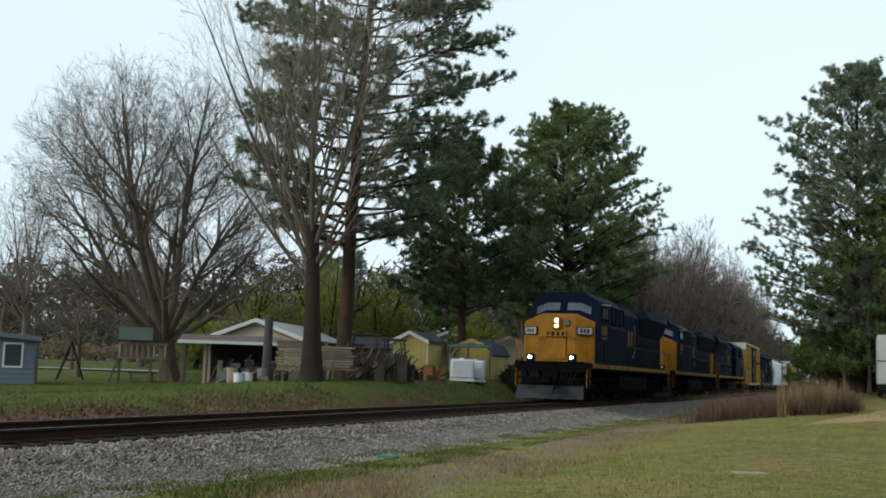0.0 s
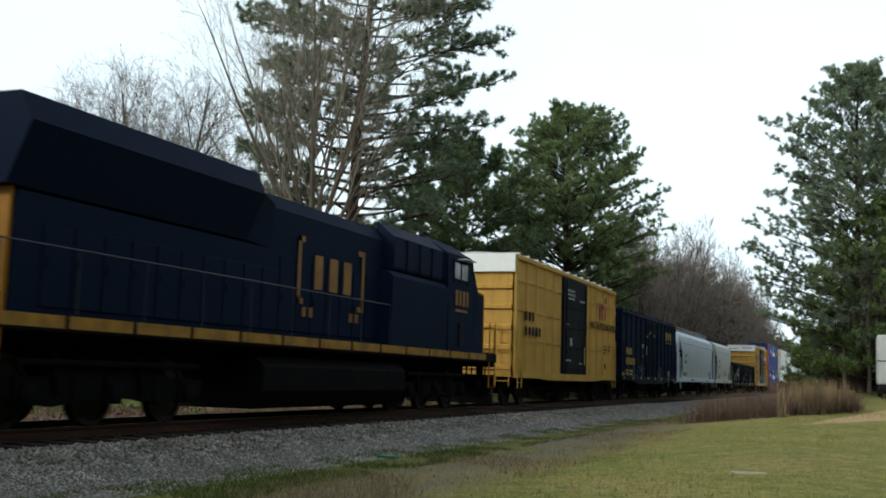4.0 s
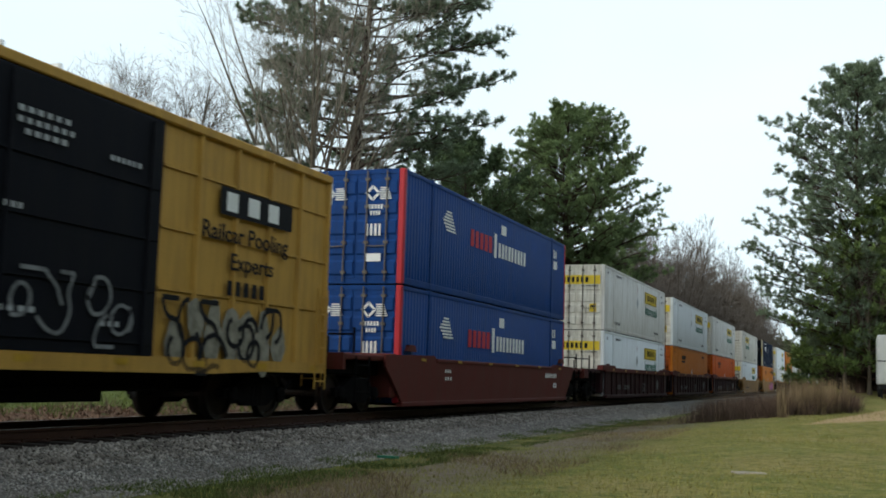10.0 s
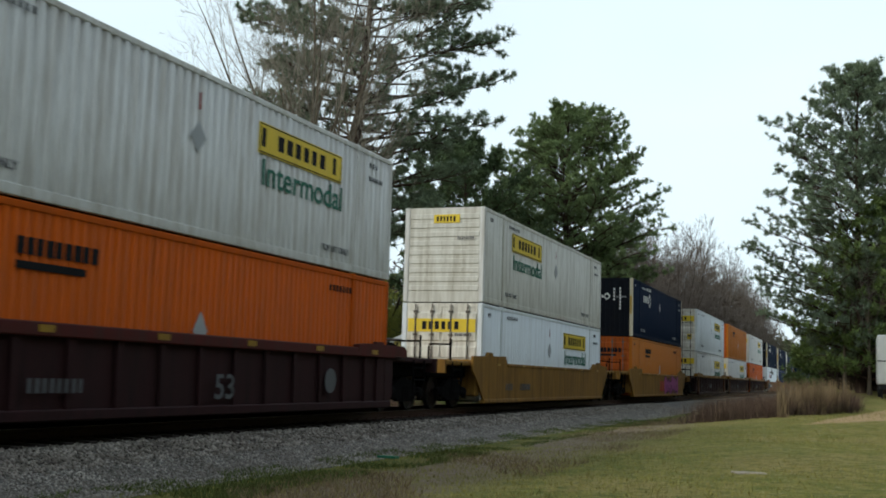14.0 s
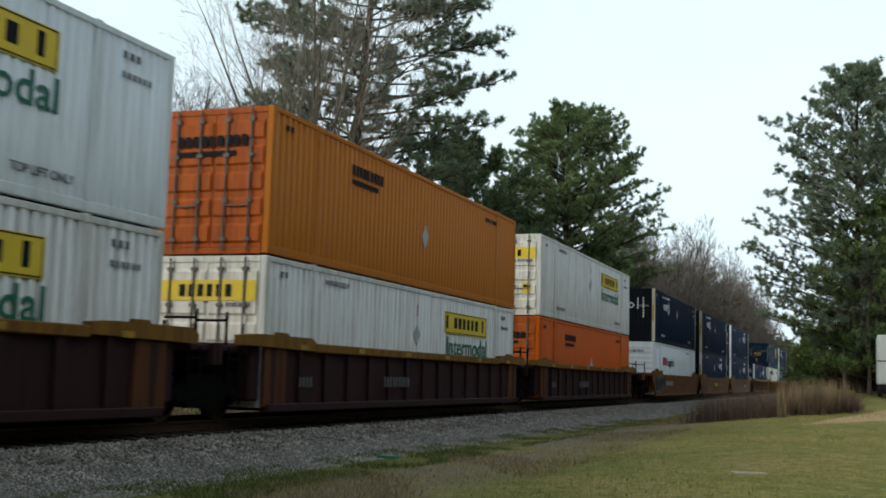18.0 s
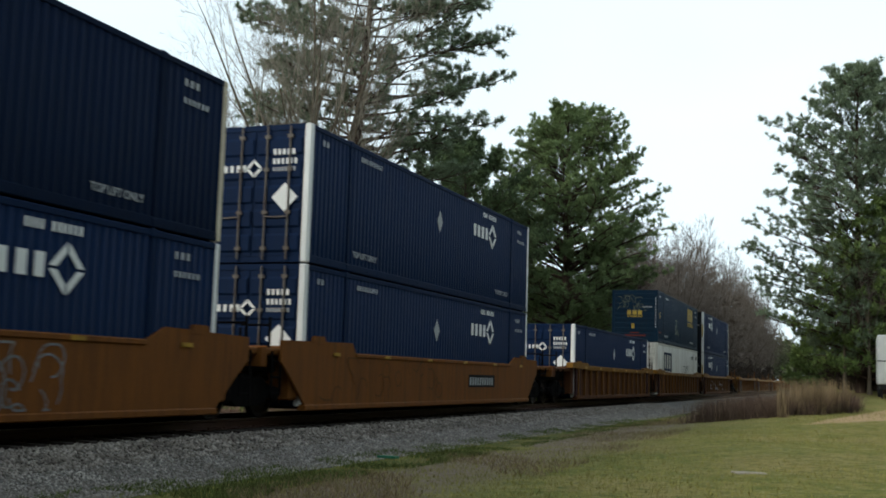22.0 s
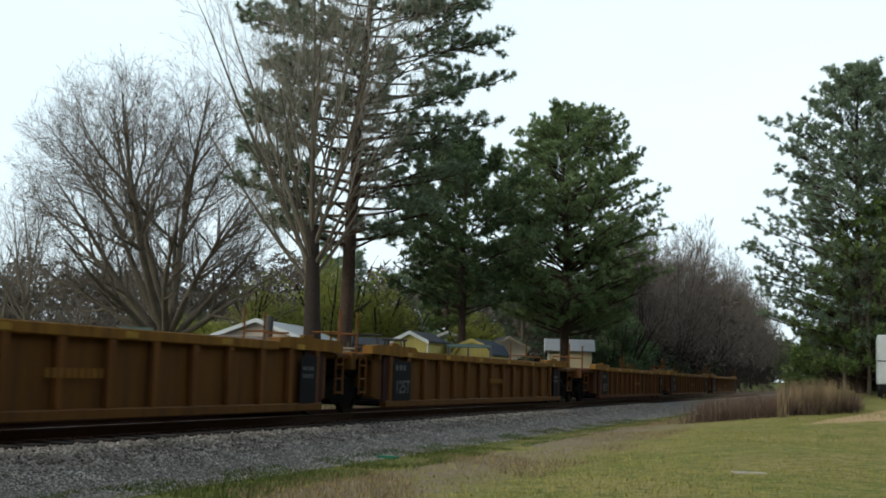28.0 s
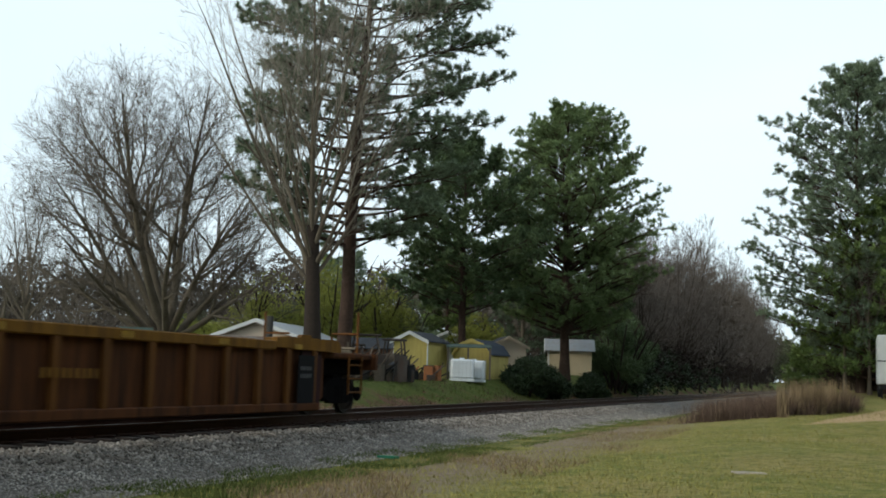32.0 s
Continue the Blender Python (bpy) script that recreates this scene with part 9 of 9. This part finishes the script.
scrap_frame(-21.4, 46.8, 26, 1.7, 1.0, 2.1)
scrap_frame(-20.2, 47.4, 10, 1.2, 0.8, 1.9)
scrap_frame(-22.6, 47.6, 40, 1.6, 0.9, 1.7)

# the lane across the far field
co, fc = [], []
for i in range(31):
    x = -100 + i * 2.0
    for y in (58.2, 61.0):
        co.append((x, y, height(x, y) + 0.06))
    if i:
        fc.append((2 * i - 2, 2 * i, 2 * i + 1, 2 * i - 1))
solid("road", fast_mesh(co, fc), mat("pale_lane", (0.33, 0.33, 0.33), 0.9, var=0.15), "pale lane across the field", "road", kind="structure")


# ---- the train, from its head to its tail ----
def on_train(ob, u, z=0.0):
    ob.matrix_basis = pose(TRACK_X, u, z)
    CARS.append((ob, u, z))
    return ob


on_train(locomotive("leading dark blue diesel engine with a yellow nose and lit lamps", True, True), 44.62)
on_train(locomotive("second dark blue diesel engine with a yellow nose, lamps unlit", False, True, hood_end=20.0, boards_high=True), 66.65)
third = locomotive("third dark blue diesel engine running backwards, yellow hood end first", False, True, hood_end=19.6)
third.matrix_basis = pose(TRACK_X, 0, 0, 0, 0, 180)
CARS.append((third, 108.65, 0.0))

on_train(boxcar("boxcar_yellow", "black", "yellow steel boxcar with black doors and a white upper end", 15.5, 0.95, 4.98, "white", dress_boxcar_first, end_ribs=5, rib_high=0.20, single=True), 111.75)
on_train(boxcar("boxcar_navy", "boxcar_navy", "dark blue boxcar with gold lettering bars and white graffiti", 16.2, 1.0, 4.32, None, dress_boxcar_navy, door=(6.3, 9.4)), 128.8)
on_train(hopper("hopper", "pale grey covered hopper with yellow ticks along its side", 16.85, True, False), 146.0)
on_train(hopper("hopper_tan", "warm grey covered hopper with black running boards", 11.6, False, True), 163.95)
on_train(gondola("black open gondola wagon covered with pale graffiti", 21.0, 0.85, 2.83), 176.5)
yb = boxcar("boxcar_yellow", "black", "mustard yellow boxcar with black doors, graffiti and a white upper end", 15.85, 0.92, 5.07, "white", dress_boxcar_yellow, end_ribs=5, rib_high=0.20, single=True)
on_train(yb, 199.3)

JB = "off-white ribbed container with a yellow logo panel"
KINDS = {
    "white": lambda: container("white_box", "white_box", "doors", JB, dress_white),
    "white_new": lambda: container("white_clean", "white_clean", "doors", "clean white container with a yellow logo panel, in a well car", dress_white, True),
    "white_ribs": lambda: container("cream_box", "white_box", "ribs", "off-white container with ribbed end, logo panel near its front", dress_white_front, True),
    "orange": lambda: container("orange", "orange", "doors", "bright orange container with dark logo bars, in a well car", dress_orange, True),
    "orange_worn": lambda: container("orange_worn", "orange_worn", "doors", "faded orange ribbed container with dark logo bars", dress_orange),
    "navy": lambda: container("navy_box", "post_cream", "vribs", "navy blue container with white corner posts and diamond logo", navy_dress(2.9, 8.0), True),
    "navy_rear": lambda: container("navy_light", "white", "vribs", "dark blue container with white corner posts, logo near its rear", navy_dress(10.3, 7.6), True),
    "navy_blue": lambda: container("navy_light", "white", "vribs", "dark blue container with white corner posts and diamond logo", navy_dress(2.9, 8.0), True),
    "navy_doors": lambda: container("navy_light", "white", "doors", "navy blue container with doors facing forwards and diamond logo", navy_dress(10.3, 7.6), True),
    "logistics": lambda: container("white_clean", "white_clean", "ribs", "plain white container with red and black lettering", dress_logistics, True),
    "teal": lambda: container("teal", "teal", "ribs", "dark teal container with gold logo bars and a sprayed end", dress_teal),
    "aged": lambda: container("cream_box", "cream_box", "doors", "aged white container with a dark blue logo panel and a scrawl", dress_aged),
    "blue": lambda: container("blue", "mark_red", "doors", "royal blue container with orange-red posts and white lettering bars", dress_blue, True),
}
MADE = {}


def stack(u, low, high=None, z=0.24):
    for k, zz in ((low, z - 0.02), (high, z + CH + 0.02)):
        if k:
            if k in MADE:
                ob = copy_thing(MADE[k], pose(0, 0, 0))
            else:
                ob = MADE[k] = KINDS[k]()
            on_train(ob, u, zz)


PLATE = (("maroon_dark", "white"),)
num = [(3.8, 0.53, 1.2, 0.2, 8, "mark_dim"), (2.2, 0.53, 0.8, 0.2, 4, "mark_dim")]
red = well_car("red", "red-brown well car under blue containers", 3.3, 3.3, marks=[(3.0, 1.0, 0.5, 0.09, 3, "white"), (3.0, 0.8, 0.6, 0.09, 3, "white"), (13.2, 0.95, 1.6, 0.16, 8, "white"), (14.3, 0.6, 0.5, 0.18, 2, "white")])
on_train(red, 219.5)
for i, u in enumerate((242.75, 262.0, 281.25)):
    c = well_car("maroon", "dark maroon articulated well car carrying stacked containers", 3.3 if i == 0 else 1.55, 3.3 if i == 2 else 1.55, True, i == 2, marks=num)
    write(c, "53", 0.42, (1.464, 8.4, 0.42), SIDE, M["mark_dim"], 1.15)
    bm = bmesh.new()
    lathe(bm, [(0.02, 1.45), (0.26, 1.45), (0.26, 1.458)], (0, 12.9, 0.75), "x", 18)
    part("round_mark", bm, M["mark_dim"], c)
    on_train(c, u)
c = well_car("goldsmooth", "tan smooth-sided well car carrying two white containers", 3.3, 3.3, marks=num)
on_train(c, 304.5)
c = well_car("goldsmooth", "golden brown well car with a magenta sprayed patch", 3.3, 3.3)
bm = bmesh.new()
blot(bm, SIDE, (1.40, 9.2, 0.20), 4.9, 1.1, 61, 8, 1.16)
part("graffiti", bm, M["mark_dark"], c, "dark edge of the sprayed letters")
bm = bmesh.new()
blot(bm, SIDE, (1.406, 9.2, 0.20), 4.9, 1.1, 61, 8, 1.09)
part("graffiti", bm, M["mark_pink"], c, "magenta sprayed letters")
bm = bmesh.new()
scrawl(bm, SIDE, (1.414, 9.4, 0.3), 4.4, 0.9, 68, 0.03, 8)
part("graffiti", bm, mat("purple_spray_paint", (0.10, 0.012, 0.085), 0.7, var=0.2), c, "purple sprayed strokes")
bm = bmesh.new()
bars(bm, SIDE, (1.40, 7.7, 0.42), 1.75, 0.55, 3, fill=0.6)
pieces("logo_bar", bm, M["mark_red"], c, "faded red logo bars")
on_train(c, 327.9)
for i, u in enumerate((351.3, 370.8, 390.15)):
    c = well_car("brown", "brown well car with worn yellow top chords, containers aboard", 3.3 if i == 0 else 1.55, 3.3 if i == 2 else 1.55, True, i == 2, marks=[(5.4, 0.62, 1.6, 0.24, 9, "mark_dim"), (1.2, 0.62, 0.6, 0.2, 4, "mark_dim")])
    on_train(c, u)
for i, u in enumerate((413.5, 432.8, 452.2)):
    c = well_car("smooth", "orange-brown smooth-sided well car under dark blue containers", 3.3 if i == 0 else 1.55, 3.3 if i == 2 else 1.55, True, i == 2)
    bm = bmesh.new()
    if i == 0:
        bars(bm, SIDE, (1.40, 3.4, 0.75), 2.6, 0.25, 10)
        part("marking", bm, M["mark_grey"], c)
        bm = bmesh.new()
        blot(bm, SIDE, (1.40, -0.3, 0.22), 3.3, 1.2, 63, 4)
        part("graffiti", bm, M["spray_grey"], c, "pale outline of the black graffiti")
        bm = bmesh.new()
        blot(bm, SIDE, (1.405, -0.3, 0.22), 3.3, 1.2, 63, 4, 0.93)
        part("graffiti", bm, M["mark_dark"], c, "round black sprayed letters")
        bm = bmesh.new()
        scrawl(bm, SIDE, (1.412, 0.0, 0.4), 2.8, 0.9, 64, 0.016, 4)
        part("graffiti", bm, M["spray_grey"], c)
    elif i == 1:
        box(bm, 1.399, 1.403, 6.6, 9.2, 0.62, 1.08)
        p = part("logo_panel", bm, M["mark_dark"], c, "black logo panel")
        bm = bmesh.new()
        bars(bm, SIDE, (1.404, 6.8, 0.7), 2.2, 0.3, 3, fill=0.8)
        pieces("letter_bar", bm, M["mark_gold"], p)
        bm = bmesh.new()
        scrawl(bm, SIDE, (1.40, 2.2, 0.3), 2.8, 1.0, 65, 0.022, 12)
        scrawl(bm, SIDE, (1.40, 10.2, 0.3), 1.8, 0.9, 69, 0.016, 9)
        part("graffiti", bm, M["spray_grey"], c, "chalky grey scrawl")
    else:
        box(bm, 1.399, 1.403, 10.0, 12.4, 0.62, 0.98)
        p = part("number_panel", bm, M["mark_dark"], c)
        bm = bmesh.new()
        bars(bm, SIDE, (1.404, 10.1, 0.68), 2.2, 0.22, 10)
        tagged(part("number_mark", bm, M["mark_grey"], p), kind="stuff")
        bm = bmesh.new()
        scrawl(bm, SIDE, (1.40, 1.5, 0.35), 6.5, 0.9, 66, 0.02, 10)
        part("graffiti", bm, M["well_gold"], c)
    on_train(c, u)
for i, u in enumerate((475.1, 494.35, 513.75)):
    c = well_car("ribbed", "rusty brown ribbed well car with yellow chords", 3.3 if i == 0 else 1.55, 3.3 if i == 2 else 1.55, True, i == 2)
    if i == 2:
        bm = bmesh.new()
        scrawl(bm, SIDE, (1.465, 2.5, 0.5), 8.5, 0.6, 67, 0.03, 9)
        part("graffiti", bm, M["spray_white"], c, "thin white scrawl")
    on_train(c, u)
for i, u in enumerate((546.1, 565.7, 585.2, 608.1, 627.5, 647.0)):
    c = well_car("gold" if i < 3 else "ribbed", "empty golden brown ribbed well car" if i < 3 else "empty rusty brown ribbed well car with yellow chords", 3.1 if i % 3 == 0 else 1.6, 3.1 if i % 3 == 2 else 1.6, True, i % 3 == 2,
                 plates=[(0.35, 0.3, 1.1, 0.95, "mark_dark"), (CL - 1.0, 0.3, 0.7, 0.95, "mark_dark")],
                 marks=[(0.5, 1.02, 0.7, 0.13, 3, "mark_dim"), (CL - 0.9, 0.95, 0.5, 0.08, 4, "mark_dim"), (CL - 0.9, 0.8, 0.5, 0.08, 4, "mark_dim"), (7.75, 0.74, 1.3, 0.14, 9, "rib_yellow")], tall_rails=True)
    write(c, "125T", 0.3, (1.463, 0.5, 0.48), SIDE, M["mark_dim"])
    on_train(c, u - CL / 2)

for u, low, high in ((219.5, "blue", "blue"), (242.75, "white_new", "white"), (262.0, "orange_worn", "white_new"), (281.25, "orange", "white"), (304.5, "white_new", "white_ribs"),
                     (327.9, "orange_worn", "navy"), (351.3, "white", "white_new"), (370.8, "white", "orange_worn"), (390.15, "orange", "white"), (413.5, "logistics", "navy"),
                     (432.8, "navy_rear", "navy"), (452.2, "navy_doors", "navy_doors"), (475.1, "navy_doors", None), (494.35, "aged", "teal"), (513.75, "navy_blue", "navy_blue")):
    stack(u, low, high)


# ---- what moves ----
def motions():
    for ob, u, z in CARS:
        turn = 180 if ob is third else 0
        walk(ob, [(float(t), pose(TRACK_X, u - gone(t), z, 0, 0, turn)) for t in range(0, 33)])


motions()
